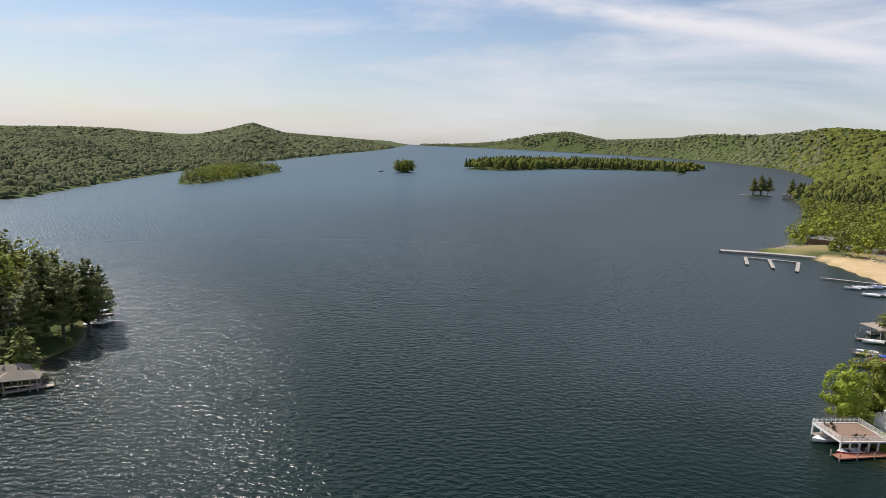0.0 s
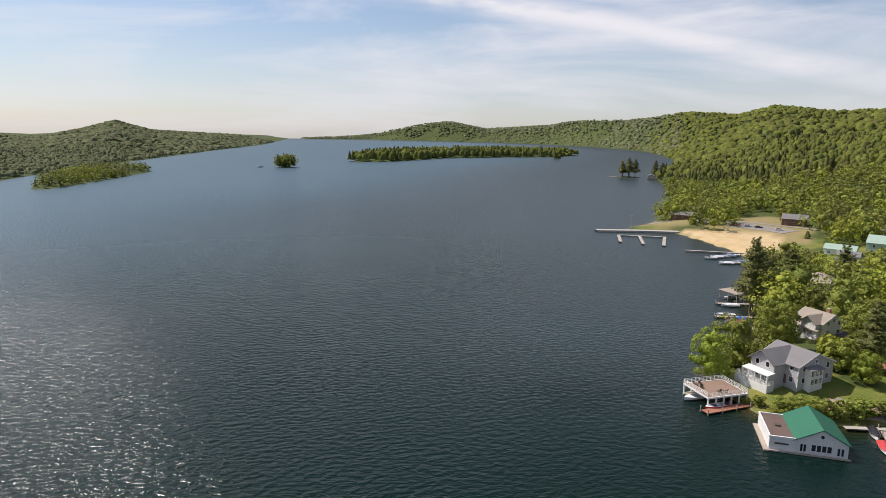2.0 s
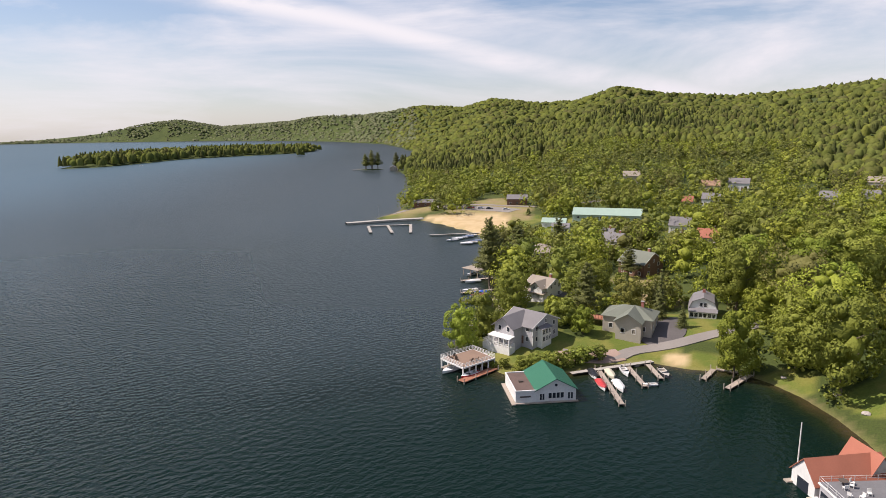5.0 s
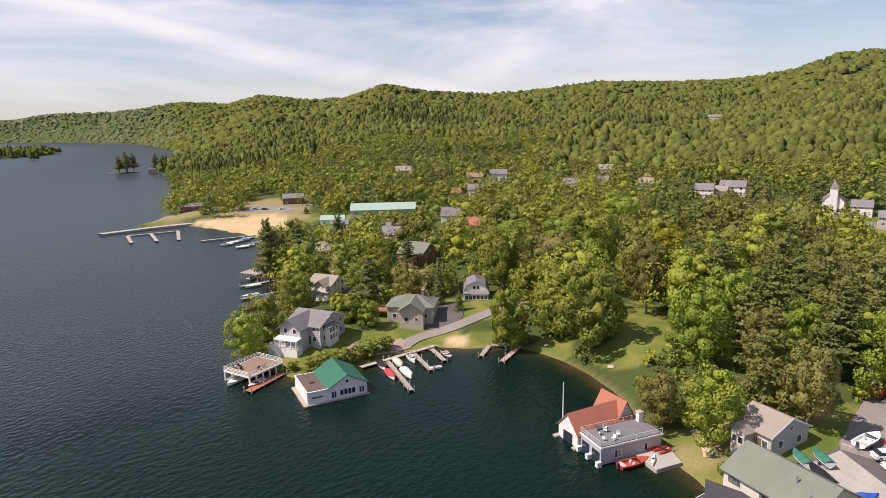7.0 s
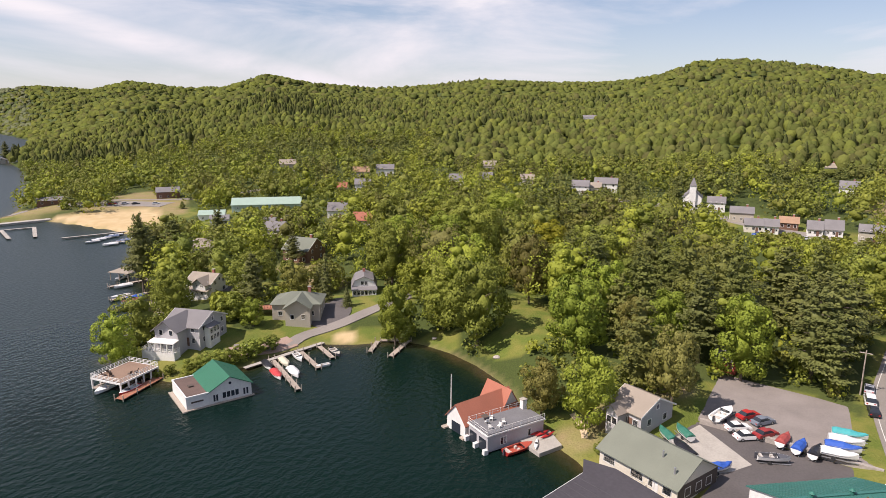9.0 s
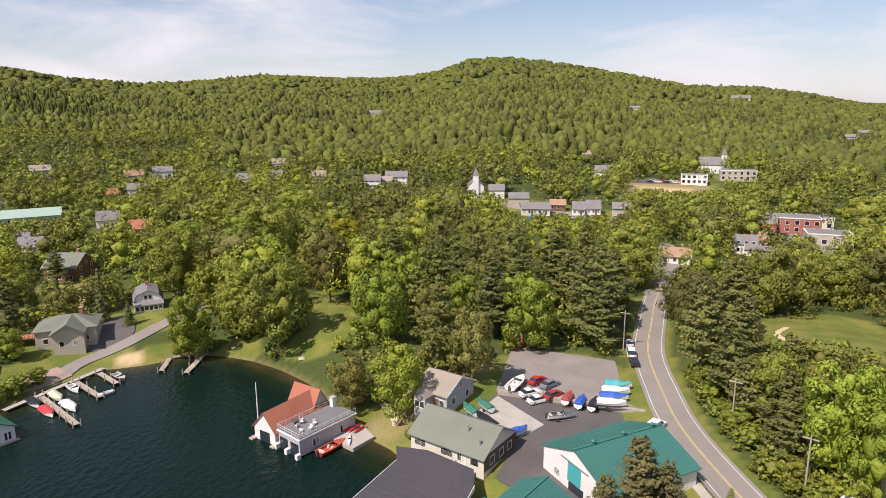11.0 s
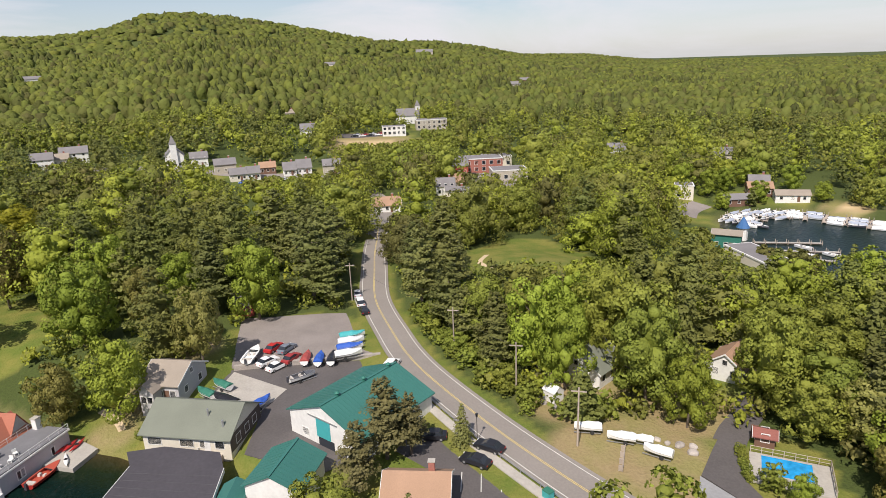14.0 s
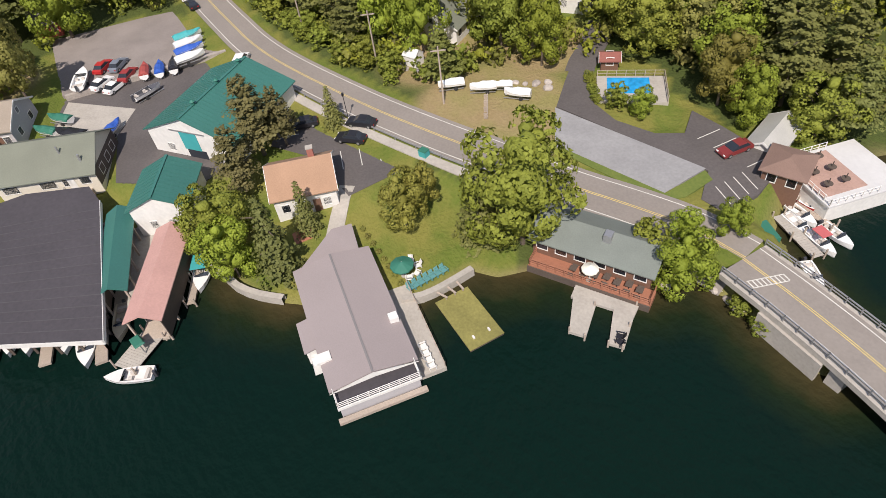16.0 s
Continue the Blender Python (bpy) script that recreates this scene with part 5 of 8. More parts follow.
def boat(x, y, turn, l=6.0, hull=None, cover=None, z=0.0, label="white motorboat with an open cockpit", trim=None, trailer=False, group="", top=None, name="motorboat"):
    """A motorboat afloat, or on a trailer."""
    w, h = l * 0.37, 0.75 if l > 4 else 0.5
    b = thing(name, label, "boat", x, y, z + (0.55 if trailer else 0), turn, group)
    part("hull", hull_mesh(l, w, h), hull or M_GELCOAT, b)
    if cover:
        part("cover", cover_mesh(l * 0.98, w, h), cover, b, "taut canvas boat cover")
    else:
        part("deck", deck_mesh(l, w, h), trim or M_GELCOAT, b)
        part("windscreen", slab(bmesh.new(), [(l * 0.08, -w * 0.40, h + 0.05), (l * 0.14, -w * 0.38, h + 0.02), (l * 0.14, w * 0.38, h + 0.02), (l * 0.08, w * 0.40, h + 0.45)], 0.04), M_GLASS, b)
        for s in (-1, 1):
            part("seat", box(bmesh.new(), -l * 0.1, s * w * 0.2 - 0.25, h - 0.45, -l * 0.1 + 0.5, s * w * 0.2 + 0.25, h - 0.02, 0.04), paint(0.55, 0.5, 0.45), b)
        part("bench", box(bmesh.new(), -l * 0.42, -w * 0.34, h - 0.45, -l * 0.34, w * 0.34, h, 0.04), paint(0.55, 0.5, 0.45), b)
        part("engine", box(bmesh.new(), -l / 2 - 0.4, -0.22, 0.1, -l / 2 + 0.02, 0.22, h + 0.3, 0.06), paint(0.05, 0.05, 0.06), b)
        if top:
            part("canopy", slab(bmesh.new(), [(-l * 0.3, -w * 0.42, h + 1.3), (l * 0.1, -w * 0.42, h + 1.3), (l * 0.1, w * 0.42, h + 1.3), (-l * 0.3, w * 0.42, h + 1.3)], 0.08), top, b, "canvas canopy")
            for sx in (-0.28, 0.08):
                for s in (-1, 1):
                    part("pole", tube(bmesh.new(), (l * sx, s * w * 0.4, h), (l * sx, s * w * 0.4, h + 1.25), 0.03, sides=6), M_STEEL, b)
    if trailer:
        t = part("trailer", box(bmesh.new(), -l * 0.45, -w * 0.3, -0.45, l * 0.5, -w * 0.22, -0.33), M_STEEL, b, "boat trailer")
        part("beam", box(bmesh.new(), -l * 0.45, w * 0.22, -0.45, l * 0.5, w * 0.3, -0.33), M_STEEL, t)
        for s in (-1, 1):
            part("wheel", tube(bmesh.new(), (-l * 0.15, s * w * 0.36, -0.25), (-l * 0.15, s * w * 0.46, -0.25), 0.3, sides=14), M_TYRE, t)
    return b


def car(x, y, turn, colour, z=None, label="", kind="sedan", group="parked cars"):
    """A parked car: body, glasshouse, wheels and lights."""
    z = ground_at(x, y) + 0.08 if z is None else z
    c = thing("car", label, "car", x, y, z, turn, group)
    l, w = (4.6, 1.8) if kind == "sedan" else (4.9, 1.95)
    side = [(-l / 2, 0.35), (-l / 2 + 0.05, 0.85), (-l / 2 + 0.5, 0.95), (l / 2 - 1.1, 0.93), (l / 2 - 0.15, 0.75), (l / 2, 0.5), (l / 2 - 0.05, 0.3)]
    roof = [(-l / 2 + (0.55 if kind == "sedan" else 0.1), 0.93), (-l / 2 + (1.1 if kind == "sedan" else 0.35), 1.42 if kind == "sedan" else 1.7), (l / 2 - 2.1, 1.45 if kind == "sedan" else 1.72), (l / 2 - 1.2, 0.92)]
    for name, prof, hw, mat, tuck in (("body", side, w / 2, colour, 0.04), ("cabin", roof, w / 2 - 0.08, M_GLASS, 0.14)):
        bm = bmesh.new()
        mid = sum(q[1] for q in prof) / len(prof)
        rows_ = [[bm.verts.new((px, s * (hw - (tuck if pz > mid else 0)), pz)) for px, pz in prof] for s in (-1, 1)]
        bm.faces.new(rows_[0]), bm.faces.new(rows_[1][::-1])
        for i in range(len(prof)):
            j = (i + 1) % len(prof)
            bm.faces.new((rows_[0][j], rows_[0][i], rows_[1][i], rows_[1][j]))
        part(name, bm, mat, c)
    rx0, rx1, rz = roof[1][0] + 0.05, roof[2][0] - 0.02, roof[2][1]
    part("roof", box(bmesh.new(), rx0, -w / 2 + 0.2, rz - 0.06, rx1, w / 2 - 0.2, rz + 0.03, 0.04), colour, c)
    for sx in (-l * 0.31, l * 0.30):
        for s in (-1, 1):
            wheel = part("wheel", tube(bmesh.new(), (sx, s * (w / 2 - 0.2), 0.32), (sx, s * (w / 2 + 0.01), 0.32), 0.32, sides=16), M_TYRE, c)
            part("rim", tube(bmesh.new(), (sx, s * (w / 2 - 0.05), 0.32), (sx, s * (w / 2 + 0.02), 0.32), 0.19, sides=12), M_STEEL, wheel)
    for s in (-1, 1):
        part("headlight", box(bmesh.new(), l / 2 - 0.2, s * 0.65 - 0.18, 0.55, l / 2 - 0.02, s * 0.65 + 0.18, 0.70), M_GELCOAT, c)
        part("taillight", box(bmesh.new(), -l / 2 - 0.01, s * 0.65 - 0.15, 0.62, -l / 2 + 0.1, s * 0.65 + 0.15, 0.8), paint(0.4, 0.02, 0.02), c)
    return c


RED, BLUE, BLACK, SILVER, TEAL, GREEN_C = paint(0.45, 0.03, 0.03), paint(0.03, 0.10, 0.42, 0.6), paint(0.02, 0.02, 0.025), paint(0.55, 0.55, 0.57), paint(0.05, 0.35, 0.36, 0.6), paint(0.03, 0.16, 0.11, 0.6)

# ---- the boathouses on the north point ----
def deck_boathouse():
    b = thing("boathouse", "open white-posted boathouse with a flat railed roof terrace", "boathouse", 83.2, 121.8, 0, 6)
    l, w, h = 10.4, 8.6, 2.6
    part("terrace", box(bmesh.new(), -l / 2, -w / 2, h - 0.35, l / 2, w / 2, h), M_WHITE, b, "white-edged flat terrace roof")
    part("terrace_floor", box(bmesh.new(), -l / 2 + 0.3, -w / 2 + 0.3, h, l / 2 - 0.3, w / 2 - 0.3, h + 0.03), material("brown_terrace_boards", (0.26, 0.17, 0.12), 0.85), b, "brown plank terrace floor")
    for i in range(6):
        for s in (-1, 1):
            part("post", box(bmesh.new(), -0.14, -0.14, -2, 0.14, 0.14, h - 0.36), M_WHITE, b, m=pose(-l / 2 + 0.2 + i * (l - 0.4) / 5, s * (w / 2 - 0.2), 0))
    part("back_wall", box(bmesh.new(), l / 2 - 0.4, -w / 2 + 0.4, 0.3, l / 2 - 0.1, w / 2 - 0.4, h - 0.36), M_BROWN, b)
    part("walkway", box(bmesh.new(), -l / 2, w / 2 - 1.6, 0.25, l / 2 - 0.45, w / 2 - 0.36, 0.55), M_PLANK, b)
    e = [(-l / 2 + 0.08, -w / 2 + 0.08), (l / 2 - 0.08, -w / 2 + 0.08), (l / 2 - 0.08, w / 2 - 0.08), (-l / 2 + 0.08, w / 2 - 0.08), (-l / 2 + 0.08, -w / 2 + 0.08)]
    rail(b, e, h + 1.0, h + 0.03, M_WHITE, 1.0, 3)
    for i, (x, y) in enumerate(((-3.6, 2.0), (-2.2, 2.4), (-3.0, 0.6), (-0.6, -2.4), (0.8, -2.5))):
        c = thing("deck_chair", "dark wooden deck chair on a roof terrace", "chair", 83.2 + x, 121.8 + y, h + 0.03, 30 * i, "terrace chairs")
        part("seat", box(bmesh.new(), -0.35, -0.3, 0.3, 0.35, 0.3, 0.38), M_DARK_WOOD, c)
        part("backrest", slab(bmesh.new(), [(-0.35, -0.3, 0.4), (-0.6, -0.3, 1.0), (-0.6, 0.3, 1.0), (-0.35, 0.3, 0.4)], 0.06), M_DARK_WOOD, c)
        for sx in (-0.3, 0.3):
            for sy in (-0.26, 0.26):
                part("leg", box(bmesh.new(), sx - 0.04, sy - 0.04, 0, sx + 0.04, sy + 0.04, 0.3), M_DARK_WOOD, c)
    st = part("stairs", bmesh.new(), M_WHITE, b)
    bm = bmesh.new()
    for i in range(12):
        box(bm, l / 2 + 0.05 + i * 0.27, -1.0, h - 0.24 * (i + 1), l / 2 + 0.32 + i * 0.27, 0.1, h - 0.24 * i)
    bm.to_mesh(st.data), bm.free()
    dock(76.5, 115, 88, 117.2, 2.0, 0.5, "wooden dock beside an open boathouse", M_RED_PLANK)
    boat(80.5, 117.2, 190, 5.6, RED, None, 0, "red and white runabout moored at a dock", M_GELCOAT)
    boat(79, 122.6, 192, 6.4, M_GELCOAT, None, 0, "white motorboat inside an open boathouse")


deck_boathouse()


def green_boathouse():
    b = thing("boathouse", "white boathouse with a green metal gable roof", "boathouse", 89.2, 100.2, 0, -26)
    # hall with its gable on the -y side, and a flat-roofed wing on -x
    part("wall", gable_walls(bmesh.new(), 12.0, 9.6, 3.6, 2.5), M_WHITE, b, m=pose(1.0, 0.4, -0.7, 0, 0, 90))
    part("roof", gable_roof(bmesh.new(), 12.0, 9.6, 3.6, 2.5, 0.45), M_FOREST_METAL, b, "green standing-seam metal roof", m=pose(1.0, 0.4, -0.7, 0, 0, 90))
    seam = bmesh.new()
    for i in range(21):
        y = -6.2 + i * 0.62
        for s in (-1, 1):
            slab(seam, [(s * 0.05, y - 0.03, 6.34), (s * 0.05, y + 0.03, 6.34), (s * 5.2, y + 0.03, 6.34 - 5.15 * 2.5 / 4.8), (s * 5.2, y - 0.03, 6.34 - 5.15 * 2.5 / 4.8)][:: s], 0.06)
    part("roof_seams", seam, M_FOREST_METAL, b, m=pose(1.0, 0.4, -0.8))
    part("wing_wall", box(bmesh.new(), -8.6, -5.8, -2, -3.85, 6.0, 2.8), M_WHITE, b)
    part("wing_roof", box(bmesh.new(), -8.3, -5.5, 2.8, -3.9, 5.7, 2.95), material("brown_gravel_roof", (0.13, 0.085, 0.07), 0.9, vary=0.25, grain=5), b, "flat brown gravel roof")
    for a in ((-8.7, -5.9, 2.8, -3.8, -5.6, 3.15), (-8.7, 5.7, 2.8, -3.8, 6.0, 3.15), (-8.7, -5.6, 2.8, -8.4, 5.7, 3.15)):
        part("parapet", box(bmesh.new(), *a), M_WHITE, b)
    part("roof_hatch", box(bmesh.new(), -6.6, -0.5, 2.95, -5.6, 0.5, 3.25), M_DARK_WOOD, b)
    fy = -5.62
    for i in range(4):
        window(b, 0.0 + i * 0.95 - 0.4, fy, 0.9, 0, 0.75, 1.3)
    for x in (-2.6, -2.0, 4.1, 4.8):
        window(b, x, fy, 0.6, 0, 0.45, 1.5)
    part("vent", tube(bmesh.new(), (1.0, fy - 0.06, 4.0), (1.0, fy + 0.02, 4.0), 0.32, sides=16), M_GLASS, b, "round dark gable vent")
    part("sign_bar", box(bmesh.new(), -7.6, -5.86, 1.5, -5.0, -5.81, 1.85), M_DARK_WOOD, b, "dark strip over a boat door")
    part("skirt", box(bmesh.new(), -8.9, -6.3, 0.05, 6.2, -5.85, 0.3), M_PLANK, b)
    part("side_walk", box(bmesh.new(), -9.6, -6.6, 0.05, -8.65, 6.0, 0.35), M_PLANK, b)
    b.scale = (0.92, 0.92, 0.95)


green_boathouse()

# finger docks and moored boats
dock(100.5, 104.0, 122.5, 98.4, 1.3, 0.7, "pale shoreline boardwalk along the water", M_CONCRETE, posts=False)
dock(108.0, 102.6, 97.6, 85.6, 1.2, 0.5, group="finger docks")
dock(115.2, 99.8, 109.0, 89.2, 1.2, 0.5, group="finger docks")
dock(120.3, 98.0, 115.6, 90.2, 1.2, 0.5, group="finger docks")
for x, y, l, hull, cov, words in ((104.6, 100.8, 5.0, M_GELCOAT, BLACK, "white motorboat with a dark cover"), (107.9, 98.4, 5.2, paint(0.62, 0.58, 0.45), paint(0.6, 0.55, 0.42), "cream covered motorboat at a finger dock"),
                                 (101.6, 95.2, 5.4, M_GELCOAT, paint(0.5, 0.05, 0.05), "white motorboat with a bright red cover"), (104.4, 92.6, 5.8, M_GELCOAT, paint(0.75, 0.75, 0.73, 0.7), "motorboat under a white cover"),
                                 (112.0, 97.8, 4.8, M_GELCOAT, None, "white open motorboat at a finger dock")):
    boat(x, y, 239, l, hull, cov, 0, words, group="boats at the finger docks")
boat(111.0, 89.6, 150, 3.4, M_GELCOAT, None, 0, "small white dinghy at a dock end", group="boats at the finger docks", name="dinghy")
boat(118.9, 92.0, 239, 5.4, paint(0.05, 0.05, 0.06), None, 0, "dark-hulled bowrider at a finger dock", paint(0.5, 0.46, 0.4), group="boats at the finger docks")
dock(123.2, 84.6, 130.5, 87.0, 1.2, 0.5, "short wooden dock by the beach")
dock(123.0, 78.4, 134.6, 80.2, 1.3, 0.5, "long weathered wooden dock in the cove")
dock(131.0, 86.6, 134.4, 80.4, 1.0, 0.6, "narrow boardwalk linking two docks", posts=False)

# ---- houses on the north point ----
def lake_house():
    """The shingled house on the point: a gabled front wing with a white two-level veranda towards the water."""
    top = house(105.5, 125, -76, 10, 11.5, 4.9, 2.4, M_GREY_SIDING, M_GREY_ROOF, "two-storey grey shingled lake house with a white veranda", storeys=2, per_side=3, per_end=3, wing=(-1.5, 5, 6.2, 2.4), chimney=False)
    fy = -5.75 - 5 + 6.2 * 0.25
    part("veranda_floor", box(bmesh.new(), -5.2, fy - 2.3, -2.5, 2.0, fy - 0.02, 0.15), M_WHITE, top, "white veranda floor")
    part("veranda_roof", slab(bmesh.new(), [(-5.0, fy - 2.4, 2.55), (2.0, fy - 2.4, 2.55), (2.0, fy - 0.02, 2.85), (-5.0, fy - 0.02, 2.85)], 0.16), M_WHITE, top, "white veranda roof")
    for i in range(5):
        part("post", box(bmesh.new(), -0.11, -0.11, 0.15, 0.11, 0.11, 2.45), M_WHITE, top, m=pose(-4.8 + i * 1.65, fy - 2.2, 0))
    rail(top, [(-5.1, fy - 0.1), (-5.1, fy - 2.2), (1.9, fy - 2.2), (1.9, fy - 0.1)], 1.1, 0.15, M_WHITE, 0.4, 2, "veranda_railing")
    part("side_deck", box(bmesh.new(), -7.4, fy - 1.6, -2.5, -5.25, fy + 3.4, -0.2), M_WHITE, top, "white side deck")
    rail(top, [(-5.3, fy - 1.5), (-7.3, fy - 1.5), (-7.3, fy + 3.3)], 0.8, -0.2, M_WHITE, 0.4, 2, "deck_railing")
    for z in (0.0, 2.75):
        part("corner_board", box(bmesh.new(), 4.92, -5.82, z, 5.08, -5.66, z + 2.1), M_WHITE, top)
    part("bay", box(bmesh.new(), 5.0, -3.6, -2.0, 6.4, 0.6, 4.2), M_WHITE, top, "white glazed side bay")
    part("bay_roof", slab(bmesh.new(), [(4.9, -3.8, 4.75), (6.7, -3.8, 4.25), (6.7, 0.8, 4.25), (4.9, 0.8, 4.75)], 0.14), M_GREY_ROOF, top)
    for k in (0.9, 2.7):
        for y in (-2.8, -1.5, -0.2):
            window(top, 6.4, y, k, 90, 0.9, 1.2)


def gambrel_cottage(x, y, turn):
    """A white cottage whose double-pitched roof ends in a gable over a glazed sun room."""
    z = ground_at(x, y)
    KEEP_OPEN.append((x, y, z + 0.8, 6.0))
    c = thing("house", "white gambrel cottage with a grey roof and sun room", "house", x, y, z, turn)
    l, prof = 9.0, [(-3.7, 0), (3.7, 0), (3.7, 2.7), (2.8, 4.7), (0, 5.9), (-2.8, 4.7), (-3.7, 2.7)]
    bm = bmesh.new()
    rows_ = [[bm.verts.new((px, s * l / 2, pz if pz else -2.0)) for px, pz in prof] for s in (-1, 1)]
    bm.faces.new(rows_[0]), bm.faces.new(rows_[1][::-1])
    for i in range(len(prof)):
        j = (i + 1) % len(prof)
        bm.faces.new((rows_[0][j], rows_[0][i], rows_[1][i], rows_[1][j]))
    part("wall", bm, M_WHITE, c)
    g = l / 2 + 0.4
    for s in (-1, 1):
        for name, a, b in (("upper_roof", (0, 6.12), (2.95, 4.88)), ("lower_roof", (2.9, 4.92), (4.0, 2.5))):
            pts = [(s * b[0], -g, b[1]), (s * b[0], g, b[1]), (s * a[0], g, a[1]), (s * a[0], -g, a[1])]
            part(name, slab(bmesh.new(), pts[::-1] if s < 0 else pts, 0.18), M_GREY_ROOF, c)
    for xx in (-0.55, 0.55):
        window(c, xx, -l / 2, 3.4, 0, 0.8, 1.1)
    room = part("sun_room", box(bmesh.new(), -3.6, -l / 2 - 2.0, -2.0, 3.6, -l / 2 - 0.02, 2.3), M_WHITE, c, "white sun room with a row of windows")
    part("sun_room_roof", slab(bmesh.new(), [(-3.9, -l / 2 - 2.3, 2.4), (3.9, -l / 2 - 2.3, 2.4), (3.9, -l / 2, 2.95), (-3.9, -l / 2, 2.95)], 0.14), M_GREY_ROOF, room)
    for i in range(6):
        window(c, -2.9 + i * 1.16, -l / 2 - 2.0, 0.8, 0, 0.85, 1.2)
    for yy in (-2.4, 0.4, 3.0):
        for s in (-1, 1):
            window(c, s * 3.7, yy, 0.9, 90 * s, 0.9, 1.2)
    part("chimney", box(bmesh.new(), -0.4, 1.6, 5.2, 0.4, 2.3, 7.0), M_BRICK, c)


lake_house()
gambrel_cottage(158.2, 110.2, -55)
house(132.5, 114.5, -60, 13, 9.5, 4.2, 2.3, M_TAN, M_OLIVE_ROOF, "tan split-level house with an olive roof", hip=True, storeys=1, wing=(1.0, 5, 6.6, 2.1), chimney=True)
hd = thing("sun_deck", "reddish wooden sun deck with railings", "deck", 127.5, 121.5, ground_at(127.5, 121.5), -60)
part("floor", box(bmesh.new(), -3, -2, 1.9, 3, 2, 2.1), M_RED_PLANK, hd)
for sx in (-2.8, 2.8):
    for sy in (-1.8, 1.8):
        part("post", box(bmesh.new(), sx - 0.1, sy - 0.1, -1, sx + 0.1, sy + 0.1, 1.9), M_RED_PLANK, hd)
rail(hd, [(-3, 2), (-3, -2), (3, -2)], 3.1, 2.1, M_RED_PLANK, 0.8, 2)
house(137.5, 156, -78, 9, 8.5, 4.4, 2.2, M_WHITE, M_TAN_ROOF, "white two-storey house with tan roof", storeys=2, porch=True, wing=(1.5, 3, 4.5, 1.8), chimney=True)
house(186, 157, -84, 11, 12, 5, 3.6, M_BROWN, M_OLIVE_ROOF, "dark brown wooden house among trees", storeys=2)
house(177, 203, -57, 12, 10, 2.9, 2.8, M_CREAM, M_TAN_ROOF, "low cottage with a brown hip roof", hip=True, chimney=False)
house(212, 194, -70, 9, 8, 4.6, 3.0, M_CREAM, M_GREY_ROOF, "cream gabled house among trees")
house(216, 203, -70, 8, 7, 4.6, 3.4, M_WHITE, M_GREY_ROOF, "white gabled house among trees")
house(270, 204, -60, 10, 8, 4, 3.6, M_WHITE, M_GREY_ROOF, "white house with steep blue-grey roof")
house(249, 173, -60, 9, 8, 4.5, 3.2, M_TAN, M_RED_ROOF, "house with a red roof and chimney")
house(382, 266, -60, 12, 9, 4.5, 3.0, M_TAN, M_ORANGE_ROOF, "house with an orange-brown roof")
house(398, 256, -60, 13, 9, 5, 3.0, M_WHITE, M_GREY_ROOF, "white house on the wooded slope")
house(374, 328, -50, 12, 10, 5, 3.0, M_TAN, M_TAN_ROOF, "tan house on the wooded slope")
house(284, 352, -40, 14, 10, 4.5, 2.5, M_BROWN, M_GREY_ROOF, "brown park building behind the beach")
house(232, 392, -35, 16, 8, 3, 1.6, M_BROWN, M_GREY_ROOF, "long low brown pavilion among trees")
house(238, 262, -50, 13, 9, 3.2, 1.8, M_WHITE, M_PALE_GREEN, "low building with pale green metal roof", chimney=False)
house(274, 257, -50, 38, 15, 3.2, 3.0, paint(0.33, 0.42, 0.36, 0.6), M_PALE_GREEN, "long hall with pale green metal roof", per_side=6, chimney=False, category="hall")
house(228, 246, -50, 9, 7, 3, 1.6, M_WHITE, M_GREY_ROOF, "small white shed beside a hall", chimney=False)


def boat_shelter(x, y, turn, l, w, label, roof=None):
    """A boat shelter: a hip roof on posts over the water, and a dock under it."""
    s = thing("boat_shelter", label, "boat shelter", x, y, 0, turn)
    part("roof", hip_roof(bmesh.new(), l, w, 2.9, 1.5, 0.4), roof or M_TAN_ROOF, s)
    for i in range(3):
        for sy in (-1, 1):
            part("post", box(bmesh.new(), -0.12, -0.12, -3, 0.12, 0.12, 2.85), M_PLANK, s, m=pose(-l / 2 + 0.2 + i * (l - 0.4) / 2, sy * (w / 2 - 0.1), 0))
    part("walk", box(bmesh.new(), -l / 2, w / 2 - 1.2, 0.3, l / 2, w / 2, 0.5), M_PLANK, s)
    return s


boat_shelter(143.5, 203, -78, 8, 8, "boat shelter with a brown hip roof")
boat(141.5, 203.5, 190, 6, None, None, 0, "white motorboat under a shelter")
for x0, y0, x1, y1 in ((131.5, 196.5, 144, 193.5), (121.5, 181.5, 136, 178), (115.2, 170.6, 129, 165.8)):
    dock(x0, y0, x1, y1, 1.6, 0.5, "wooden dock with moored boats", group="north docks")
for x, y, cov, words in ((134.5, 193.2, paint(0.75, 0.75, 0.73, 0.7), "motorboat under a white cover at a dock"), (126, 182.8, None, "white motorboat at a wooden dock"), (127.5, 177.5, BLUE, "motorboat with blue cover at a dock"), (124, 175, paint(0.25, 0.1, 0.08), "motorboat with maroon cover at a dock")):
    boat(x, y, 166, 6, None, cov, 0, words, group="north docks boats")
structure("breakwater", ribbon([(99.5, 147.8), (106, 146.5), (111.5, 145.4)], 0, 1.6, 0.75, 0, 2.5), M_CONCRETE, "pale concrete breakwater by the lawn", "breakwater")
structure("quay", ribbon([(111.5, 146), (117, 152.5), (122.5, 160)], 0, 1.6, 0.8, 0, 2.5), M_PLANK, "timber quay along the inlet", "quay")

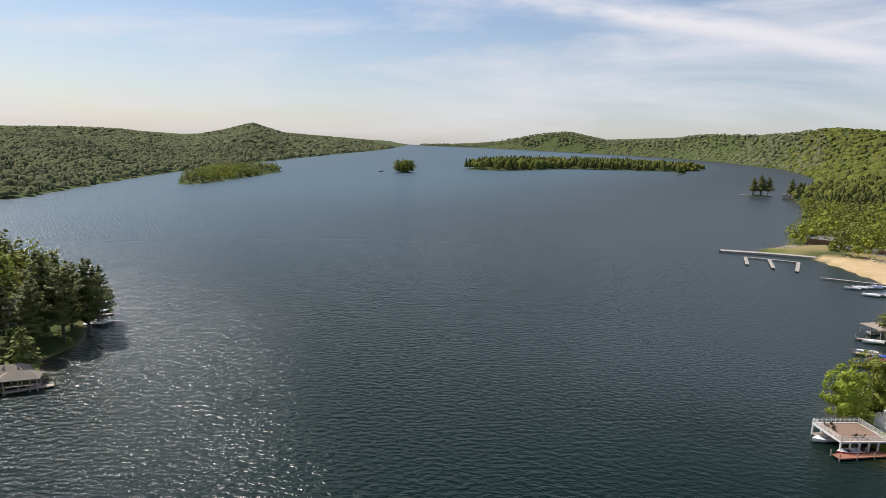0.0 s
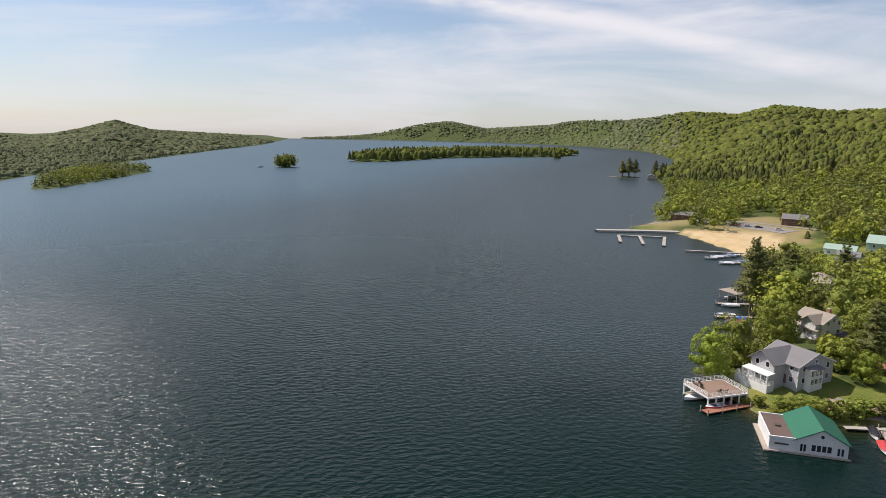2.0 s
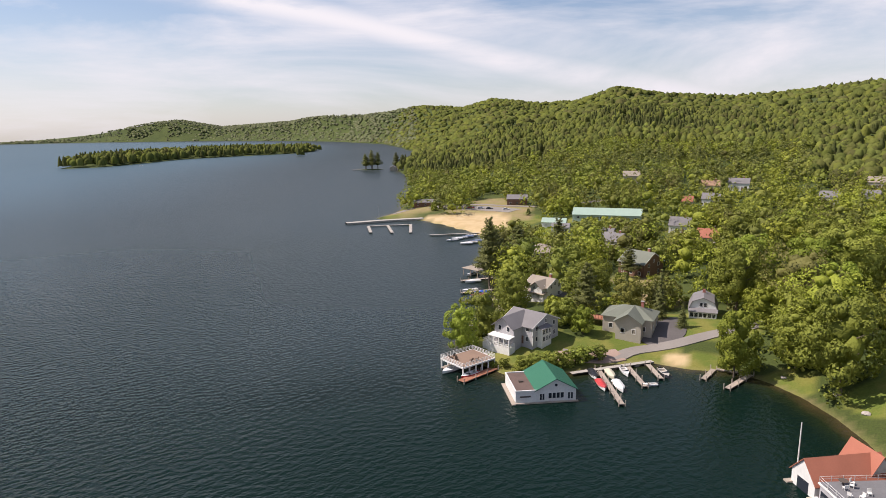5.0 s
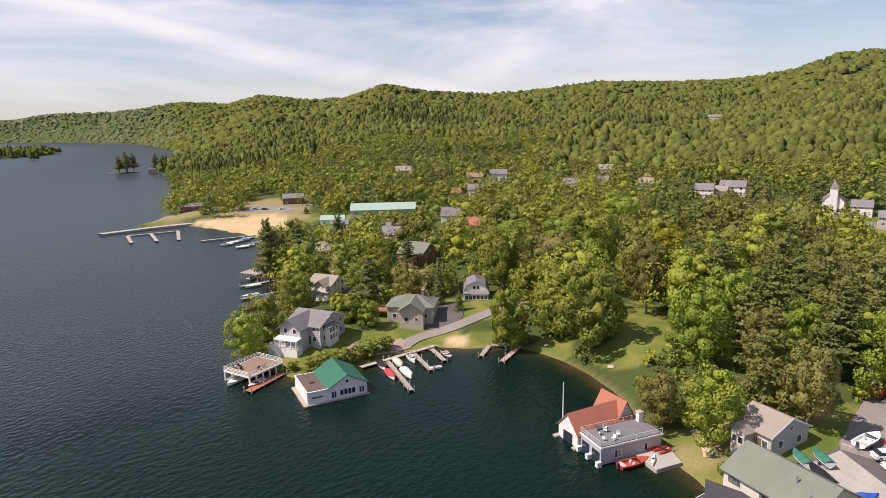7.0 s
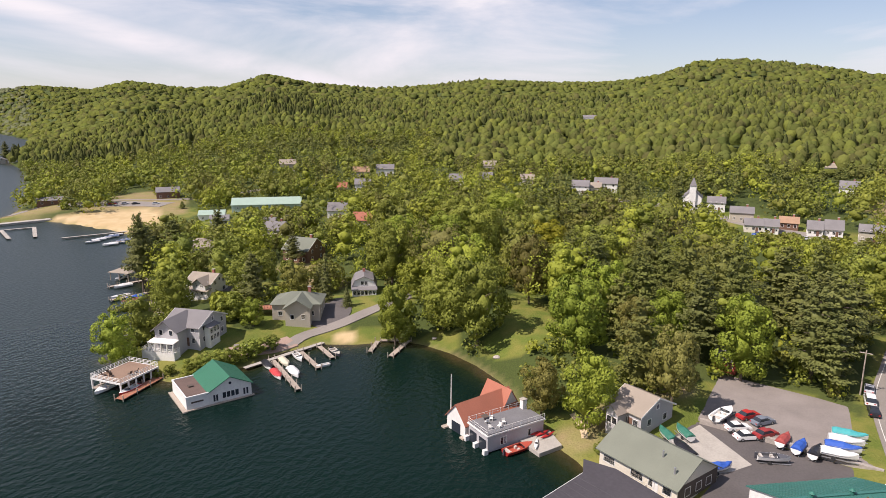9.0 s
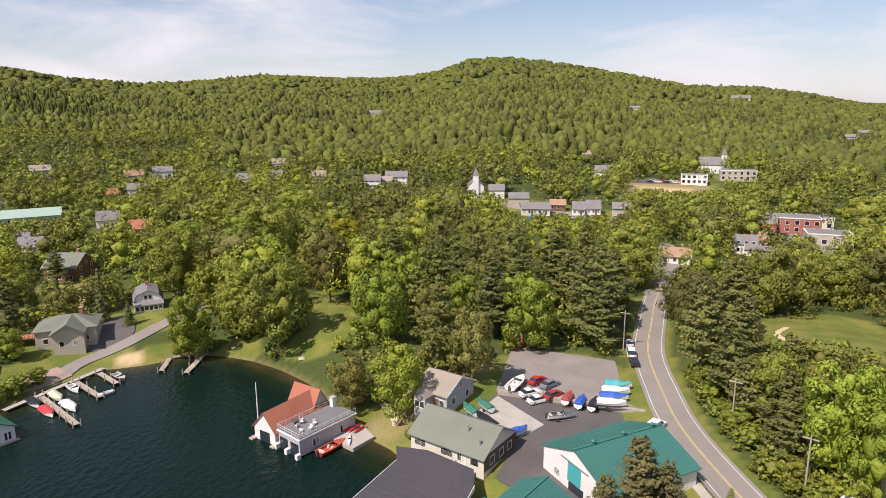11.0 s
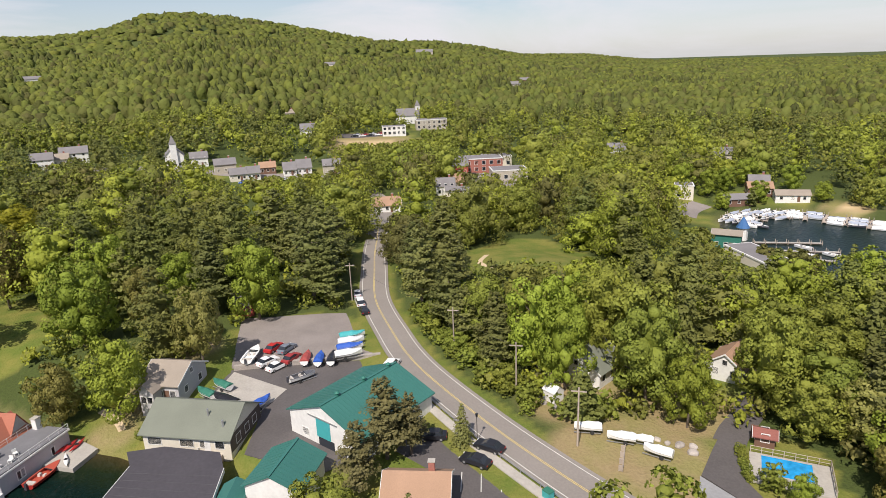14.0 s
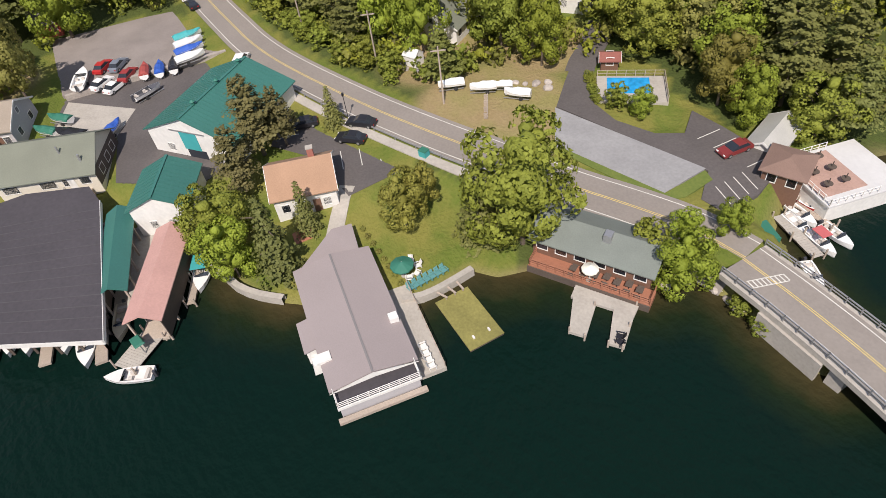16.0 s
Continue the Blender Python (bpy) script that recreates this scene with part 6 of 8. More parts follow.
# beach and public pier
structure("public_pier", ribbon([(157, 363), (170, 361), (186, 358), (206, 352)], 0, 5.0, 1.0, 0, 1.6), M_CONCRETE, "broad concrete public pier", "pier")
dock(163, 345, 188, 335, 1.6, 0.6, "floating dock along the pier", M_CONCRETE, posts=False)
for x0, y0, x1, y1 in ((163, 344, 154, 322), (174, 340, 163.5, 314), (187, 334.6, 172, 308)):
    dock(x0, y0, x1, y1, 1.8, 0.6, "pale floating finger dock near the beach", M_CONCRETE, posts=False, group="pier docks")
dock(176, 294, 204, 282, 1.6, 0.7, "long pale dock beside the beach", M_CONCRETE, posts=False)
dock(180, 262, 196, 266, 1.6, 0.6, "weathered dock among moored boats")
rng_b = random.Random(5)
for i in range(10):
    boat(178 + (i % 5) * 4.0, 274 - (i // 5) * 13 + (i % 5) * 1.4 + rng_b.uniform(-0.6, 0.6), 165 + rng_b.uniform(-6, 6), 6.5, None, (None, paint(0.7, 0.7, 0.7, 0.7), None, paint(0.16, 0.2, 0.3, 0.7))[i % 4], 0, "white motorboat moored by the beach dock", group="beach boats")
pl = thing("street_lamp", "tall lamp post on the pier", "lamp post", 178, 359.5, 0.9)
part("pole", tube(bmesh.new(), (0, 0, 0), (0, 0, 9), 0.14, 0.09), M_STEEL, pl)
part("lamp_head", box(bmesh.new(), -0.5, -0.2, 8.9, 0.9, 0.2, 9.1), M_STEEL, pl)
for x, y, turn, col, words in ((248, 358, -30, RED, "red car in the beach lot"), (252, 352, -30, SILVER, "silver car in the beach lot"), (255, 346, -30, BLACK, "black car in the beach lot"), (260, 334, -30, M_GELCOAT, "white car in the beach lot")):
    car(x, y, turn, col, None, words)
house(424, 806, 60, 14, 9, 4, 2, M_TAN, M_GREY_ROOF, "tan boathouse at a far wooded point", z=0.6, chimney=False)
house(436, 800, 60, 10, 8, 4, 2.2, M_WHITE, M_GREY_ROOF, "white boathouse at a far wooded point", z=0.6, chimney=False)
dock(380, 846, 392, 845, 3.0, 0.8, "dark wooden dock off a wooded islet")

# ---- the cove boathouses ----
def red_boathouse():
    b = thing("boathouse", "white boathouse with a red shingle roof", "boathouse", 103.4, 45.2, 0, -25)
    l, w, h, rise = 13.0, 5.4, 2.6, 2.9
    part("wall", gable_walls(bmesh.new(), l, w, h, rise), M_WHITE, b)
    part("roof", gable_roof(bmesh.new(), l, w, h, rise, 0.4), M_RED_ROOF, b, "red shingle gable roof")
    part("cross_wall", gable_walls(bmesh.new(), 6.5, 4.2, h, 3.4), M_WHITE, b, m=pose(5.2, 1.0, 0, 0, 0, 90))
    part("cross_roof", gable_roof(bmesh.new(), 6.5, 4.2, h, 3.4, 0.4), M_RED_ROOF, b, "red shingle cross gable", m=pose(5.2, 1.0, 0, 0, 0, 90))
    part("opening", box(bmesh.new(), -l / 2 - 0.04, -1.3, -0.3, -l / 2 + 0.03, 1.3, 2.0), M_GLASS, b, "dark boat entrance")
    for x in (-4.0, -3.1, 1.0, 1.9):
        window(b, x, -w / 2, 0.9, 0, 0.6, 1.0)
    for s in (-1, 1):
        part("side_walk", box(bmesh.new(), -l / 2 - 1.0, s * (w / 2 + 0.05) - 0.5, -0.1, l / 2, s * (w / 2 + 0.05) + 0.5, 0.3), M_PLANK, b)
    m = thing("mast", "tall white flag mast on a dock corner", "mast", 102.6, 51.6, 0)
    part("pole", tube(bmesh.new(), (0, 0, -1), (0.9, 0.4, 8.5), 0.14, 0.08), M_WHITE, m)
    part("foot", box(bmesh.new(), -0.5, -0.5, -1, 0.5, 0.5, 0.4), M_PLANK, m)


red_boathouse()


def grey_boathouse():
    b = thing("boathouse", "grey flat-roofed boathouse with a railed roof deck", "boathouse", 100.0, 38.9, 0, -31)
    l, w, h = 12.6, 5.9, 3.2
    part("wall", box(bmesh.new(), -l / 2, -w / 2, 0.2, l / 2, w / 2, h), M_GREY_SIDING, b)
    part("cornice", box(bmesh.new(), -l / 2 - 0.25, -w / 2 - 0.25, h, l / 2 + 0.25, w / 2 + 0.25, h + 0.22), M_WHITE, b, "white roof cornice")
    part("roof_deck", box(bmesh.new(), -l / 2, -w / 2, h + 0.22, l / 2, w / 2, h + 0.40), material("grey_deck_membrane", (0.17, 0.165, 0.17), 0.8), b, "grey roof deck")
    e = [(l / 2 + 0.1, -w / 2 - 0.1), (-l / 2 - 0.1, -w / 2 - 0.1), (-l / 2 - 0.1, w / 2 + 0.1), (l / 2 + 0.1, w / 2 + 0.1)]
    rail(b, e, h + 1.25, h + 0.4, M_WHITE, 1.6, 2, thick=0.03)
    for y in (-1.5, 1.5):
        part("boat_door", box(bmesh.new(), -l / 2 - 0.05, y - 1.1, -0.2, -l / 2 + 0.02, y + 1.1, 2.3), M_GLASS, b, "dark boat entrance")
    for y in (-w / 2, 0, w / 2):
        part("pillar", box(bmesh.new(), -l / 2 - 0.9, y - 0.35, -3, -l / 2 - 0.06, y + 0.35, 0.9), M_WHITE, b)
    for x in (-3.2, -2.5, 3.0):
        window(b, x, -w / 2, 1.0, 0, 0.55, 1.3)
    c = part("chimney", box(bmesh.new(), 5.0, 1.6, h + 0.35, 6.0, 2.5, h + 2.2), M_WHITE, b, "white square chimney")
    part("cap", box(bmesh.new(), 4.9, 1.5, h + 2.2, 6.1, 2.6, h + 2.35), M_CONCRETE, c)
    for i, (x, y) in enumerate(((-4.6, -1.4), (-4.0, 0.6), (-2.6, 1.2), (-3.0, -1.8), (-1.4, -1.0), (-2.0, 2.0))):
        q = pose(100.0, 38.9, 0, 0, 0, -31) @ Vector((x, y, h + 0.4))
        t = thing("patio_chair", "white plastic patio chair on a roof deck", "chair", q.x, q.y, q.z, 55 * i, "roof deck chairs")
        part("seat", box(bmesh.new(), -0.3, -0.3, 0.38, 0.3, 0.3, 0.44), M_WHITE, t)
        part("backrest", box(bmesh.new(), -0.34, -0.3, 0.44, -0.28, 0.3, 0.95), M_WHITE, t)
        for sx in (-0.26, 0.26):
            for sy in (-0.26, 0.26):
                part("leg", box(bmesh.new(), sx - 0.03, sy - 0.03, 0, sx + 0.03, sy + 0.03, 0.38), M_WHITE, t)
    q = pose(100.0, 38.9, 0, 0, 0, -31) @ Vector((-3.4, 2.0, h + 0.4))
    tb = thing("patio_table", "dark round patio table", "table", q.x, q.y, q.z)
    part("tabletop", tube(bmesh.new(), (0, 0, 0.68), (0, 0, 0.74), 0.7, sides=16), M_DARK_WOOD, tb)
    part("pedestal", tube(bmesh.new(), (0, 0, 0), (0, 0, 0.68), 0.08), M_DARK_WOOD, tb)


grey_boathouse()
boat(96.8, 35.2, -30, 6.2, paint(0.35, 0.03, 0.025), None, 0, "polished red runabout with tan seats", paint(0.42, 0.08, 0.05))
structure("kayak_landing", prism(bmesh.new(), [(96.2, 31.2), (100.8, 28.6), (105.2, 32.4), (103.8, 35.0), (99.4, 36.6)], -1.5, 0.75), M_CONCRETE, "pale concrete landing by the boathouse", "landing")


def kayak(x, y, turn, colour, label, z=0.75):
    k = thing("kayak", label, "kayak", x, y, z, turn, "kayaks on the landing")
    bm, rows_ = bmesh.new(), []
    for i in range(9):
        t = i / 8
        r = 0.36 * math.sin(max(0.04, min(0.96, t)) * math.pi)
        rows_.append([bm.verts.new((-2.0 + 4.0 * t, r * math.cos(a * math.pi / 4), 0.25 + 0.6 * r * math.sin(a * math.pi / 4) + 0.12 * abs(t - 0.5) ** 2 * 4)) for a in range(8)])
    for a, b in zip(rows_[:-1], rows_[1:]):
        for j in range(8):
            bm.faces.new((a[j], b[j], b[(j + 1) % 8], a[(j + 1) % 8]))
    part("hull", bm, colour, k)
    part("cockpit", tube(bmesh.new(), (0, 0, 0.44), (0, 0, 0.49), 0.28, sides=12), BLACK, k)


for i, (x, y) in enumerate(((102.6, 34.0), (102.9, 33.0), (102.6, 31.9))):
    kayak(x, y, -22, RED, "bright red kayak on a landing")
kayak(98.6, 32.6, 15, M_GELCOAT, "white kayak on a landing")
structure("garden_path", ribbon([(104.5, 25.5), (108, 27), (112, 30)], 0, 1.2, 0.06, thick=0.15), M_SAND, "narrow sandy garden path", "path")
house(112.2, 17.4, -117, 7, 9, 3.4, 2.2, M_GREY_SIDING, M_TAN_ROOF, "grey low house with dormer windows", storeys=1, wing=(-1.0, 3, 2.6, 1.2), chimney=False)
house(145, 5, -102, 4.5, 4.5, 2.8, 2.0, M_RED_PAINT, M_GREY_ROOF, "small red garage with white doors", per_side=2, per_end=1, chimney=False, category="garage")

# ---- the marina ----
def marina_shop():
    b = thing("shop", "long marina shop with an olive shingle roof", "shop", 96.9, 12.0, 2.2, -117)
    l, w, h, rise = 14.5, 10.2, 2.9, 2.9
    part("wall", gable_walls(bmesh.new(), l, w, h, rise), M_CREAM, b)
    # dark board on the right gable puts that end's shade into its colour
    part("gable_cladding", box(bmesh.new(), l / 2 - 0.02, -w / 2 + 0.1, 0.2, l / 2 + 0.04, w / 2 - 0.1, h), M_DARK_WOOD, b)
    part("roof", gable_roof(bmesh.new(), l, w, h, rise, 0.6), M_OLIVE_ROOF, b, "olive shingle roof")
    for i, ww in enumerate((2.2, 0, 2.2, 1.0, 1.4)):
        if ww:
            window(b, -5.3 + i * 2.7, -w / 2, 0.9, 0, ww, 1.2)
    for y in (-2.6, 0.2, 2.8):
        window(b, l / 2, y, 0.8, 90, 1.3, 1.3)
    part("door", box(bmesh.new(), 3.0, -w / 2 - 0.06, 0, 4.0, -w / 2 + 0.02, 2.1), M_WHITE, b)
    part("flue", tube(bmesh.new(), (2.5, -2.2, h + 0.8), (2.5, -2.2, h + 2.9), 0.14), M_STEEL, b)
    part("flue", tube(bmesh.new(), (5.6, -3.6, h + 0.6), (5.6, -3.6, h + 2.0), 0.18), M_STEEL, b)
    part("porch", box(bmesh.new(), 2.0, -w / 2 - 2.4, -1.6, 5.8, -w / 2 - 0.08, -0.05), M_PLANK, b, "pale wooden porch")
    rail(b, [(2.0, -w / 2 - 0.2), (2.0, -w / 2 - 2.3), (5.8, -w / 2 - 2.3)], 0.9, -0.05, M_WHITE, 0.9, 2)


marina_shop()


def boat_shed():
    """The wide black-roofed boat shed over the water."""
    b = thing("boat_shed", "wide boat shed with a black membrane roof", "boat shed", 0, 0, 0)
    roof = [(57.2, 13.6), (82.4, 8.6), (87.6, 21.4), (67.5, 28.6)]
    part("roof", prism(bmesh.new(), roof, 4.1, 4.5), M_BLACK_ROOF, b, "black membrane roof with seams")
    part("roof_annex", prism(bmesh.new(), [(82.4, 8.6), (87.0, 9.2), (91.5, 17.2), (92.0, 22.5), (87.6, 21.4)], 3.9, 4.3), M_BLACK_ROOF, b, "black membrane roof annex")
    a, c, d, e = [Vector((*q, 0)) for q in roof]
    seams = bmesh.new()
    for i in range(1, 14):
        t = i / 14
        p, q = a.lerp(c, t), e.lerp(d, t)
        n = (q - p).normalized()
        s = Vector((-n.y, n.x, 0)) * 0.05
        slab(seams, [(*(p - s).xy, 4.53), (*(q - s).xy, 4.53), (*(q + s).xy, 4.53), (*(p + s).xy, 4.53)], 0.03)
    part("roof_seams", seams, material("roof_seam", (0.078, 0.072, 0.078), 0.75), b)
    for p, q in ((a, c), (e, a), (d, e)):
        n = (q - p).normalized()
        s = Vector((n.y, -n.x, 0)) * 0.08
        part("fascia", slab(bmesh.new(), [(*(p + s).xy, 4.54), (*p.xy, 4.54), (*q.xy, 4.54), (*(q + s).xy, 4.54)], 0.7), M_WHITE, b, "white roof fascia")
    for p, q, k in ((a, c, 8), (e, d, 6), (a, e, 5)):
        for i in range(k + 1):
            r = p.lerp(q, i / k)
            r = r + ((a + d) / 2 - r).normalized() * 1.9
            part("post", box(bmesh.new(), r.x - 0.14, r.y - 0.14, -4, r.x + 0.14, r.y + 0.14, 4.08), M_DARK_WOOD, b)
    for t in (0.12, 0.5, 0.88):
        p, q = a.lerp(e, t), c.lerp(d, t)
        o = p + (p - q).normalized() * 0.2
        w = Vector((-(q - p).y, (q - p).x, 0)).normalized() * 0.7
        part("finger", slab(bmesh.new(), [(*(o - w).xy, 0.6), (*(o + w).xy, 0.6), (*(q + w).xy, 0.6), (*(q - w).xy, 0.6)], 0.3), M_PLANK, b, "wooden finger pier")
    for i, t in enumerate((0.22, 0.36, 0.62, 0.75)):
        p = a.lerp(e, t) + (c - a).normalized() * (4.6 if i else 2.4)
        boat(p.x, p.y, 168, 6.4, None, None, 0, "white motorboat berthed in a boat shed", group="shed boats")


boat_shed()


def lean_to(name, label, a, c, width, z, roof, wall_side, drop=0.9):
    """A long narrow shed over a berth: a pitched metal roof on posts, with one boarded side."""
    a, c = Vector((*a, 0)), Vector((*c, 0))
    turn, l = math.degrees(math.atan2((c - a).y, (c - a).x)), (c - a).length
    m = (a + c) / 2
    b = thing(name, label, "boat shed", m.x, m.y, 0, turn)
    part("roof", gable_roof(bmesh.new(), l, width, z - drop, drop, 0.3), roof, b)
    for i in range(6):
        for s in (-1, 1):
            part("post", box(bmesh.new(), -0.11, -0.11, -3, 0.11, 0.11, z - drop - 0.05), M_PLANK, b, m=pose(-l / 2 + 0.15 + i * (l - 0.3) / 5, s * (width / 2 - 0.12), 0))
    part("boarded_side", box(bmesh.new(), -l / 2, wall_side * (width / 2 - 0.02) - 0.05, 0.8, l / 2, wall_side * (width / 2 - 0.02) + 0.05, z - drop - 0.05), M_DARK_WOOD, b)
    part("floor", box(bmesh.new(), -l / 2, -width / 2 + 0.3, 0.3, l / 2, width / 2 - 0.3, 0.7), M_PLANK, b)
    return b


lean_to("boat_shed", "narrow shed with green ribbed metal roof", (64.4, 11.3), (78.8, 6.8), 3.2, 4.9, M_GREEN_METAL, 1)
lean_to("boat_shed", "long shed with faded pink metal roof", (57.6, 9.3), (70.6, 1.8), 4.0, 5.0, M_PINK_ROOF, -1)


def gable_hall(x, y, z, turn, l, w, h, rise, label, big_door):
    b = thing("hall", label, "hall", x, y, z, turn)
    part("wall", gable_walls(bmesh.new(), l, w, h, rise), M_WHITE, b)
    part("roof", gable_roof(bmesh.new(), l, w, h, rise, 0.5), M_GREEN_METAL, b, "green ribbed metal roof")
    ribs, k = bmesh.new(), int(l / 0.7)
    for i in range(k + 1):
        rx = -l / 2 - 0.3 + i * (l + 0.6) / k
        for s in (-1, 1):
            ze = h + rise + 0.2 - (w / 2 + 0.45) * rise / (w / 2)
            pts = [(rx - 0.03, s * 0.05, h + rise + 0.2), (rx + 0.03, s * 0.05, h + rise + 0.2), (rx + 0.03, s * (w / 2 + 0.45), ze), (rx - 0.03, s * (w / 2 + 0.45), ze)]
            slab(ribs, pts[::-1] if s > 0 else pts, 0.05)
    part("roof_ribs", ribs, M_GREEN_METAL, b)
    part("ridge_cap", box(bmesh.new(), -l / 2 - 0.35, -0.2, h + rise + 0.1, l / 2 + 0.35, 0.2, h + rise + 0.26), M_GREEN_METAL, b)
    if big_door:
        part("hoist_door", box(bmesh.new(), -l / 2 - 0.09, -1.5, 1.6, -l / 2 + 0.02, 1.5, h + 0.6), TEAL, b, "pale blue sliding door")
        part("door_track", box(bmesh.new(), -l / 2 - 0.16, -3.2, h + 0.6, -l / 2 - 0.09, 3.2, h + 0.78), M_STEEL, b)
        part("boat_door", box(bmesh.new(), -l / 2 - 0.07, -2.2, 0, -l / 2 + 0.02, 1.2, 1.6), M_GLASS, b, "dark open doorway")
        for yy in (-5.6, 4.2):
            window(b, -l / 2, yy, 0.8, -90, 1.3, 1.2)
        for i in (-0.3, 0.05, 0.4):
            v = part("roof_vent", tube(bmesh.new(), (l * i, 0, h + rise + 0.1), (l * i, 0, h + rise + 0.7), 0.26, sides=12), M_GREEN_PAINT, b)
            part("cowl", tube(bmesh.new(), (l * i, 0, h + rise + 0.7), (l * i, 0, h + rise + 0.95), 0.42, 0.1, sides=12), M_GREEN_PAINT, v)
    else:
        for yy in (-2.2, -1.1, 1.4):
            window(b, -l / 2, yy, 0.7, -90, 0.9, 1.2)
    return b


gable_hall(90.3, -12.5, 2.4, -55, 16.4, 15.4, 4.1, 3.0, "large white marina hall with green metal roof", True)
gable_hall(77.6, 0.4, 1.4, -30, 8.2, 7.6, 4.2, 1.8, "smaller white marina hall with green metal roof", False)
structure("marina_quay", prism(bmesh.new(), [(66.5, 1.2), (71, 0.2), (78.5, 6), (63.5, 11.2)], -1.5, 0.9), M_CONCRETE, "pale concrete quay between boat sheds", "quay")
dock(58.5, 9.2, 55.6, 13.4, 3.0, 0.7, "dock end with fuel pump and canopy", M_CONCRETE)
dock(68.6, 0.2, 60.2, 4.2, 1.0, 0.6, "narrow dock beside a moored boat")
fp = thing("fuel_stand", "dark green canvas-covered stand on a dock", "dock stand", 57.0, 10.9, 0.7, 10)
part("canopy", box(bmesh.new(), -0.9, -0.6, 1.5, 0.9, 0.6, 1.7, 0.15), GREEN_C, fp)
for sx in (-0.8, 0.8):
    part("leg", box(bmesh.new(), sx - 0.06, -0.06, 0, sx + 0.06, 0.06, 1.5), M_STEEL, fp)
boat(62.9, 12.0, 160, 5.8, paint(0.62, 0.54, 0.38), None, 0, "cream motorboat beside a green-roofed shed", paint(0.62, 0.54, 0.38))
boat(64.4, 1.3, 155, 6.4, None, None, 0, "white motorboat with a teal cover patch", top=TEAL)
boat(54.4, 13.2, 60, 5.6, None, None, 0, "white motorboat with red seats at a dock end", paint(0.72, 0.68, 0.65))
boat(66.5, 7.0, 150, 5.0, BLACK, None, 0, "black motorboat beside the pink-roofed shed")

# boats and cars in the yards
for x, y, turn, cov, words in ((115.4, -6.0, -17, paint(0.36, 0.07, 0.06, 0.6), "boat under a red cover on its trailer"), (114.4, -8.4, -17, BLUE, "boat under a blue cover on its trailer"), (113.8, -10.8, -17, BLACK, "boat under a black cover on its trailer"),
                               (101.0, 3.2, -48, BLUE, "boat under a bright blue cover on its trailer"), (108.2, 12.2, 38, GREEN_C, "boat under a dark green cover"), (110.4, 9.6, 38, GREEN_C, "boat under a dark green tarpaulin")):
    boat(x, y, turn, 4.8, None, cov, ground_at(x, y) + 0.06, words, trailer=True, group="boats stored in the yard")
boat(108.3, -4.5, -71, 5.2, None, None, ground_at(108.3, -4.5) + 0.06, "white and black speedboat on its trailer", paint(0.1, 0.1, 0.11), trailer=True)
boat(104.6, 9.0, 38, 6.0, None, BLACK, ground_at(104.6, 9) + 0.06, "white boat with black cover in the yard", trailer=True)
boat(119.8, 4.0, -21, 7.0, None, None, 3.3, "large white cabin boat on a cradle", trailer=True)
for i, (cov, words) in enumerate(((TEAL, "boat with teal cover on a trailer"), (paint(0.6, 0.6, 0.62, 0.7), "boat under a pale cover on a trailer"), (BLUE, "boat with blue cover on a trailer"), (paint(0.75, 0.75, 0.73, 0.7), "boat under a white cover on a trailer"))):
    boat(121.5 - i * 2.8, -16.0 + i * 0.7, -91, 5.4, None, cov, 3.3, words, trailer=True, group="boats stored in the upper lot")
car(122.2, -0.2, -41, RED, None, "red car parked in the gravel lot")
car(120.8, -2.6, -41, paint(0.18, 0.2, 0.24), None, "dark grey car parked in the gravel lot")
car(117.2, 1.3, -55, M_GELCOAT, None, "white car parked in the gravel lot")
car(114.9, -0.4, -55, M_GELCOAT, None, "white car parked in the gravel lot")
car(116.6, -3.2, -41, paint(0.32, 0.04, 0.04), None, "dark red car parked in the gravel lot")
car(72.9, -25.4, 40, BLACK, None, "black estate car in the front lot")
car(75.0, -28.3, 40, BLACK, None, "black car with pale stripe in the front lot")
car(81.2, -21.4, 70, BLACK, None, "black car in a marked stall")
car(105.4, -20.7, -35, M_GELCOAT, 3.55, "white pickup truck by the green hall", "van")
car(140, -20.9, -2, M_GELCOAT, None, "white van parked on the verge", "van")
car(146, -21.4, -8, SILVER, None, "silver car parked on the verge")
car(134.6, -20.9, 0, BLACK, None, "dark car parked on the verge")
car(36.9, -63.2, 80, paint(0.2, 0.03, 0.03), 3.47, "red car parked by the motel")
structure("retaining_wall", ribbon([(117.4, 7.6), (115, -6.2), (112.3, -20)], 0, 0.7, 3.5, 0, 1.4), M_STONE, "low pale stone retaining wall in the yard", "retaining wall")

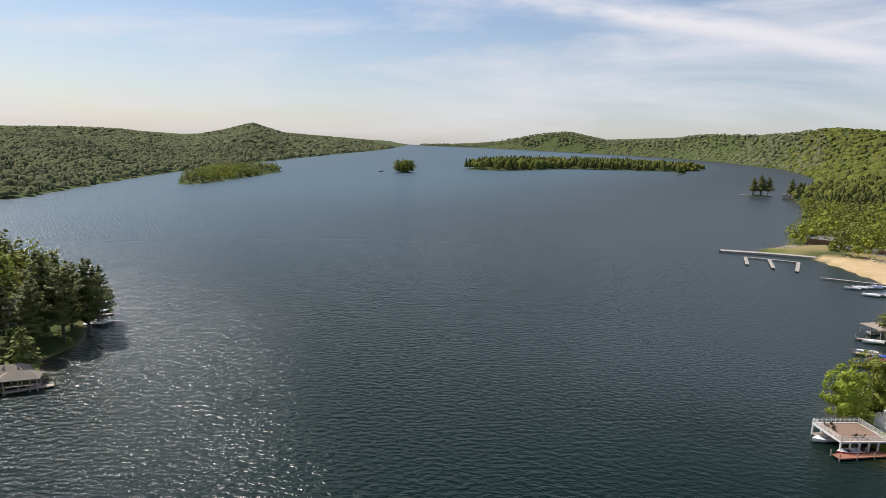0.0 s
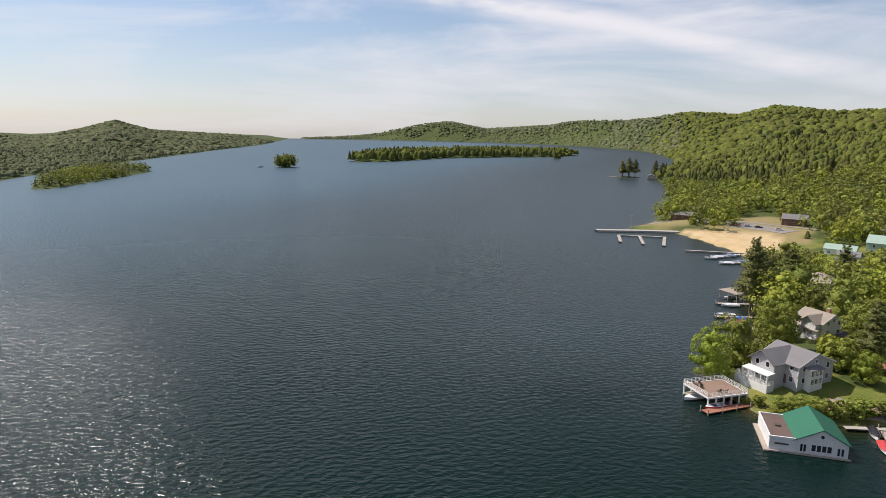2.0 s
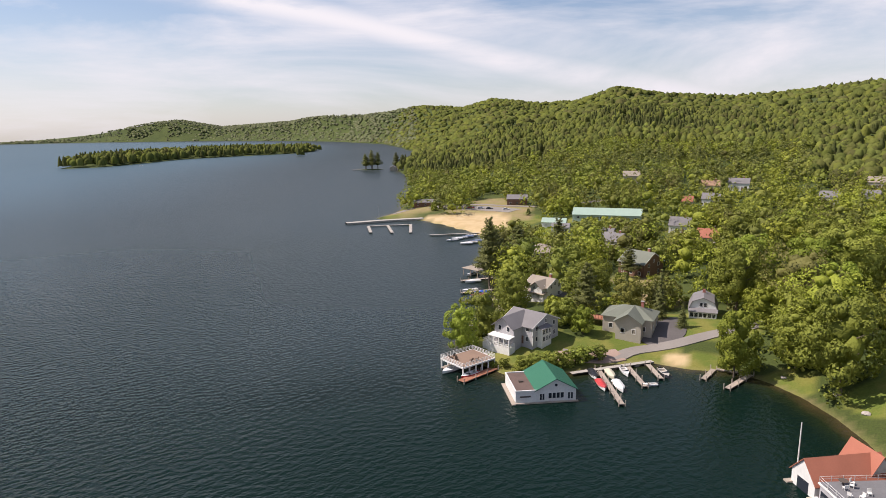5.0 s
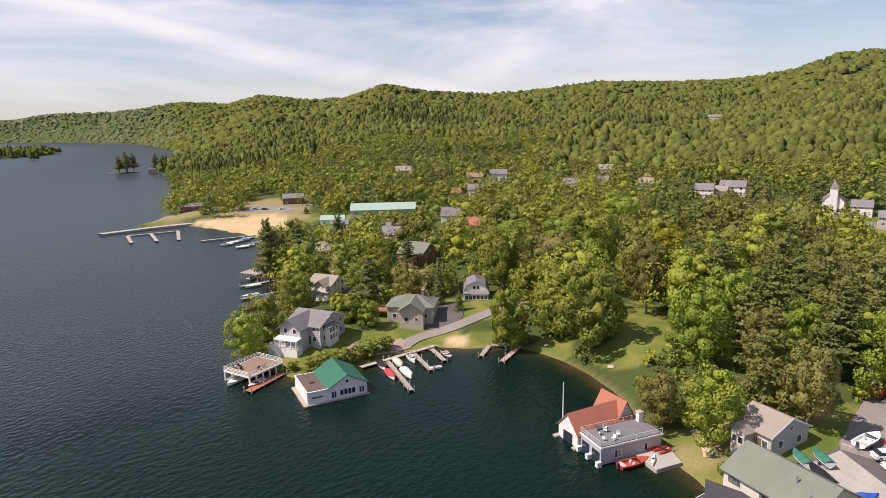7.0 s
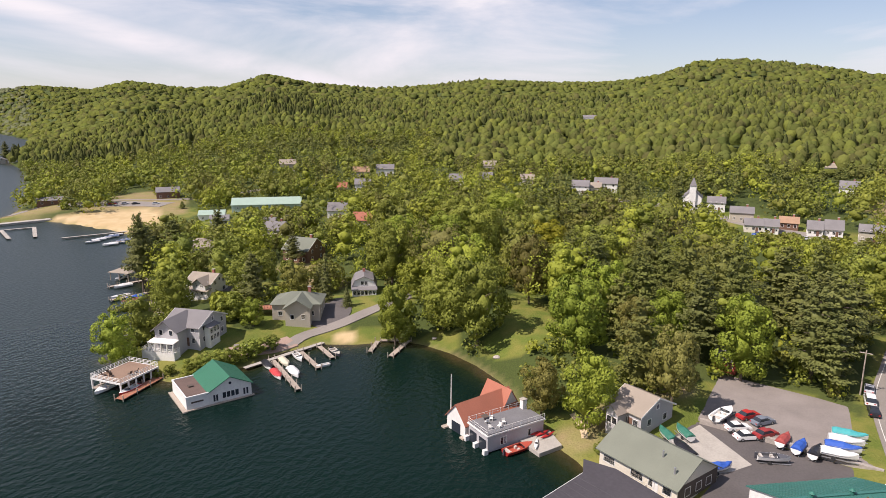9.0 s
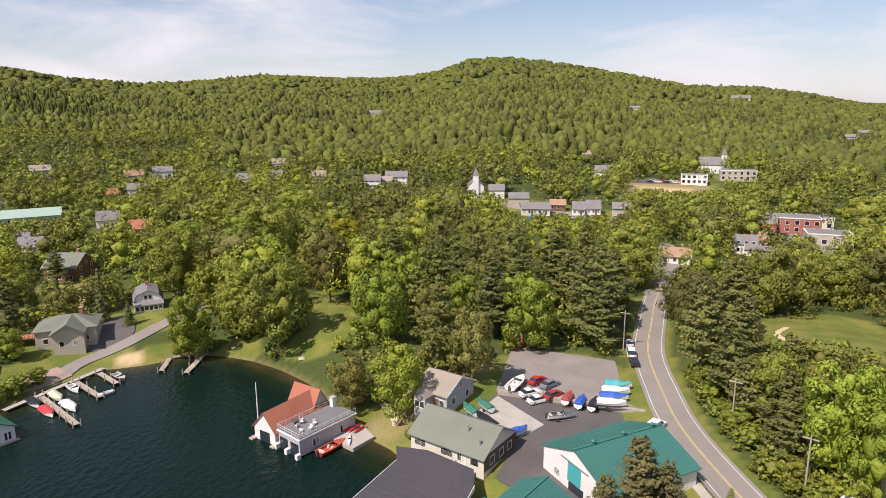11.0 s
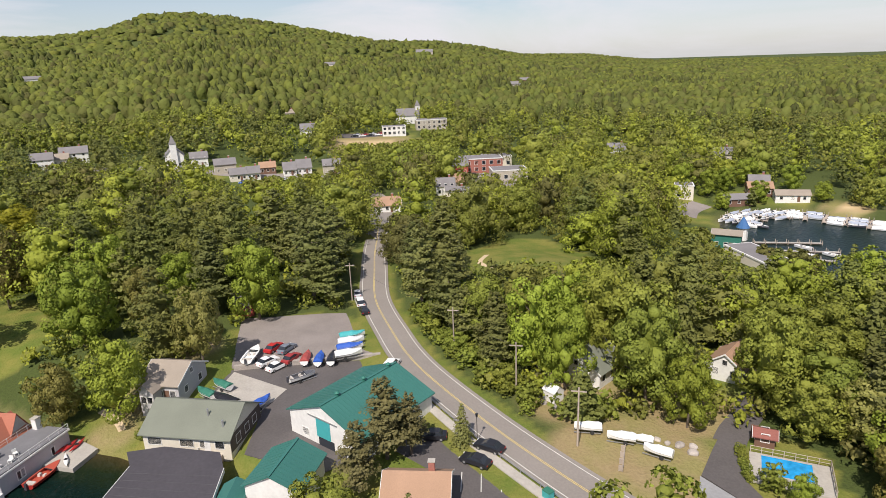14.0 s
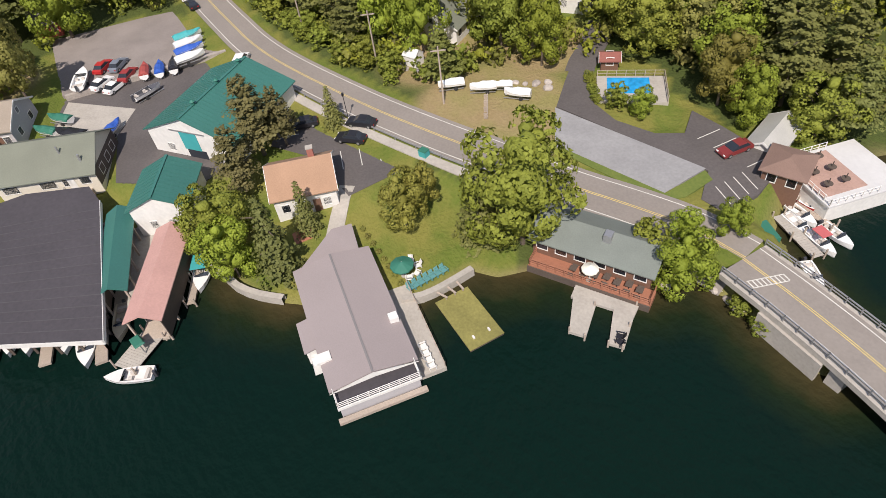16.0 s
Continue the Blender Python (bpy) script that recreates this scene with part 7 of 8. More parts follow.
# ---- the lakeside inn ----
def pier_building():
    """The low building on the pier: wide shingled roof, front terrace, side deck."""
    b = thing("pier_house", "low pier building with a wide mauve shingle roof", "building", 44.8, -10.6, 0, -12)
    # local x runs from the lake (-) towards the shore (+)
    l, w = 17.6, 9.0
    part("wall", box(bmesh.new(), -l / 2 + 0.4, -w / 2 + 0.4, 0.4, l / 2 - 0.4, w / 2 - 0.4, 3.1), M_WHITE, b)
    part("roof", gable_roof(bmesh.new(), l, w, 3.0, 0.8, 0.3), M_MAUVE_ROOF, b, "mauve shingle roof")
    part("ridge_cap", box(bmesh.new(), -l / 2 - 0.2, -0.12, 3.93, l / 2 + 0.2, 0.12, 4.0), M_GREY_ROOF, b)
    part("wing_wall", box(bmesh.new(), -l / 2 + 6.0, w / 2 - 0.4, 0.4, -l / 2 + 10.0, w / 2 + 1.4, 2.6), M_WHITE, b)
    part("wing_roof", slab(bmesh.new(), [(-l / 2 + 5.8, w / 2 - 0.3, 3.1), (-l / 2 + 10.2, w / 2 - 0.3, 3.1), (-l / 2 + 10.2, w / 2 + 1.6, 2.75), (-l / 2 + 5.8, w / 2 + 1.6, 2.75)][::-1], 0.15), M_MAUVE_ROOF, b)
    part("shore_roof", slab(bmesh.new(), [(l / 2 - 0.2, -w / 2 + 1.0, 3.2), (l / 2 + 4.8, -w / 2 + 0.6, 3.3), (l / 2 + 4.8, -w / 2 + 3.2, 3.5), (l / 2 - 0.2, w / 2 - 0.5, 3.3)], 0.2), M_MAUVE_ROOF, b, "mauve covered walkway roof")
    for px, py in ((l / 2 + 4.5, -w / 2 + 0.9), (l / 2 + 4.5, -w / 2 + 2.9), (l / 2 + 2.2, -w / 2 + 0.9)):
        part("post", box(bmesh.new(), px - 0.1, py - 0.1, 0.2, px + 0.1, py + 0.1, 3.0), M_WHITE, b)
    # terrace at the lake end
    part("terrace", box(bmesh.new(), -l / 2 - 1.9, -w / 2, 1.95, -l / 2 + 0.35, w / 2, 2.3), M_WHITE, b, "white lake-end terrace edge")
    # solid grey body, darker than the house, stands for shade below the terrace
    part("terrace_wall", box(bmesh.new(), -l / 2 - 1.7, -w / 2 + 0.2, 0.3, -l / 2 + 0.35, w / 2 - 0.2, 1.95), M_GREY_SIDING, b, "grey wall in place of the shade under a terrace")
    part("terrace_floor", box(bmesh.new(), -l / 2 - 1.75, -w / 2 + 0.2, 2.3, -l / 2 + 0.3, w / 2 - 0.2, 2.34), M_BLACK_ROOF, b, "black terrace floor")
    part("gable_band", slab(bmesh.new(), [(-l / 2 - 0.36, -w / 2 - 0.3, 3.0), (-l / 2 - 0.32, 0, 3.92), (-l / 2 - 0.32, w / 2 + 0.3, 3.0), (-l / 2 - 0.34, 0, 3.3)], 0.15), M_WHITE, b)
    rail(b, [(-l / 2, -w / 2 + 0.1), (-l / 2 - 1.8, -w / 2 + 0.1), (-l / 2 - 1.8, w / 2 - 0.1), (-l / 2, w / 2 - 0.1)], 3.25, 2.34, M_WHITE, 1.0, 3)
    part("lower_deck", box(bmesh.new(), -l / 2 - 2.5, -w / 2 - 0.3, 0.2, -l / 2 - 1.9, w / 2 + 0.3, 0.6), M_PLANK, b)
    # concrete side deck
    part("side_deck", box(bmesh.new(), -l / 2 - 0.8, -w / 2 - 3.0, -2.0, l / 2 - 5.6, -w / 2 - 0.02, 0.7), M_CONCRETE, b, "pale concrete side deck")
    rail(b, [(-l / 2 - 0.7, -w / 2 - 2.9), (l / 2 - 5.7, -w / 2 - 2.9)], 1.5, 0.7, M_PLANK, 1.4, 1)
    part("roof_box", box(bmesh.new(), -l / 2 + 5.2, -w / 2 - 0.1, 3.0, -l / 2 + 6.2, -w / 2 + 0.9, 3.9), M_WHITE, b)
    part("skylight", box(bmesh.new(), -l / 2 + 3.4, w / 2 - 1.0, 3.1, -l / 2 + 4.6, w / 2 + 0.6, 3.5), M_WHITE, b)
    part("side_stairs", box(bmesh.new(), -l / 2 + 4.5, w / 2, 0.2, -l / 2 + 6.0, w / 2 + 1.3, 1.6, 0.2), M_WHITE, b)
    for i in range(7):
        window(b, -l / 2 + 1.6 + i * 2.1, w / 2 - 0.4, 1.2, 180, 0.9, 1.1)
        window(b, -l / 2 + 1.6 + i * 2.1, -w / 2 + 0.4, 1.2, 0, 0.9, 1.1)
    for i in range(9):
        for s in (-1, 1):
            part("pile", tube(bmesh.new(), (-l / 2 - 1.6 + i * 2.1, s * (w / 2 - 0.4), -4), (-l / 2 - 1.6 + i * 2.1, s * (w / 2 - 0.4), 0.4), 0.18), M_DARK_WOOD, b)
    for i in range(4):
        q = pose(44.8, -10.6, 0, 0, 0, -12) @ Vector((-l / 2 - 0.2 + i * 0.9, -w / 2 - 1.6, 0.7))
        lounge(q.x, q.y, q.z, -102, M_WHITE, "white deck chair on the pier")


def lounge(x, y, z, turn, mat, label):
    """An Adirondack-like lawn chair."""
    c = thing("lawn_chair", label, "chair", x, y, z, turn, "lawn chairs")
    part("seat", slab(bmesh.new(), [(-0.35, -0.32, 0.28), (0.35, -0.32, 0.42), (0.35, 0.32, 0.42), (-0.35, 0.32, 0.28)], 0.06), mat, c)
    for i in range(4):
        y0 = -0.30 + i * 0.155
        part("slat", slab(bmesh.new(), [(-0.30, y0, 0.34), (-0.62, y0, 1.0), (-0.62, y0 + 0.13, 1.0), (-0.30, y0 + 0.13, 0.34)], 0.04), mat, c)
    for s in (-1, 1):
        part("arm", box(bmesh.new(), -0.35, s * 0.38 - 0.07, 0.52, 0.42, s * 0.38 + 0.07, 0.56), mat, c)
        part("leg", box(bmesh.new(), 0.28, s * 0.36 - 0.05, 0, 0.36, s * 0.36 + 0.05, 0.5), mat, c)
        part("hind_leg", box(bmesh.new(), -0.42, s * 0.36 - 0.05, 0, -0.34, s * 0.36 + 0.05, 0.4), mat, c)


pier_building()
M_CHAIR = paint(0.12, 0.30, 0.30)
for i in range(7):
    x, y = 45.6 - i * 0.02, -18.6 - i * 0.78
    lounge(x, y, ground_at(x, y), 188, M_CHAIR, "blue-green lawn chair facing the lake")


def parasol(x, y, z, mat, r, label, table=True):
    p = thing("parasol", label, "parasol", x, y, z)
    bm, n = bmesh.new(), 10
    top = bm.verts.new((0, 0, 2.6))
    ring = [bm.verts.new((r * math.cos(2 * math.pi * i / n), r * math.sin(2 * math.pi * i / n), 2.05)) for i in range(n)]
    hem = [bm.verts.new((v.co.x, v.co.y, 1.88)) for v in ring]
    for i in range(n):
        j = (i + 1) % n
        bm.faces.new((top, ring[i], ring[j])), bm.faces.new((ring[i], hem[i], hem[j], ring[j]))
    part("canopy", bm, mat, p)
    part("pole", tube(bmesh.new(), (0, 0, 0), (0, 0, 2.6), 0.04), M_WHITE, p)
    part("foot", tube(bmesh.new(), (0, 0, 0), (0, 0, 0.12), 0.35, sides=14), M_CONCRETE, p)


parasol(47.6, -18.9, ground_at(47.6, -18.9), GREEN_C, 1.45, "dark green parasol over a lawn table")
gt = thing("garden_table", "round white garden table on the lawn", "table", 48.1, -19.8, ground_at(48.1, -19.8))
part("tabletop", tube(bmesh.new(), (0, 0, 0.7), (0, 0, 0.75), 0.6, sides=16), M_WHITE, gt)
part("pedestal", tube(bmesh.new(), (0, 0, 0), (0, 0, 0.7), 0.07), M_WHITE, gt)
for i in range(4):
    x, y = 47.9 + 1.15 * math.cos(i * 1.0 + 2.6), -19.8 + 1.15 * math.sin(i * 1.0 + 2.6)
    lounge(x, y, ground_at(x, y), i * 57 - 30, M_WHITE, "white garden chair beside a round table")
house(67.5, -15.6, -112, 8.2, 7.6, 3.6, 2.4, M_WHITE, M_ORANGE_ROOF, "white cottage with an orange-brown shingle roof", storeys=1, per_side=3, per_end=2, chimney=True, z=2.0)
structure("garden_walk", ribbon([(58.0, -14.6), (61, -17.0), (64.5, -20.3)], 0, 2.2, 0.09, thick=0.2), M_CONCRETE, "pale paved garden walk", "path")
structure("patio", ribbon([(61.5, -10.5), (61.0, -13)], 0, 2.0, 0.10, thick=0.2), M_RED_PLANK, "small reddish wooden patio", "patio")
for name, pts in (("seawall_west", [(66.5, 0.5), (62.8, -0.8), (59.1, -1.6), (56.1, -3.3), (53.6, -5.5)]), ("seawall_east", [(44.6, -16.8), (43.6, -19), (43.3, -22), (43.4, -26)])):
    structure(name, ribbon(pts, 0, 0.8, 1.15, 0, 3.0), M_CONCRETE, "pale concrete sea wall along the lawn", "sea wall")
raft = thing("swim_raft", "green-carpeted wooden swim raft on the water", "raft", 38.0, -21.7, 0, -4)
part("carpet", box(bmesh.new(), -4.0, -2.2, 0.28, 4.0, 2.2, 0.36), material("moss_green_carpet", (0.22, 0.20, 0.06), 0.95, vary=0.25, grain=3), raft)
part("float", box(bmesh.new(), -3.95, -2.15, -0.2, 3.95, 2.15, 0.27), M_DARK_WOOD, raft)
for y in (-1.0, 1.0):
    part("cleat", box(bmesh.new(), -2.9, y - 0.1, 0.36, -2.5, y + 0.1, 0.6), M_WHITE, raft)
for i, y in enumerate((-23.4, -22.1, -20.7)):
    g = thing("gangway", "narrow wooden gangway plank to the raft", "gangway", 42.9, y, 0, 10 * i, "gangways")
    part("plank", box(bmesh.new(), -1.4, -0.12, 0.75, 1.0, 0.12, 0.85), M_PLANK, g)
    part("support", box(bmesh.new(), -1.3, -0.08, 0.36, -1.2, 0.08, 0.75), M_PLANK, g)
for i in range(0, 16, 2):
    tree(57 - i * 0.72, -18.4 + i * 0.03, 0.7, "round", 1.6, M_PALE, "low pale-leaved garden plant in a border", group="border plants", name="border_plant")


# ---- the lakeside restaurant ----
def restaurant():
    b = thing("restaurant", "low red-brown lakeside restaurant with grey-green roof", "restaurant", 36.0, -39.2, 1.2, -153)
    l, w, h = 14.2, 5.8, 2.6
    part("wall", gable_walls(bmesh.new(), l, w, h, 1.3), M_BROWN, b)
    part("roof", gable_roof(bmesh.new(), l, w, h, 1.3, 0.7), material("grey_green_shingles", (0.17, 0.19, 0.17), 0.85, vary=0.12, grain=7), b, "grey-green shingle roof")
    part("valley", box(bmesh.new(), 1.9, -w / 2 - 0.5, h - 0.15, 2.1, 0, h - 0.05), M_GREY_ROOF, b)
    part("roof_unit", box(bmesh.new(), 0.8, -1.4, h + 0.5, 1.7, -0.3, h + 1.9), M_STEEL, b, "boxy steel roof ventilator")
    row_of_windows(b, l, w, h, 6, 2, 0.8, 1.3, 1.1)
    d = part("terrace", box(bmesh.new(), -l / 2 + 0.4, -w / 2 - 2.3, -2.5, l / 2 + 0.8, -w / 2 - 0.02, -0.1), M_RED_PLANK, b, "red-brown plank dining terrace")
    rail(b, [(-l / 2 + 0.5, -w / 2 - 0.1), (-l / 2 + 0.5, -w / 2 - 2.2), (l / 2 + 0.7, -w / 2 - 2.2), (l / 2 + 0.7, -w / 2 - 0.1)], 0.9, -0.1, M_RED_PLANK, 1.1, 3)
    part("skirting", box(bmesh.new(), -l / 2 + 0.3, -w / 2 - 2.42, -2.5, l / 2 + 0.8, -w / 2 - 2.31, -0.2), M_DARK_WOOD, b)
    for i in range(7):
        q = pose(36.0, -39.2, 1.2, 0, 0, -153) @ Vector((-1.5 + i * 1.3, -w / 2 - 1.2 + 0.3 * (i % 2), -0.1))
        t = thing("dining_table", "small dark dining table on a terrace", "table", q.x, q.y, q.z, -153, "terrace tables")
        part("tabletop", box(bmesh.new(), -0.4, -0.4, 0.70, 0.4, 0.4, 0.75), M_DARK_WOOD, t)
        part("pedestal", tube(bmesh.new(), (0, 0, 0), (0, 0, 0.7), 0.06), BLACK, t)
        for s in (-1, 1):
            part("bench_seat", box(bmesh.new(), -0.35, s * 0.75 - 0.18, 0.40, 0.35, s * 0.75 + 0.18, 0.46), M_DARK_WOOD, t)
    q = pose(36.0, -39.2, 1.2, 0, 0, -153) @ Vector((0.6, -w / 2 - 1.6, -0.1))
    parasol(q.x, q.y, q.z, paint(0.75, 0.72, 0.62, 0.7), 1.0, "cream parasol on a dining terrace")


restaurant()
udock = thing("u_dock", "pale U-shaped dock below the restaurant", "dock", 0, 0, 0)
for name, pts in (("base", [(35.0, -35.6), (28.4, -39.2), (26.9, -36.2), (33.2, -32.6)]), ("arm", [(34.0, -33.8), (31.4, -35.2), (28.0, -30.2), (29.6, -29.2)]), ("arm", [(29.9, -36.2), (27.7, -37.4), (24.5, -32.4), (25.9, -31.5)])):
    part(name, prism(bmesh.new(), pts[::-1], 0.2, 0.57 if name == "base" else 0.6), M_CONCRETE, udock)
for x, y in ((28.0, -30.0), (30.6, -33.8), (24.6, -32.2), (26.2, -34.8), (29.7, -29.3), (25.9, -31.4), (27.8, -37.4), (34.9, -35.4)):
    part("pile", tube(bmesh.new(), (x, y, -3), (x, y, 1.2), 0.11), M_PLANK, udock)
for i, (x, y) in enumerate(((25.2, -32.4), (25.7, -32.9))):
    lounge(x, y, 0.6, 40 * i, BLACK, "dark chair on a dock end")

# ---- motel side ----
pool = thing("swimming_pool", "bright blue rectangular swimming pool", "pool", 56.7, -64.1, 3.4, 48)
part("coping", box(bmesh.new(), -5.4, -2.6, -0.5, 4.6, 4.4, 0.16), M_CONCRETE, pool, "pale pool surround")
part("pool_water", box(bmesh.new(), -3.1, -2.1, 0.1, 3.1, 2.1, 0.185), M_POOL, pool, "bright blue pool water")
rail(pool, [(-5.3, 4.3), (-5.3, -2.5), (4.5, -2.5)], 1.2, 0.16, M_PLANK, 1.4, 2, "fence")
house(62.4, -65.6, 48, 2.6, 2.0, 1.9, 0.5, M_BROWN, material("dark_red_shingles", (0.25, 0.09, 0.07), 0.85), "small red pool shed", per_side=1, per_end=1, chimney=False, category="shed")
for i in range(7):
    tree(62.6 - i * 0.98, -61.6 + i * 0.60 + (i % 2) * 0.3, 1.4, "round", 1.5, M_LEAF, "clipped green hedge shrub by the pool", group="pool hedge", name="shrub")
house(35.9, -69.6, -75, 7.6, 3.8, 2.6, 1.2, M_WHITE, material("pale_grey_shingles", (0.42, 0.41, 0.38), 0.85, vary=0.1, grain=7), "small white motel office with pale roof", per_side=4, per_end=2, chimney=False)
house(30.3, -64.6, -68, 5.0, 4.6, 2.6, 1.0, M_BROWN, material("brown_shingles", (0.22, 0.14, 0.11), 0.85, vary=0.12, grain=7), "brown-roofed dockside hut with railings", per_side=3, per_end=2, chimney=False, hip=True)


def white_boathouse():
    b = thing("boathouse", "white flat-roofed boathouse with terrace tables", "boathouse", 26.6, -70.6, -1.1, 163)
    part("wall", box(bmesh.new(), -4.6, -5.4, 0.3, 4.6, 5.4, 3.6), M_WHITE, b)
    part("roof", box(bmesh.new(), -4.8, -5.6, 3.6, 4.8, 5.6, 3.85), paint(0.58, 0.57, 0.56, 0.7), b, "white flat roof")
    part("terrace_floor", box(bmesh.new(), -4.2, -5.2, 3.85, 3.2, 1.0, 3.89), material("pinkish_terrace_boards", (0.42, 0.27, 0.22), 0.85), b, "pinkish terrace floor")
    rail(b, [(-4.6, 1.2), (-4.6, -5.4), (4.6, -5.4), (4.6, 1.2)], 4.8, 3.85, M_WHITE, 1.0, 2)
    for i in range(6):
        q = pose(26.6, -70.6, -1.1, 0, 0, 163) @ Vector((-3.0 + (i % 3) * 2.4, -1.2 - (i // 3) * 2.4, 3.89))
        t = thing("terrace_table", "dark table with closed parasol", "table", q.x, q.y, q.z, 30, "boathouse terrace tables")
        part("tabletop", tube(bmesh.new(), (0, 0, 0.68), (0, 0, 0.74), 0.55, sides=10), M_DARK_WOOD, t)
        part("pedestal", tube(bmesh.new(), (0, 0, 0), (0, 0, 1.5), 0.07), M_DARK_WOOD, t)
    for i in range(4):
        part("post", box(bmesh.new(), -0.15, -0.15, -3, 0.15, 0.15, 0.3), M_PLANK, b, m=pose(-4.2 + i * 2.8, 5.2, 0))
        part("post", box(bmesh.new(), -0.15, -0.15, -3, 0.15, 0.15, 0.3), M_PLANK, b, m=pose(-4.2 + i * 2.8, -5.2, 0))


white_boathouse()
dock(27.4, -60.6, 20.4, -58.4, 1.5, 0.7, "pale dock with moored motorboats", M_CONCRETE)
dock(27.6, -64.0, 22.2, -63.9, 0.9, 0.6, "narrow dock between moored boats")
for x, y, turn, hull, cov, words in ((26.4, -65.2, 178, RED, None, "red and white runabout at a dock"), (25.8, -62.9, 172, None, None, "white motorboat at a dock"), (25.0, -61.2, 168, None, None, "white bowrider at a dock"),
                                     (21.6, -60.6, 168, None, None, "white motorboat with red canopy"), (21.2, -63.0, 172, None, None, "white motorboat with a pale deck"), (23.6, -55.4, 150, None, None, "white motorboat near the bridge"), (19.0, -55.6, 150, None, None, "small white motorboat near the bridge")):
    boat(x, y, turn, 4.4, hull, cov, 0, words, group="boats by the bridge", top=paint(0.5, 0.12, 0.12, 0.7) if "canopy" in words else None)
structure("boat_ramp", prism(bmesh.new(), [(24.6, -57.4), (27.6, -58.6), (28.6, -56.4), (26.4, -55.2)], 0.2, 1.0), GREEN_C, "green-painted boat ramp", "ramp")
house(90.4, -53.2, -62, 8, 9.5, 2.8, 2.6, M_WHITE, M_OLIVE_ROOF, "white cottage with a green roof among trees", chimney=False)
house(81.2, -76, -60, 7, 6, 2.8, 2.2, M_WHITE, M_ORANGE_ROOF, "small cottage with reddish roof among trees", chimney=False)
house(65.5, -84, -60, 6, 5, 2.6, 1.6, M_WHITE, M_GREY_ROOF, "small pale-roofed cabin among trees", chimney=False)
sd = thing("shed", "small white tarpaulin shed by the road", "shed", 84.6, -43.4, ground_at(84.6, -43.4), 20)
part("wall", gable_walls(bmesh.new(), 2.6, 2.2, 1.9, 0.9), M_WHITE, sd)
part("roof", gable_roof(bmesh.new(), 2.6, 2.2, 1.9, 0.9, 0.15, 0.06), M_WHITE, sd)
for x, y, turn, words in ((73.6, -43.6, 62, "motorboat wrapped in white plastic on a trailer"), (69.8, -46.9, 55, "motorboat wrapped in white plastic on a trailer"), (65.2, -49.9, 40, "motorboat wrapped in white plastic on a trailer"), (68.6, -49.6, 50, "small boat wrapped in white plastic")):
    boat(x, y, turn, 4.1 if "small" not in words else 3.2, None, paint(0.82, 0.82, 0.82, 0.5), ground_at(x, y) + 0.1, words, trailer=True, group="wrapped boats by the road")
fence = thing("timber_rack", "weathered timber rack on the grass", "rack", 66.0, -44.6, ground_at(66, -44.6), -36)
for i in range(4):
    part("upright", box(bmesh.new(), -2.4 + i * 1.6 - 0.08, -0.3, 0, -2.4 + i * 1.6 + 0.08, 0.3, 0.9), M_PLANK, fence)
for z in (0.4, 0.85):
    part("beam", box(bmesh.new(), -2.7, -0.34, z, 2.7, -0.24, z + 0.14), M_PLANK, fence)
bn = thing("rubbish_bin", "green waste bin beside the lot", "bin", 62.6, -31.6, ground_at(62.6, -31.6), 20)
part("body", box(bmesh.new(), -0.6, -0.5, 0, 0.6, 0.5, 1.1), TEAL, bn)
part("lid", box(bmesh.new(), -0.65, -0.55, 1.1, 0.65, 0.55, 1.2, 0.05), GREEN_C, bn)


# ---- poles and wires ----
def utility_pole(x, y, h=9.5, turn=0):
    p = thing("utility_pole", "weathered wooden utility pole with a crossarm", "utility pole", x, y, ground_at(x, y), turn, "utility poles")
    part("pole", tube(bmesh.new(), (0, 0, -0.5), (0, 0, h), 0.16, 0.11), M_PLANK, p)
    part("crossarm", box(bmesh.new(), -1.1, -0.07, h - 0.7, 1.1, 0.07, h - 0.55), M_PLANK, p)
    for s in (-0.95, 0, 0.95):
        part("insulator", tube(bmesh.new(), (s, 0, h - 0.55), (s, 0, h - 0.35), 0.05), M_GLASS, p)
    return Vector((x, y, ground_at(x, y) + h - 0.4))


poles = [utility_pole(*q, 9.5, t) for q, t in (((143.2, -19.6), 80), ((107, -33.5), 60), ((88.8, -38.6), 60), ((71.3, -40.6), 60))]
for n_, (a, b) in enumerate(zip(poles[:-1], poles[1:])):
    bm, last = bmesh.new(), a
    for i in range(1, 11):
        t = i / 10
        q = a.lerp(b, t) - Vector((0, 0, 1.2 * 4 * t * (1 - t)))
        tube(bm, last, q, 0.02, sides=4)
        last = q
    tagged(part("overhead_wire", bm, BLACK), "thin black overhead wire between poles", "wire")
lamp = thing("street_lamp", "dark lamp post beside the parking lot", "lamp post", 77.6, -27.4, ground_at(77.6, -27.4))
part("pole", tube(bmesh.new(), (0, 0, 0), (0, 0, 4.2), 0.07, 0.05), BLACK, lamp)
part("lantern", tube(bmesh.new(), (0, 0, 4.2), (0, 0, 4.7), 0.16, 0.22, 8), BLACK, lamp)
gr = thing("guard_rail", "steel guard rail along the road", "guard rail", 0, 0, 0)
part("beam", ribbon(ROAD_LINE[7:11], 4.0, 0.08, 4.15, 0, 0.3), M_STEEL, gr)
for i in range(12):
    t = i / 11
    line = curve_points(ROAD_LINE[7:11], 1.0)
    k = min(int(t * (len(line) - 1)), len(line) - 2)
    d = (line[k + 1] - line[k]).normalized()
    s = Vector((-d.y, d.x, 0)) * 4.08
    part("post", box(bmesh.new(), -0.06, -0.06, 3.0, 0.06, 0.06, 4.2), M_STEEL, gr, m=pose(line[k].x + s.x, line[k].y + s.y, 0))


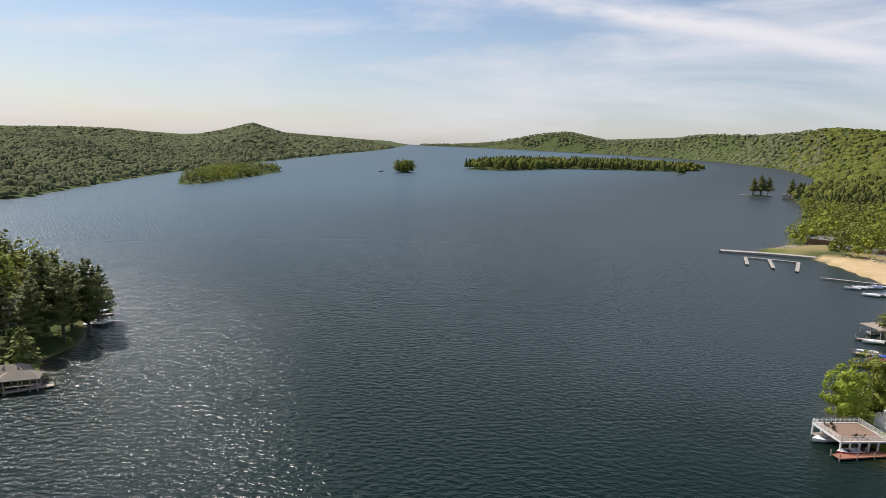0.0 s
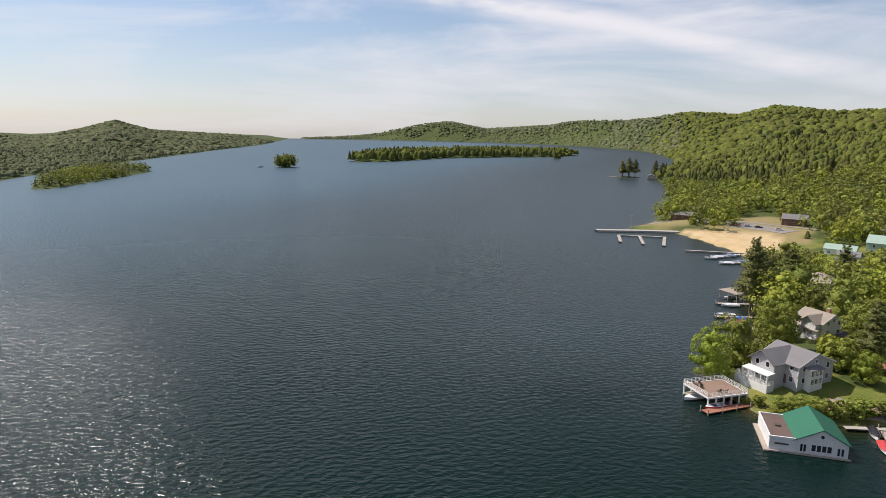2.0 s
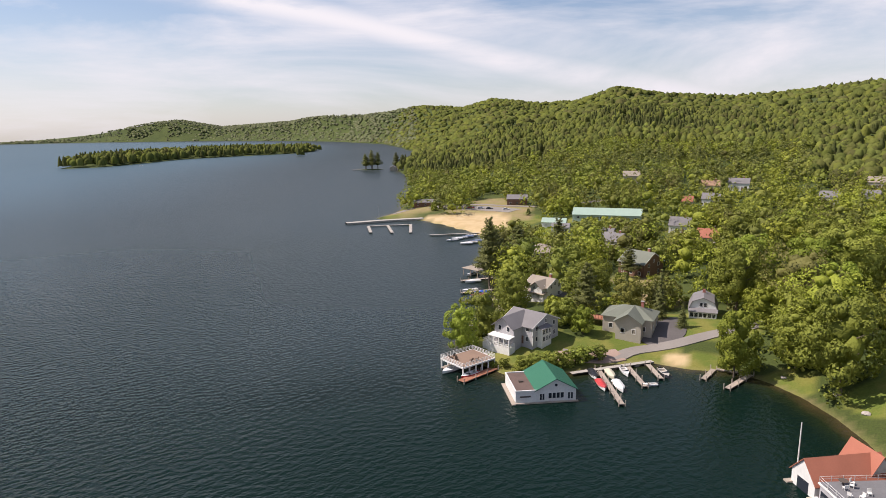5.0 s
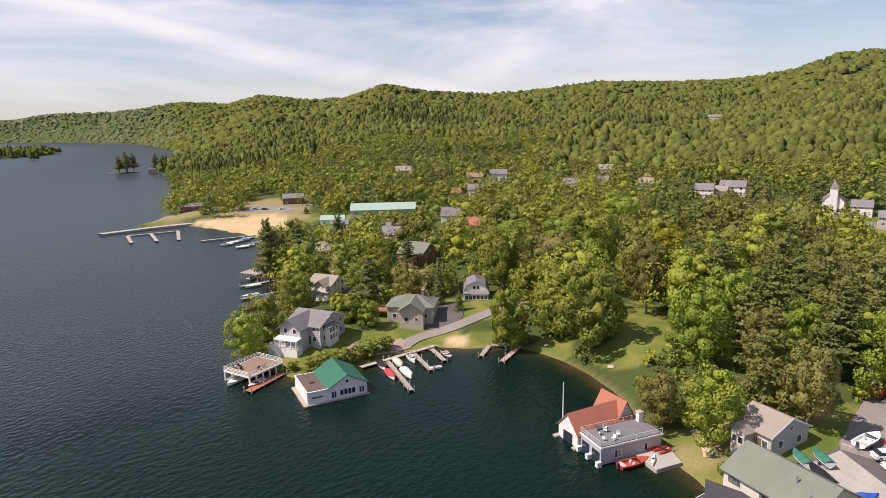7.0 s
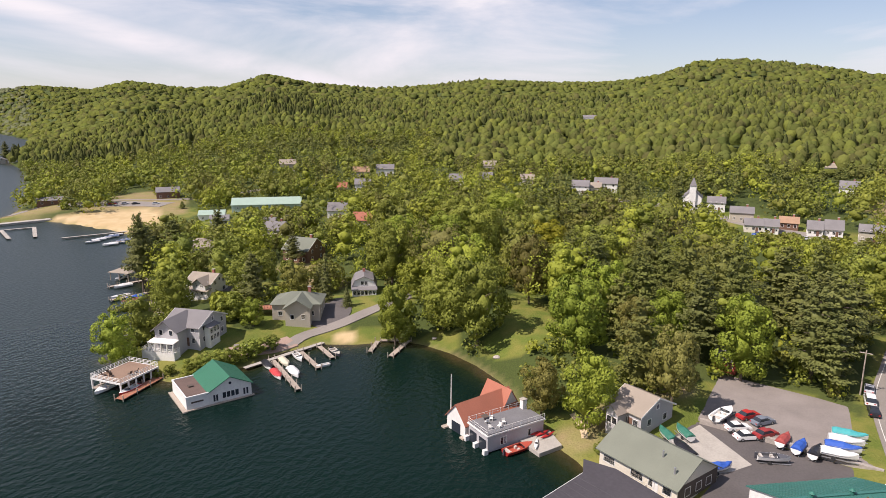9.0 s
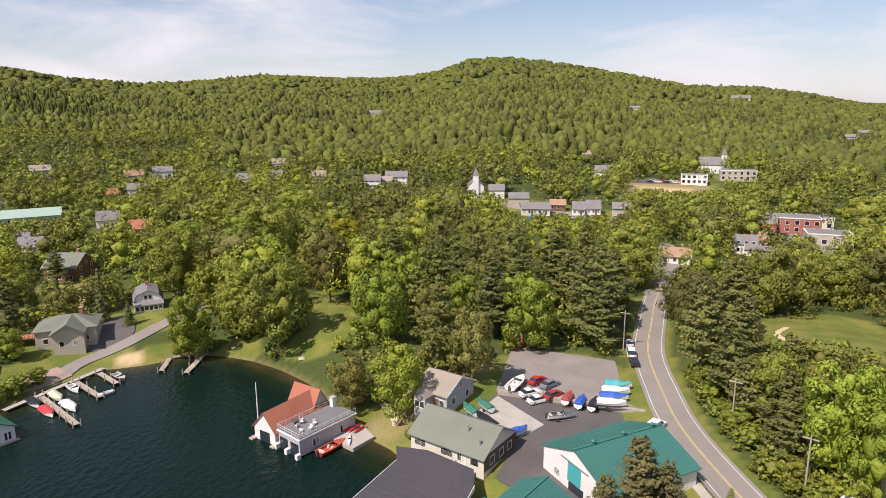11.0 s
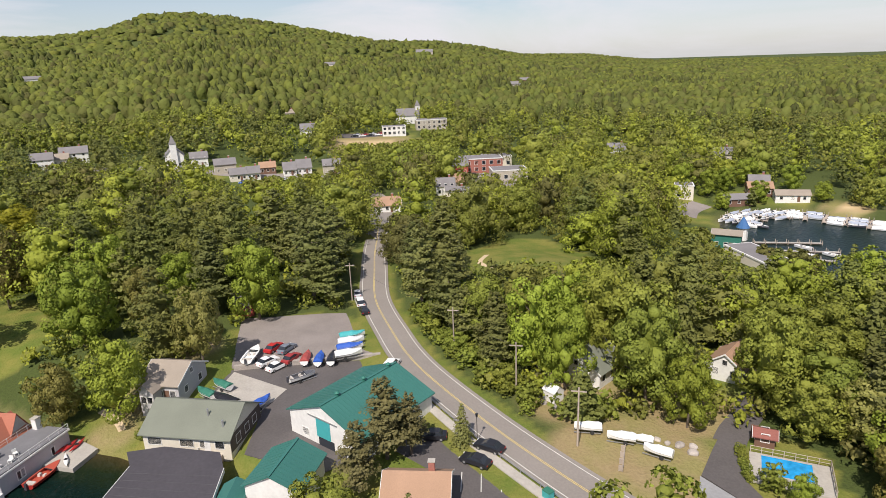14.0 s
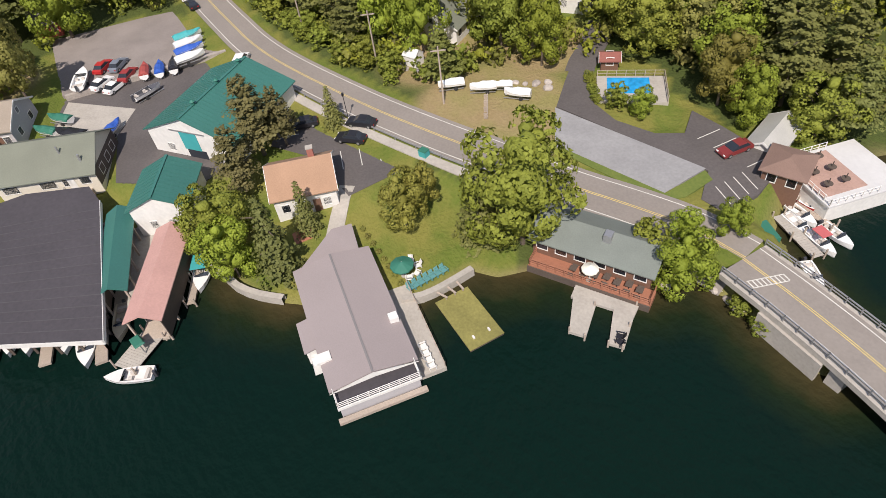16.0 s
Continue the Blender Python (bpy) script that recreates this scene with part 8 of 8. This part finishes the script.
# ---- boulders ----
def boulder(x, y, r, seed):
    rng = random.Random(seed)
    bm = bmesh.new()
    bmesh.ops.create_icosphere(bm, subdivisions=2, radius=r)
    a, b = rng.uniform(0, 6), rng.uniform(0, 6)
    for v in bm.verts:
        k = 1 + 0.22 * math.sin(v.co.x / r * 2.3 + a) * math.cos(v.co.y / r * 2.1 + b) + rng.uniform(-0.07, 0.07)
        v.co = Vector((v.co.x * k * 1.2, v.co.y * k, v.co.z * k * 0.7))
    ob = part("boulder", bm, M_STONE, None, m=pose(x, y, max(ground_at(x, y), -0.2) + r * 0.2, 0, 0, rng.uniform(0, 360)))
    tagged(ob, "rounded pale grey boulder on the bank", "boulder", "boulders")


for i, (x, y) in enumerate(((67.5, -53.2), (66.4, -54.4), (65.4, -56.0), (68.8, -52.4), (64.2, -55.0), (82.0, -42.6), (84.0, -41.4), (80.2, -43.8), (78.6, -45.2), (86.0, -41.2), (27.2, -44.6), (26.0, -46.0), (24.4, -46.2),
                            (22.6, -46.0), (28.2, -42.4), (21.0, -45.9), (113.5, 101.8), (118, 99.9), (133.5, 82.0), (137.4, 74.0), (135.8, 62.2), (131.8, 54.2))):
    boulder(x, y, 0.45 + 0.35 * ((i * 37) % 10) / 10, i)

# ---- the village ----
VILLAGE = [  # x, y, turn, length, width, wall height, rise, wall, roof, storeys
    (377, 103, -80, 12, 9, 5.5, 3, M_WHITE, M_GREY_ROOF, 2), (391, 91, -80, 16, 10, 6.0, 3, M_WHITE, M_GREY_ROOF, 2), (384, 96, -80, 9, 8, 4.0, 2.5, M_CREAM, M_TAN_ROOF, 1),
    (352, 25, -85, 10, 8, 5.2, 2.6, M_WHITE, M_GREY_ROOF, 2), (332, 12, -85, 12, 8, 5.0, 2.4, M_TAN, M_GREY_ROOF, 1), (312, 6, -85, 9, 7, 3.6, 2.4, M_CREAM, M_GREY_ROOF, 1),
    (313, -1, -88, 7, 8, 3.6, 2.6, M_WHITE, M_GREY_ROOF, 1), (315, -18, -90, 7, 9, 3.4, 3.0, M_WHITE, M_GREY_ROOF, 1), (316, -25, -90, 8, 9, 3.6, 3.4, M_WHITE, M_GREY_ROOF, 1),
    (311, -38, -95, 10, 8, 5.0, 2.4, M_TAN, M_GREY_ROOF, 2), (322, -8, -90, 9, 7, 3.5, 2.2, M_BROWN, M_ORANGE_ROOF, 1), (419, -38, -95, 11, 9, 4.5, 3.6, M_WHITE, M_GREY_ROOF, 2),
    (497, -32, -95, 13, 9, 4.5, 2.5, M_CREAM, M_TAN_ROOF, 1), (228, -47, -100, 12, 8, 3.2, 2.4, M_WHITE, M_ORANGE_ROOF, 1), (250, -77, -105, 9, 8, 4.4, 2.8, M_WHITE, M_GREY_ROOF, 2),
    (244, -80, -105, 11, 5, 2.8, 1.0, M_CREAM, M_GREY_ROOF, 1), (262, -86, -105, 7, 7, 3.0, 2.8, M_TAN, M_ORANGE_ROOF, 1), (440, 190, -70, 12, 9, 4.5, 3, M_TAN, M_TAN_ROOF, 1), (381, 188, -70, 12, 9, 4.5, 3, M_WHITE, M_GREY_ROOF, 1),
    (393, 172, -72, 10, 8, 4.8, 3, M_CREAM, M_GREY_ROOF, 2), (396, 144, -75, 12, 9, 4.5, 3, M_CREAM, M_TAN_ROOF, 1), (343, 238, -60, 12, 9, 4.5, 3, M_WHITE, M_GREY_ROOF, 1), (330, 246, -60, 9, 7, 4, 2.5, M_TAN, M_RED_ROOF, 1),
    (830, 220, -75, 22, 12, 7, 3, M_WHITE, M_GREY_ROOF, 2), (1289, -363, -105, 40, 20, 9, 5, M_TAN, M_GREY_ROOF, 2),
    (900, -120, -98, 18, 11, 7, 3, M_CREAM, M_GREY_ROOF, 2), (760, -330, -110, 18, 11, 7, 3, M_TAN, M_GREY_ROOF, 2),
    (860, -390, -112, 18, 11, 7, 3, M_BROWN, M_GREY_ROOF, 2), (205, -196, -125, 9, 7, 3.5, 2.5, M_BROWN, M_GREY_ROOF, 1), (262, -226, -130, 11, 8, 4.5, 3, M_TAN, M_GREY_ROOF, 2), (300, -190, -120, 12, 8, 4.5, 3, M_WHITE, M_GREY_ROOF, 1)]
for x, y, turn, l, w, h, rise, wall, roof, st in VILLAGE:
    tone = {M_WHITE: "white", M_CREAM: "cream", M_TAN: "tan", M_BROWN: "dark brown"}[wall]
    cap = {M_GREY_ROOF: "grey", M_TAN_ROOF: "tan", M_ORANGE_ROOF: "orange-brown", M_RED_ROOF: "red"}[roof]
    house(x, y, turn, l * 0.85, w * 0.85, h * 0.9, rise, wall, roof, "%s village house with a %s shingle roof" % (tone, cap), storeys=st, per_side=3, per_end=2, group="village houses")


def church(x, y, turn, label):
    b = house(x, y, turn, 16, 9, 6, 4.5, M_WHITE, M_GREY_ROOF, label, name="church", per_side=4, per_end=2, chimney=False, category="church")
    t = part("steeple", box(bmesh.new(), -9.2, -1.6, -2, -6.0, 1.6, 12), M_WHITE, b, "white church steeple")
    bm = bmesh.new()
    v = [bm.verts.new(c) for c in ((-9.4, -1.8, 12), (-5.8, -1.8, 12), (-5.8, 1.8, 12), (-9.4, 1.8, 12), (-7.6, 0, 16.5))]
    for f in ((0, 1, 4), (1, 2, 4), (2, 3, 4), (3, 0, 4), (3, 2, 1, 0)):
        bm.faces.new([v[i] for i in f])
    part("spire", bm, M_GREY_ROOF, t)
    for s in (-1, 1):
        part("louvre", box(bmesh.new(), -8.1, s * 1.58 - 0.04, 8.6, -7.1, s * 1.58 + 0.04, 10.8), M_DARK_WOOD, t)
    return b


church(356, 37, 5, "white wooden village church with a steeple")


def flat_block(x, y, turn, l, w, h, wall, label, cols, rows_, name="building", z=None):
    b = thing(name, label, "building", x, y, ground_at(x, y) if z is None else z, turn)
    KEEP_OPEN.append((x, y, ground_at(x, y) + 1.0, l * 0.45))
    part("wall", box(bmesh.new(), -l / 2, -w / 2, -2, l / 2, w / 2, h), wall, b)
    part("parapet", box(bmesh.new(), -l / 2 - 0.15, -w / 2 - 0.15, h, l / 2 + 0.15, w / 2 + 0.15, h + 0.4), M_WHITE, b)
    part("roof", box(bmesh.new(), -l / 2 + 0.3, -w / 2 + 0.3, h + 0.4, l / 2 - 0.3, w / 2 - 0.3, h + 0.44), M_GREY_ROOF, b)
    for k in range(rows_):
        for i in range(cols):
            window(b, -l / 2 + (i + 0.5) * l / cols, -w / 2, 1.0 + 3.0 * k, 0, 1.6, 1.7)
    return b


flat_block(291, -107, -103, 22, 12, 6.5, M_BRICK, "red brick shop block with white bays", 6, 2)
house(287, -95, -103, 9, 9, 4.5, 3.5, M_RED_PAINT, M_GREY_ROOF, "red village barn with white trim", chimney=False)
flat_block(268, -113, -103, 16, 12, 4.5, M_TAN, "low tan commercial building with flat roof", 4, 1)
flat_block(300, -120, -103, 14, 10, 5, M_CREAM, "cream flat-roofed village building", 4, 1)
flat_block(408, -92, -100, 15, 10, 5.5, M_WHITE, "white flat-roofed school block", 5, 2, "school")
flat_block(425, -122, -100, 21, 12, 6.2, M_TAN, "tan brick school building", 6, 2, "school")
church(458, -114, 85, "pale school hall with a white bell tower")
for i in range(10):
    car(409 + (i % 2) * 5, -66 - i * 2.6, 90, (BLACK, SILVER, M_GELCOAT, RED)[i % 4], None, "car parked on the school lot")
structure("school_lot", ribbon([(412, -58), (413, -90)], 0, 14, 0.08, thick=0.3), M_DARK_ASPHALT, "dark asphalt school parking lot", "parking lot")
for i, (x, y) in enumerate(((300, -8), (303, -14), (298, -30), (325, 6), (305, 4), (279, -100), (276, -104), (272, -108), (266, -100), (295, -96), (340, 42), (345, 48))):
    car(x, y, 90 + i * 11, (BLACK, SILVER, M_GELCOAT, RED, BLUE)[i % 5], None, "car parked in the village", group="village cars")

# ---- the far marina ----
flat_block(131, -128, -98, 8, 19, 4, M_CREAM, "long pale boat storage shed", 2, 1, "boat_store", 0.8)
house(150, -134, -135, 8, 6, 4.5, 0.8, M_GREEN_PAINT, M_TAN_ROOF, "green marina building with a pale roof", chimney=False)
flat_block(206, -161, -123, 7, 7, 5, M_CREAM, "tall white storage building", 2, 1)
house(198, -190, -120, 9, 6, 3.2, 1.8, M_BROWN, M_ORANGE_ROOF, "brown marina cafe with orange roof", chimney=False)
house(187, -195, -120, 12, 5, 2.8, 1.4, M_WHITE, M_TAN_ROOF, "low white marina building with tan roof", chimney=False)
house(193, -175, -105, 11, 5, 2.8, 1.4, M_BROWN, M_GREY_ROOF, "low dark boat shelter on the quay", chimney=False)
cone = thing("pavilion", "small pavilion with blue pointed roof", "pavilion", 157, -146, 1.0)
part("wall", tube(bmesh.new(), (0, 0, -1), (0, 0, 3), 1.6, sides=8), M_WHITE, cone)
part("roof", tube(bmesh.new(), (0, 0, 3), (0, 0, 6.5), 2.1, 0.1, 8), paint(0.05, 0.14, 0.32), cone)
proto = [boat(172, -160, 200, 5.2, None, None, 0, "white motorboat moored at a marina", group="marina boats"), boat(170, -163, 200, 5.2, None, paint(0.35, 0.38, 0.45, 0.7), 0, "motorboat with grey-blue cover at a marina", group="marina boats"),
         boat(168, -159, 200, 5.2, None, paint(0.72, 0.72, 0.72, 0.7), 0, "motorboat under a white cover at a marina", group="marina boats"), boat(166, -162, 200, 5.2, paint(0.08, 0.08, 0.1), None, 0, "dark-hulled motorboat moored at a marina", group="marina boats")]
rng_m = random.Random(11)
k_ = 0
for ax, ay, bx, by in ((181, -158.5, 168, -164), (184.5, -163.5, 171, -169), (185.5, -169.5, 172, -174), (183.5, -176, 170, -178.5), (180.5, -183, 169, -182), (175, -189.5, 166.5, -181),
                       (169, -193, 161, -183.5), (163, -196.5, 155.5, -186.5), (157, -199.5, 149.5, -189.5), (152, -203.5, 144, -193.5), (168, -223, 152, -228), (177, -238, 158, -242)):
    dock(ax, ay, bx, by, 1.2, 0.5, "marina finger dock lined with boats", group="marina docks")
    ln, ang = math.hypot(bx - ax, by - ay), math.degrees(math.atan2(by - ay, bx - ax))
    ux, uy = (bx - ax) / ln, (by - ay) / ln
    for i in range(int(ln / 2.5)):
        for s in (-1, 1):
            if rng_m.random() < 0.85:
                px, py = ax + ux * (2.5 * i + 1.6) - uy * s * 3.1, ay + uy * (2.5 * i + 1.6) + ux * s * 3.1
                copy_thing(proto[k_ % 4], pose(px, py, 0, 0, 0, ang + 90 * s + rng_m.uniform(-4, 4)))
                k_ += 1
for ax, ay, bx, by in ((152, -146, 143, -163), (146, -140, 134, -160), (141, -139, 128, -152)):
    dock(ax, ay, bx, by, 1.4, 0.5, "long pale marina dock", M_CONCRETE, group="marina docks")
for x, y in ((142, -155), (136, -150), (133, -156)):
    copy_thing(proto[0], pose(x, y, 0, 0, 0, 20))

# ---- the east point and the open lake ----
for x, y, t in ((-93.5, 130, 24), (-97.5, 133.5, 24)):
    boat_shelter(x + 1, y, t, 7.5, 3.6, "boat shelter with brown shingle roof")
dock(-94, 127, -86.5, 132.5, 1.6, 0.5, "wooden dock beside boat shelters")
dock(-105.5, 176.5, -100.5, 178.5, 2.0, 0.5, "white floating dock off a wooded point", M_WHITE, posts=False)
dock(-101.8, 177.2, -99.2, 181.0, 2.0, 0.5, "white floating dock off a wooded point", M_WHITE, posts=False)
dock(-108.5, 184, -103, 188.0, 1.4, 0.5, "wooden dock off a wooded point")
boat(-112, 193, 20, 7, None, None, 0, "white motorboat moored off a wooded point", top=paint(0.7, 0.7, 0.7, 0.7))
boat(-108, 190, 20, 6, None, None, 0, "white motorboat at a wooded point")
house(-118, 165, 30, 12, 9, 5, 2.6, M_WHITE, M_GREY_ROOF, "white cottage hidden in the trees")
boat(-116, 1052, 75, 18, BLACK, None, 0, "dark tour boat far out on the lake", BLACK, top=BLACK, name="tour_boat")
boat(150, 1240, 30, 9, None, None, 0, "small white boat off a long island")
M_BY_NAME = {"russet": ("broad", M_RUSSET, "russet-leaved broadleaf tree among green ones"), "yellow": ("round", M_YELLOW, "yellow-green round maple tree"),
             "pale": ("broad", M_PALE, "pale young tree with thin foliage"), "maple": ("round", M_MAPLE, "bright green leafy maple tree"),
             "drypine": ("pine", M_DRY_PINE, "brownish dry-looking pine beside a building"), "cedar": ("broad", M_OLIVE_LEAF, "olive clipped cedar on a lawn")}
# kind: x, y, height and, where it stands free, the width of the crown
for kind, spots in {
    "round": [(62.8, -76, 13), (34, -76.5, 10), (153, 7, 14), (69, -78, 14), (54, -59.0, 4), (66.5, -3, 10), (99, -60, 12)],
    "pine": [(97, -39, 11), (110, -37, 12), (56.3, -79, 14), (40.8, -78, 14), (31.8, -79, 12), (52.7, -83, 15), (45.5, -82, 14), (38, -85, 14), (152, 202, 17), (161, 199, 17), (149, 203, 15), (185, 201, 16),
             (176, 154, 12), (170, -8, 16), (179, -14, 16), (170, -20, 17), (152, -38, 16), (134, -42, 15), (102, -40, 13), (77, -119, 15), (144, 11, 20, 12), (187, -5, 20, 15), (146, -11, 20, 13), (154, -15, 22, 13),
             (142, -14, 15, 11), (127, -33, 20, 11), (150, -45, 19, 13), (117, -36, 15, 10), (143, -36, 17, 11), (160, -12, 19, 12), (64, -93, 15, 13), (47, -87, 15, 12), (134, 182, 26, 12), (140, 189, 22, 10), (129, 128, 16, 10)],
    "broad": [(43, -33.4, 18, 15.5), (136.5, 61.5, 23, 18), (202, 51, 20, 20), (166, 105, 22, 16), (205, 94, 23, 22), (93, -57, 19, 13), (77.5, -56.2, 18, 13.5), (61, -71.5, 11, 11), (109, -41, 14, 11), (114, 143, 15, 11.5), (124, 156, 12), (138, 140, 12),
              (146, 142, 13), (189, 122, 16), (186, 58, 16), (148, 40, 14), (78, -82, 14), (76, -90, 14), (142, 74, 14), (69.5, -73, 17, 12), (222, 140, 20, 17), (235, 118, 20, 18)],
    "spruce": [(144, 114, 15, 6), (151, 133, 10), (151, 122, 10), (142, 105, 7), (96, -136, 15), (47, -30, 13, 7.5), (57.6, -7.2, 13, 7.3), (61.5, -13, 8.5, 4.4), (78, -25.2, 7, 4.3)],
    "russet": [(164, 58, 20, 13), (109.4, 35.4, 12.5, 9.2), (138, 24, 15, 9)],
    "yellow": [(222, 72, 16, 19)],
    "pale": [(118.6, 13, 16, 10), (56, -78, 11)],
    "maple": [(86.5, -46.5, 16, 10.5), (131, 82, 17, 11.5), (134, 36, 19, 15), (107.8, 25.8, 15, 11.3), (148, 18, 15, 12.5), (140, 2, 19, 14), (95, -45.5, 18, 13), (197, 101, 21, 20), (254, 104, 21, 24), (192, 118, 20, 18), (88.6, 133, 13, 10.7),
              (98, -53, 16, 11.6), (70.2, -58.6, 12.5, 8.5), (41, -71, 10, 7), (50.4, -60.2, 5, 4.2), (61, -2.4, 10, 8), (119, 119, 8, 7.6), (101, -132, 13), (50, -77, 11), (27.2, -43.4, 8.5, 8), (27.6, -51, 5.5, 4.8), (30, -46.4, 5, 4.5),
              (160, 36, 17, 14), (176, 84, 18, 16), (191, -184, 9, 9), (206, -181, 10, 9), (180, -203, 8, 8), (204, -171, 11, 10), (211, -195, 12, 11), (196, -204, 11, 10), (190, -166, 7, 7), (215, -168, 12, 11)],
    "drypine": [(79, -14, 13, 9), (74.5, -9, 11, 7), (78.5, -17.5, 10, 6)],
    "cedar": [(54, -23.2, 9, 7), (55.5, -26.5, 7, 5.5), (46, -71, 11.5, 9.5)],
}.items():
    for x, y, h, *across in spots:
        shape, mat, words = M_BY_NAME.get(kind, (kind, None, ""))
        unit = {"broad": 0.86, "round": 0.90, "pine": 0.60, "spruce": 0.50}[shape]
        tree(x, y, h, shape, across[0] / (unit * h) if across else 1.2, mat, words, group="trees on the shore")
for x, y, h in ((400, 846, 22), (408, 842, 26), (416, 838, 24), (412, 848, 20), (404, 852, 18), (438, 822, 24), (446, 818, 20)):
    tree(x, y, h, "pine", 1.1, None, "dark pine on a small islet", group="trees on the shore")
for x, y, h in ((77, -48, 2.2), (32, -43, 3.5), (18, -45.6, 2.5), (92, 111, 4.5), (95, 109.5, 5.0), (98.5, 108.8, 4.6), (102, 108, 4.2), (105.5, 107.6, 4.4), (109, 107.6, 4.2), (112.5, 106.8, 3.8), (90, 116, 2.5), (21, -45.7, 2.2), (99, 18.5, 2), (101, 22, 2), (88, 118, 2)):
    tree(x, y, h, "round", 1.5, M_LEAF, "low rounded green shrub near the water", group="shrubs", name="shrub")

for i in range(22):
    x = 82 + i * 2.3
    y = float(np.interp(x, [80, 97, 108, 119, 141], [-31.0, -26.8, -25.0, -24.5, -24.9])) - 7.0 - (i * 7 % 5) * 0.9
    tree(x, y, 2.4 + (i * 5 % 7) * 0.35, "round", 1.5, M_LEAF, "leafy roadside bush on the verge", group="roadside bushes", name="shrub")

for hx, hy, hz, half in ((150, -68, ground_at(150, -68) + 0.5, 19), (160, -160, 1.0, 26), (145, -150, 1.0, 14), (395, -80, ground_at(395, -80), 30), (222, 320, 1.5, 32), (262, 350, 3.5, 22), (156, 55, ground_at(156, 55) + 0.5, 7), (320, -10, 8, 30)):
    KEEP_OPEN.append((hx, hy, hz, half))
for x, y, h in ((-101, 160, 20), (-99, 168, 21), (-104, 152, 18), (-106, 172, 19), (-103, 180, 17), (-108, 162, 22), (-112, 150, 20)):
    tree(x, y, h, "pine", 1.1, None, "tall dark pine on a wooded point", group="trees on the shore")
woods("woodland", "dense mixed woodland of maples and pines", 60, 210, 25, 172, 11.0, 1900, 0.0180, 20, 3, None, None, 0.42, 0.42, 8.0)
woods("undergrowth", "bushy undergrowth between the trees", 55, 230, 25, 172, 5.4, 62, 0.095, 4.6, 21, None, None, 0.3, 2.0, 6.6, 3)
woods("mid_forest", "mixed forest around the village", 210, 330, 20, 150, 11.4, 560, 0.0275, 18, 4, None, None, 0.42, 0.42, 7.0, 2)
woods("slope_forest", "mixed forest on the slopes behind the village", 330, 480, 20, 150, 11.0, 160, 0.042, 16, 14, None, None, 0.38, 0.42, 7.0, 3)
woods("shore_forest", "mixed forest rising from the beach", 480, 720, 20, 62, 10.5, 110, 0.048, 15, 15, None, None, 0.40, 0.42, 7.0, 3)
canopy("hill_forest", "green forest covering the mountainside", 480, 1150, 62, 146, 9.2, 4, 11, 5, None, None, 0.30, 0.75, 10, 0.070)
canopy("north_hill_forest", "green forest covering the hills along the lake", 720, 1150, 20, 62, 8.4, 4, 12, 16, None, None, 0.34, 0.42, 9, 0.065)
canopy("ridge_forest", "distant forest along the ridges", 1150, 2700, 18, 146, 16.5, 3, 10, 6, None, None, 0.22, 0.8, 0, 0.1, True)
# far shores wear the leaves with haze in their colour
canopy("east_forest", "wooded mountains across the lake", 420, 1500, -45, -2, 8.0, 3, 6.0, 7, [EAST_SHORE], M_HAZY_WOODS, 0.16, 0.6, 0, 0.1, True)
canopy("east_ridge_forest", "wooded ridges far across the lake", 1500, 3300, -45, -2, 20.0, 3, 8, 12, [EAST_SHORE], M_HAZY_WOODS, 0.12, 0.6, 0, 0.1, True)
canopy("north_forest", "wooded far end of the lake", 2000, 4900, -4, 30, 19.0, 3, 10, 13, [MAINLAND + MARINA + FAR_CORNERS], M_HAZY_WOODS, 0.12, 0.6, 0, 0.1, True)
woods("isle_forest", "trees covering a wooded island in the lake", 640, 1040, -26, -10, 7.6, 30, 0.10, 10, 8, [WOODED_ISLE], None, 0.3, 0.42, 7.0, 3)
woods("islet_trees", "cluster of dark trees on a small islet", 1000, 1110, -8, 2, 6.5, 60, 0.08, 19, 9, [ISLET], None, 0.2, -0.4)
canopy("long_isle_forest", "trees covering a long low island", 1200, 1900, 0, 26, 11.0, 5, 16, 10, [LONG_ISLE, SMALL_ISLET], None, 0.35, 0.35, 9, 0.07)
woods("point_woods", "tall trees on a wooded point", 150, 300, -50, -26, 7.0, 260, 0.040, 18, 11, [EAST_ISLAND], None, 0.3, -1.2, 7.0, 2)
